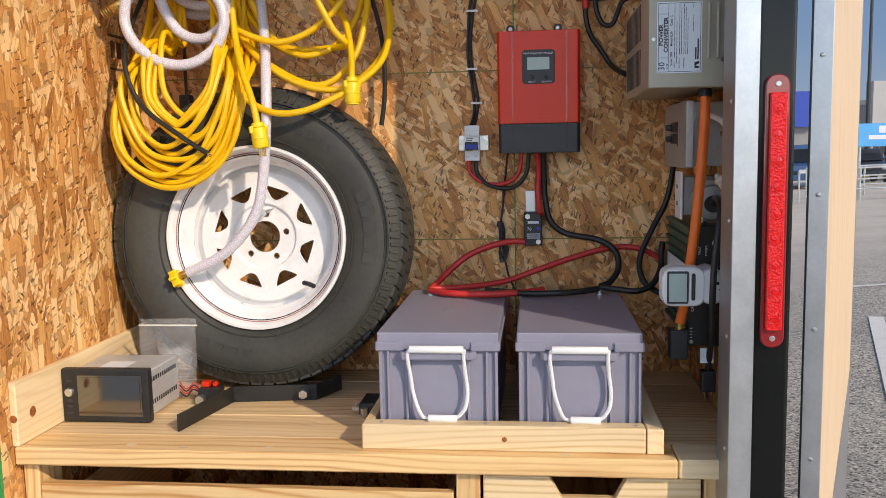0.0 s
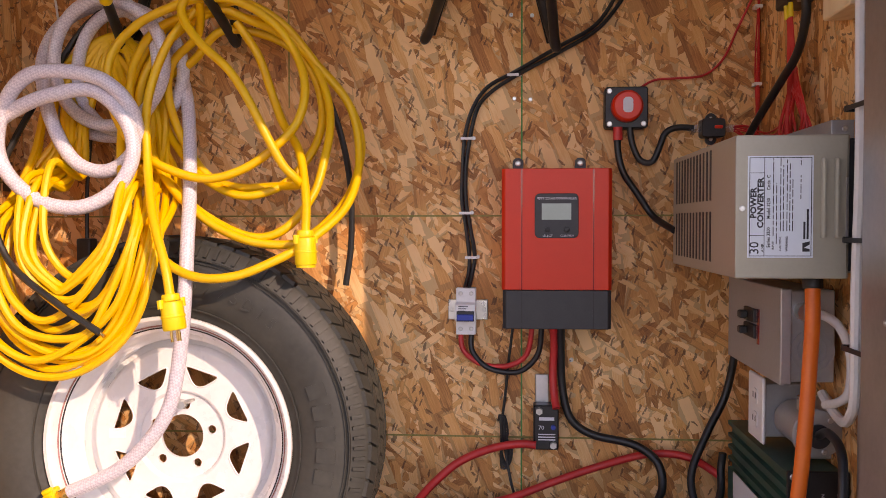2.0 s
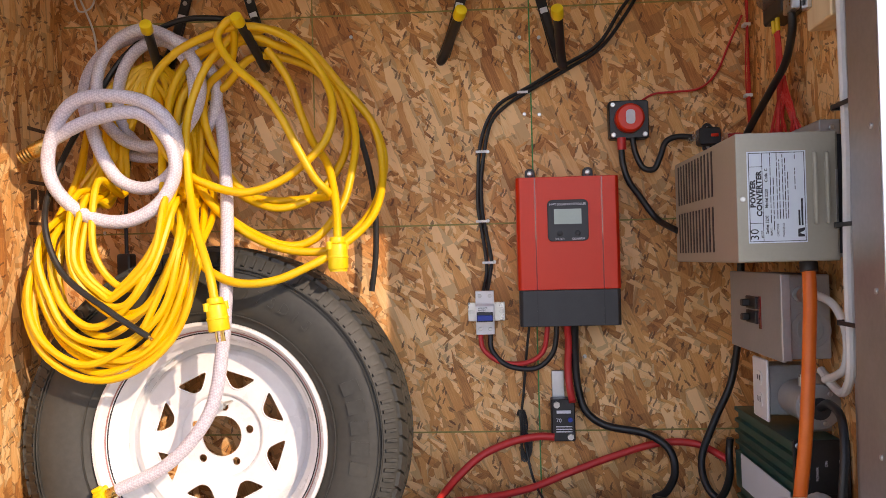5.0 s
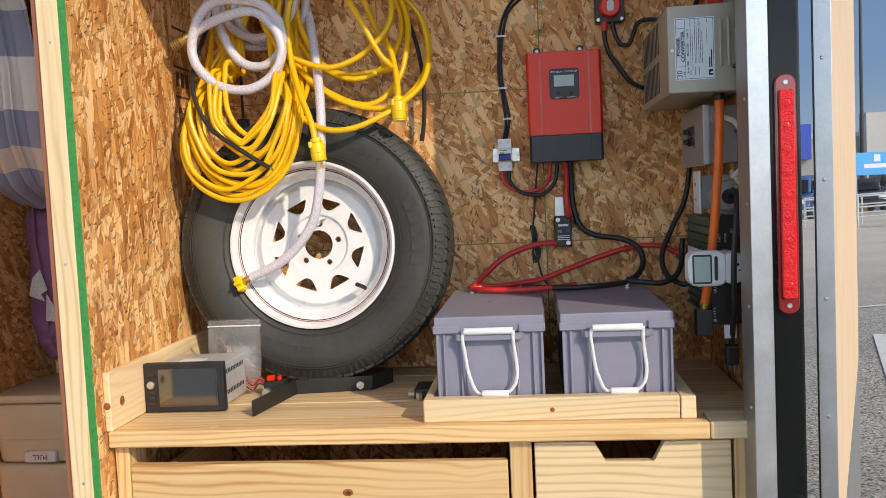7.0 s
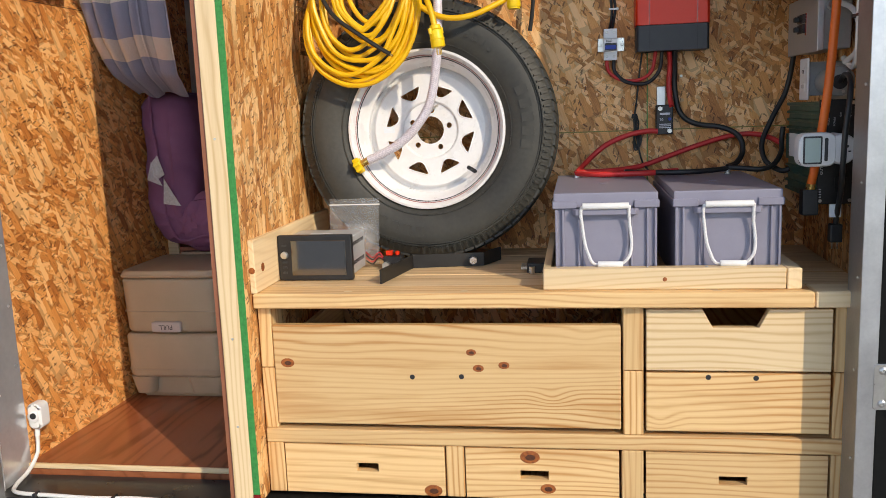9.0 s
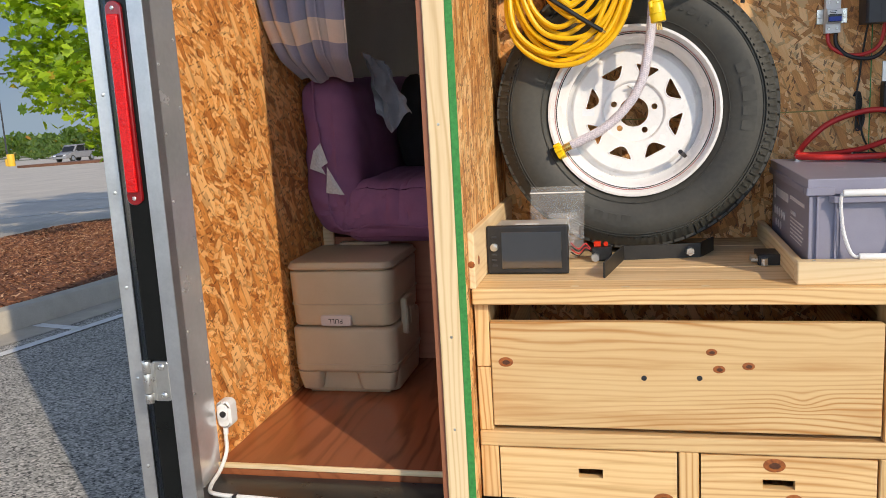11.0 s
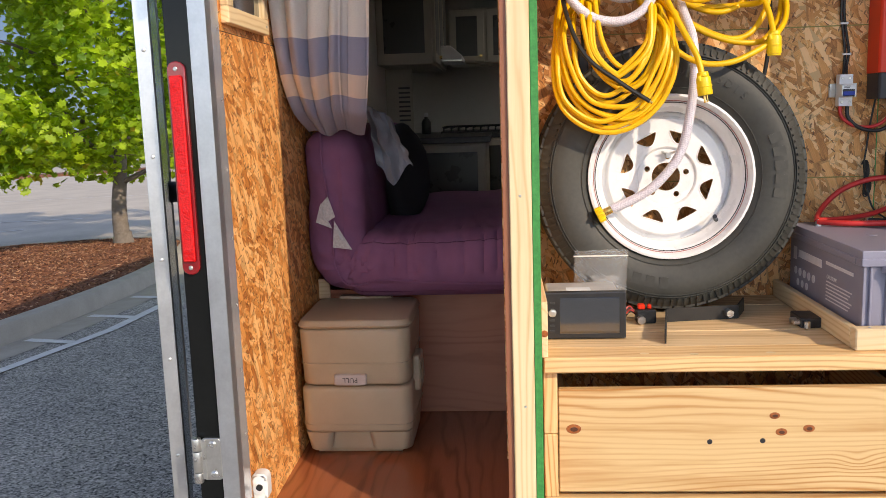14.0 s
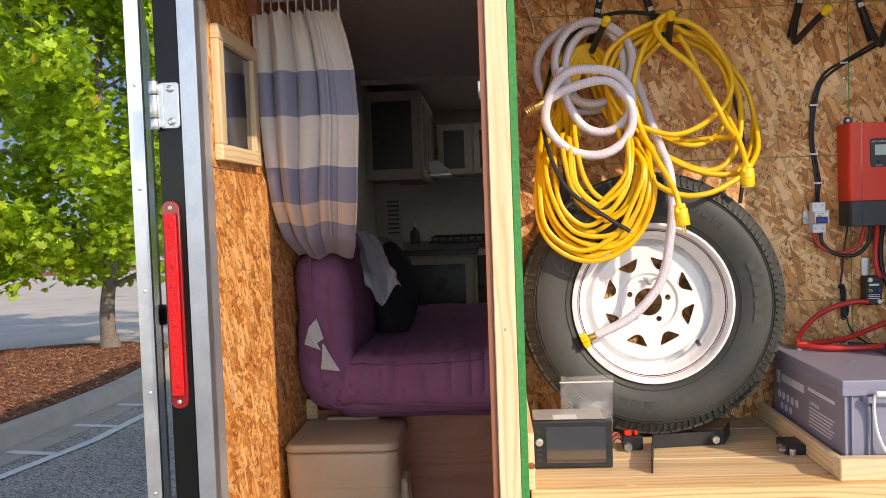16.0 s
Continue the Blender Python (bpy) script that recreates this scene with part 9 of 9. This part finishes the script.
bmesh.ops.recalc_face_normals(ia, faces=ia.faces)
setting("far_island", ia, M["chip"], "mulched island farther off in the lot", "island")

# ---- parked cars ----


def parked_car(x, y, yaw, paint_mat, label, tall=False, kind="car"):
    z0 = ground_z(x, y)
    t = thing(kind, (0, 0, 0), label, "car", "parked cars")
    L, W = (4.7, 1.86) if tall else (4.6, 1.80)
    h = 1.74 if tall else 1.45
    belt = 1.02 if tall else 0.92
    body = [(-L / 2, 0.38), (-L / 2 + 0.05, 0.80), (-L / 2 + 0.12, belt), (L / 2 - 1.25, belt), (L / 2 - 0.25, belt - 0.18), (L / 2, 0.62), (L / 2 - 0.03, 0.36)]
    part("body", prism(body, "y", -W / 2, W / 2, 0.06), paint_mat, t, smooth=True)
    if tall:
        roof = [(-L / 2 + 0.18, belt), (-L / 2 + 0.42, h), (0.55, h), (L / 2 - 1.25, belt)]
    else:
        roof = [(-L / 2 + 0.65, belt), (-L / 2 + 1.35, h), (0.25, h), (L / 2 - 1.35, belt)]
    part("cabin", prism(roof, "y", -W / 2 + 0.12, W / 2 - 0.12, 0.05), paint_mat, t, smooth=True)
    cx_ = sum(p[0] for p in roof) / 4
    ins = [(cx_ + (px_ - cx_) * 0.90, belt + 0.03 + (pz - belt) * 0.84) for px_, pz in roof]
    for s in (-1, 1):
        mid_t, mid_b = (ins[1][0] + ins[2][0]) / 2, (ins[0][0] + ins[3][0]) / 2
        for q in ([ins[0], ins[1], (mid_t - 0.04, ins[1][1]), (mid_b - 0.04, ins[0][1])], [(mid_b + 0.04, ins[0][1]), (mid_t + 0.04, ins[1][1]), ins[2], ins[3]]):
            part("side_window", prism(q, "y", s * (W / 2 - 0.122), s * (W / 2 - 0.108)), M["car_glass"], t, "dark side window")
    for (a, b_) in ((roof[3], roof[2]), (roof[0], roof[1])):
        s = 1 if a[0] > b_[0] else -1
        pts = [(a[0] + s * 0.008, -W / 2 + 0.2, a[1] + 0.05), (a[0] + s * 0.008, W / 2 - 0.2, a[1] + 0.05), (b_[0] + s * 0.02, W / 2 - 0.24, b_[1] - 0.06), (b_[0] + s * 0.02, -W / 2 + 0.24, b_[1] - 0.06)]
        w_ = bmesh.new()
        w_.faces.new([w_.verts.new(p) for p in pts])
        ex = bmesh.ops.extrude_face_region(w_, geom=list(w_.faces))
        bmesh.ops.translate(w_, verts=[v for v in ex["geom"] if isinstance(v, bmesh.types.BMVert)], vec=(s * 0.012, 0, 0))
        bmesh.ops.recalc_face_normals(w_, faces=w_.faces)
        part("windscreen", w_, M["car_glass"], t)
    for wx in (-L / 2 + 0.95, L / 2 - 0.92):
        for s in (-1, 1):
            c = Vector((wx, s * (W / 2 - 0.10), 0.34))
            wh = part("wheel", cyl(c - Vector((0, 0.11, 0)), c + Vector((0, 0.11, 0)), 0.34, n=24, bevel=0.02), M["rubber"], t, smooth=True)
            part("hubcap", cyl(c + Vector((0, s * 0.105, 0)), c + Vector((0, s * 0.122, 0)), 0.22, 0.20, 18), M["alu"], wh)
    for s in (-1, 1):
        part("headlight", box(L / 2 - 0.20, L / 2 - 0.005, s * (W / 2 - 0.33) - 0.14, s * (W / 2 - 0.33) + 0.14, 0.62, 0.76, 0.02), M["label"], t, "clear headlight")
        part("tail_lamp", box(-L / 2 - 0.003, -L / 2 + 0.10, s * (W / 2 - 0.20) - 0.12, s * (W / 2 - 0.20) + 0.12, 0.74, 0.92, 0.02), M["lens_dark"], t, "red tail lamp")
        part("mirror", box(L / 2 - 1.55, L / 2 - 1.42, s * (W / 2 + 0.02) - 0.09, s * (W / 2 + 0.02) + 0.09, belt, belt + 0.12, 0.02), paint_mat, t)
    part("bumper", box(L / 2 - 0.12, L / 2 + 0.03, -W / 2 + 0.08, W / 2 - 0.08, 0.36, 0.56, 0.03), paint_mat, t)
    part("grille", box(L / 2 - 0.06, L / 2 + 0.005, -0.42, 0.42, 0.575, 0.72, 0.02), M["black_plastic"], t, "black grille")
    tilt = Matrix.Rotation(math.atan(SLOPE_Y), 4, "X") @ Matrix.Rotation(-math.atan(SLOPE_X), 4, "Y")
    t.matrix_world = Matrix.Translation((x, y, z0)) @ tilt @ Matrix.Rotation(radians(yaw), 4, "Z")
    return t


parked_car(-57.5, 79.0, 265, M["car_silver"], "silver sport utility car crossing the lot", True)
parked_car(-70, 104, 195, M["car_dark"], "dark saloon car far off in the lot")
parked_car(-72, 124, 190, M["car_dark"], "dark green car far off in the lot", True)
parked_car(-62, 122, 185, M["car_white"], "white car far off in the lot")
parked_car(10.6, 36.5, -115, M["car_blue"], "blue hatchback parked near the shop", True)
parked_car(13.8, 38.5, -100, M["car_dark"], "dark car parked near the shop")
parked_car(17.2, 41.0, -95, M["car_silver"], "silver pickup-sized car near the shop", True)
parked_car(20.0, 50.0, -95, M["car_white"], "white car parked near the shop", True)
parked_car(15.6, 52.0, -95, M["car_silver"], "silver car in the farther row", True)
parked_car(12.2, 53.0, -95, M["car_dark"], "dark car in the farther row", True)
parked_car(24.5, 47.0, -95, M["car_dark"], "dark car beside the cart railing", True)

# ---- lot furniture ----


def lot_lamp(x, y, h, arms=1):
    g_ = ground_z(x, y)
    t = thing("lot_lamp", (x, y, g_), "tall dark parking lot lamp post", "lamp post", "parking lot lamps")
    part("base", cyl((x, y, g_ - 0.3), (x, y, g_ + 0.75), 0.30, n=16, bevel=0.02), M["sign_yellow"], t, "yellow painted concrete base", True)
    part("pole", cyl((x, y, g_ + 0.75), (x, y, g_ + h), 0.10, 0.06, 12), M["charcoal"], t, smooth=True)
    for s in ((1, -1) if arms == 2 else (1,)):
        part("arm", box(x, x + s * 0.7, y - 0.03, y + 0.03, g_ + h - 0.08, g_ + h - 0.02), M["charcoal"], t)
        part("lamp_head", box(x + s * 0.55, x + s * 1.15, y - 0.2, y + 0.2, g_ + h - 0.14, g_ + h + 0.02, 0.03), M["charcoal"], t)
    return t


lot_lamp(-66.5, 80.0, 9.8)
lot_lamp(-84.0, 122.0, 9.0, 2)
lot_lamp(-98.0, 112.0, 8.5)
lot_lamp(-70.0, 140.0, 10.0, 2)
lot_lamp(15.5, 42.5, 10.5)
bo = thing("bollard", (-64, 77.4, ground_z(-64, 77.4)), "short yellow bollard in the lot", "bollard")
part("post", cyl((-64, 77.4, ground_z(-64, 77.4)), (-64, 77.4, ground_z(-64, 77.4) + 1.25), 0.38, n=16, bevel=0.05), M["sign_yellow"], bo, smooth=True)
sg = ground_z(-92, 104)
sh = thing("storage_shed", (-92, 104, sg), "white storage shed with a blue panel", "shed")
part("wall", box(-94.2, -89.8, 102.5, 105.5, sg, sg + 3.0, 0.03), M["car_white"], sh)
part("roof", prism([(-94.5, sg + 3.0), (-92.0, sg + 3.6), (-89.5, sg + 3.0)], "y", 102.2, 105.8), M["facade_light"], sh)
part("panel", box(-93.6, -91.2, 102.44, 102.52, sg + 1.9, sg + 2.7), M["sign_blue"], sh, "blue sign panel")
bs = ground_z(-57, 96)
sgn = thing("blue_sign", (-57, 96, bs), "blue sign board on two posts", "sign")
for x in (-58.2, -56.0):
    part("post", cyl((x, 96, bs), (x, 96, bs + 2.0), 0.05), M["steel"], sgn)
part("board", box(-58.5, -55.7, 95.92, 95.98, bs + 1.6, bs + 2.9), M["sign_blue"], sgn)


def cart_rail(x0, x1, y):
    g_ = ground_z(x0, y)
    t = thing("cart_corral", ((x0 + x1) / 2, y, g_), "galvanised tube railing of a cart corral", "railing")
    n = int((x1 - x0) / 1.5)
    for k in range(n + 1):
        x = x0 + (x1 - x0) * k / n
        part("post", cyl((x, y, ground_z(x, y)), (x, y, ground_z(x, y) + 0.95), 0.028, n=10), M["steel"], t)
    for z in (0.35, 0.62, 0.93):
        part("rail", cyl((x0, y, ground_z(x0, y) + z), (x1, y, ground_z(x1, y) + z), 0.028, n=10), M["steel"], t)
    return t


cart_rail(7.4, 14.0, 25.2)
cart_rail(8.5, 15.5, 28.2)
cs = ground_z(9.7, 25.6)
cst = thing("pickup_sign", (9.7, 25.6, cs), "light blue pickup sign on steel posts", "sign")
for x in (9.15, 10.1):
    part("post", cyl((x, 25.6, ground_z(x, 25.6)), (x, 25.6, cs + 2.12), 0.035, n=10), M["steel"], cst)
part("board", box(9.05, 10.2, 25.52, 25.56, cs + 1.50, cs + 2.15, 0.01), M["sign_blue"], cst)
part("print_bar", box(9.35, 10.05, 25.512, 25.521, cs + 1.70, cs + 1.82), M["white_ink"], cst)
part("print_bar", box(9.62, 9.80, 25.512, 25.521, cs + 1.88, cs + 2.08), M["white_ink"], cst)

# ---- shop ----
shop = thing("shop_building", (35, 82, ground_z(35, 82)), "long grey shop with blue wall panels", "shop")
part("wall", box(2, 120, 82, 118, -3, 4.6), M["facade"], shop, "grey block front")
part("parapet", box(1.8, 120.2, 81.8, 118.2, 4.6, 5.0), M["facade_light"], shop)
for x in (16.0, 36.5, 62.0):
    part("wall_panel", box(x, x + 9.2, 81.2, 82.2, 2.7, 5.9), M["plain_blue"], shop, "deep blue wall panel")
part("entrance_block", box(29.8, 34.0, 80.6, 82.4, -3, 6.6), M["facade_light"], shop, "light grey entrance block")
part("entrance_gable", prism([(34.2, -3.0), (34.2, 7.0), (42.5, 9.6), (50.5, 7.0), (50.5, -3.0)], "y", 79.5, 83.0), M["facade"], shop, "grey gabled entrance")
part("gable_trim", prism([(33.8, 7.0), (42.5, 9.8), (50.9, 7.0), (50.9, 7.35), (42.5, 10.2), (33.8, 7.35)], "y", 79.2, 83.2), M["facade_light"], shop, "pale gable trim")
part("sign_bar", box(36.4, 43.0, 79.40, 79.52, 5.0, 6.1), M["white_ink"], shop, "pale lettering bar")
part("entrance_panel", box(36.0, 40.0, 79.38, 79.52, 0.6, 3.8), M["plain_blue"], shop, "deep blue wall panel")
for k in range(8):
    part("window", box(52 + 3.2 * k, 54.4 + 3.2 * k, 81.9, 82.02, -0.6, 2.2), M["car_glass"], shop, "dark shop window")
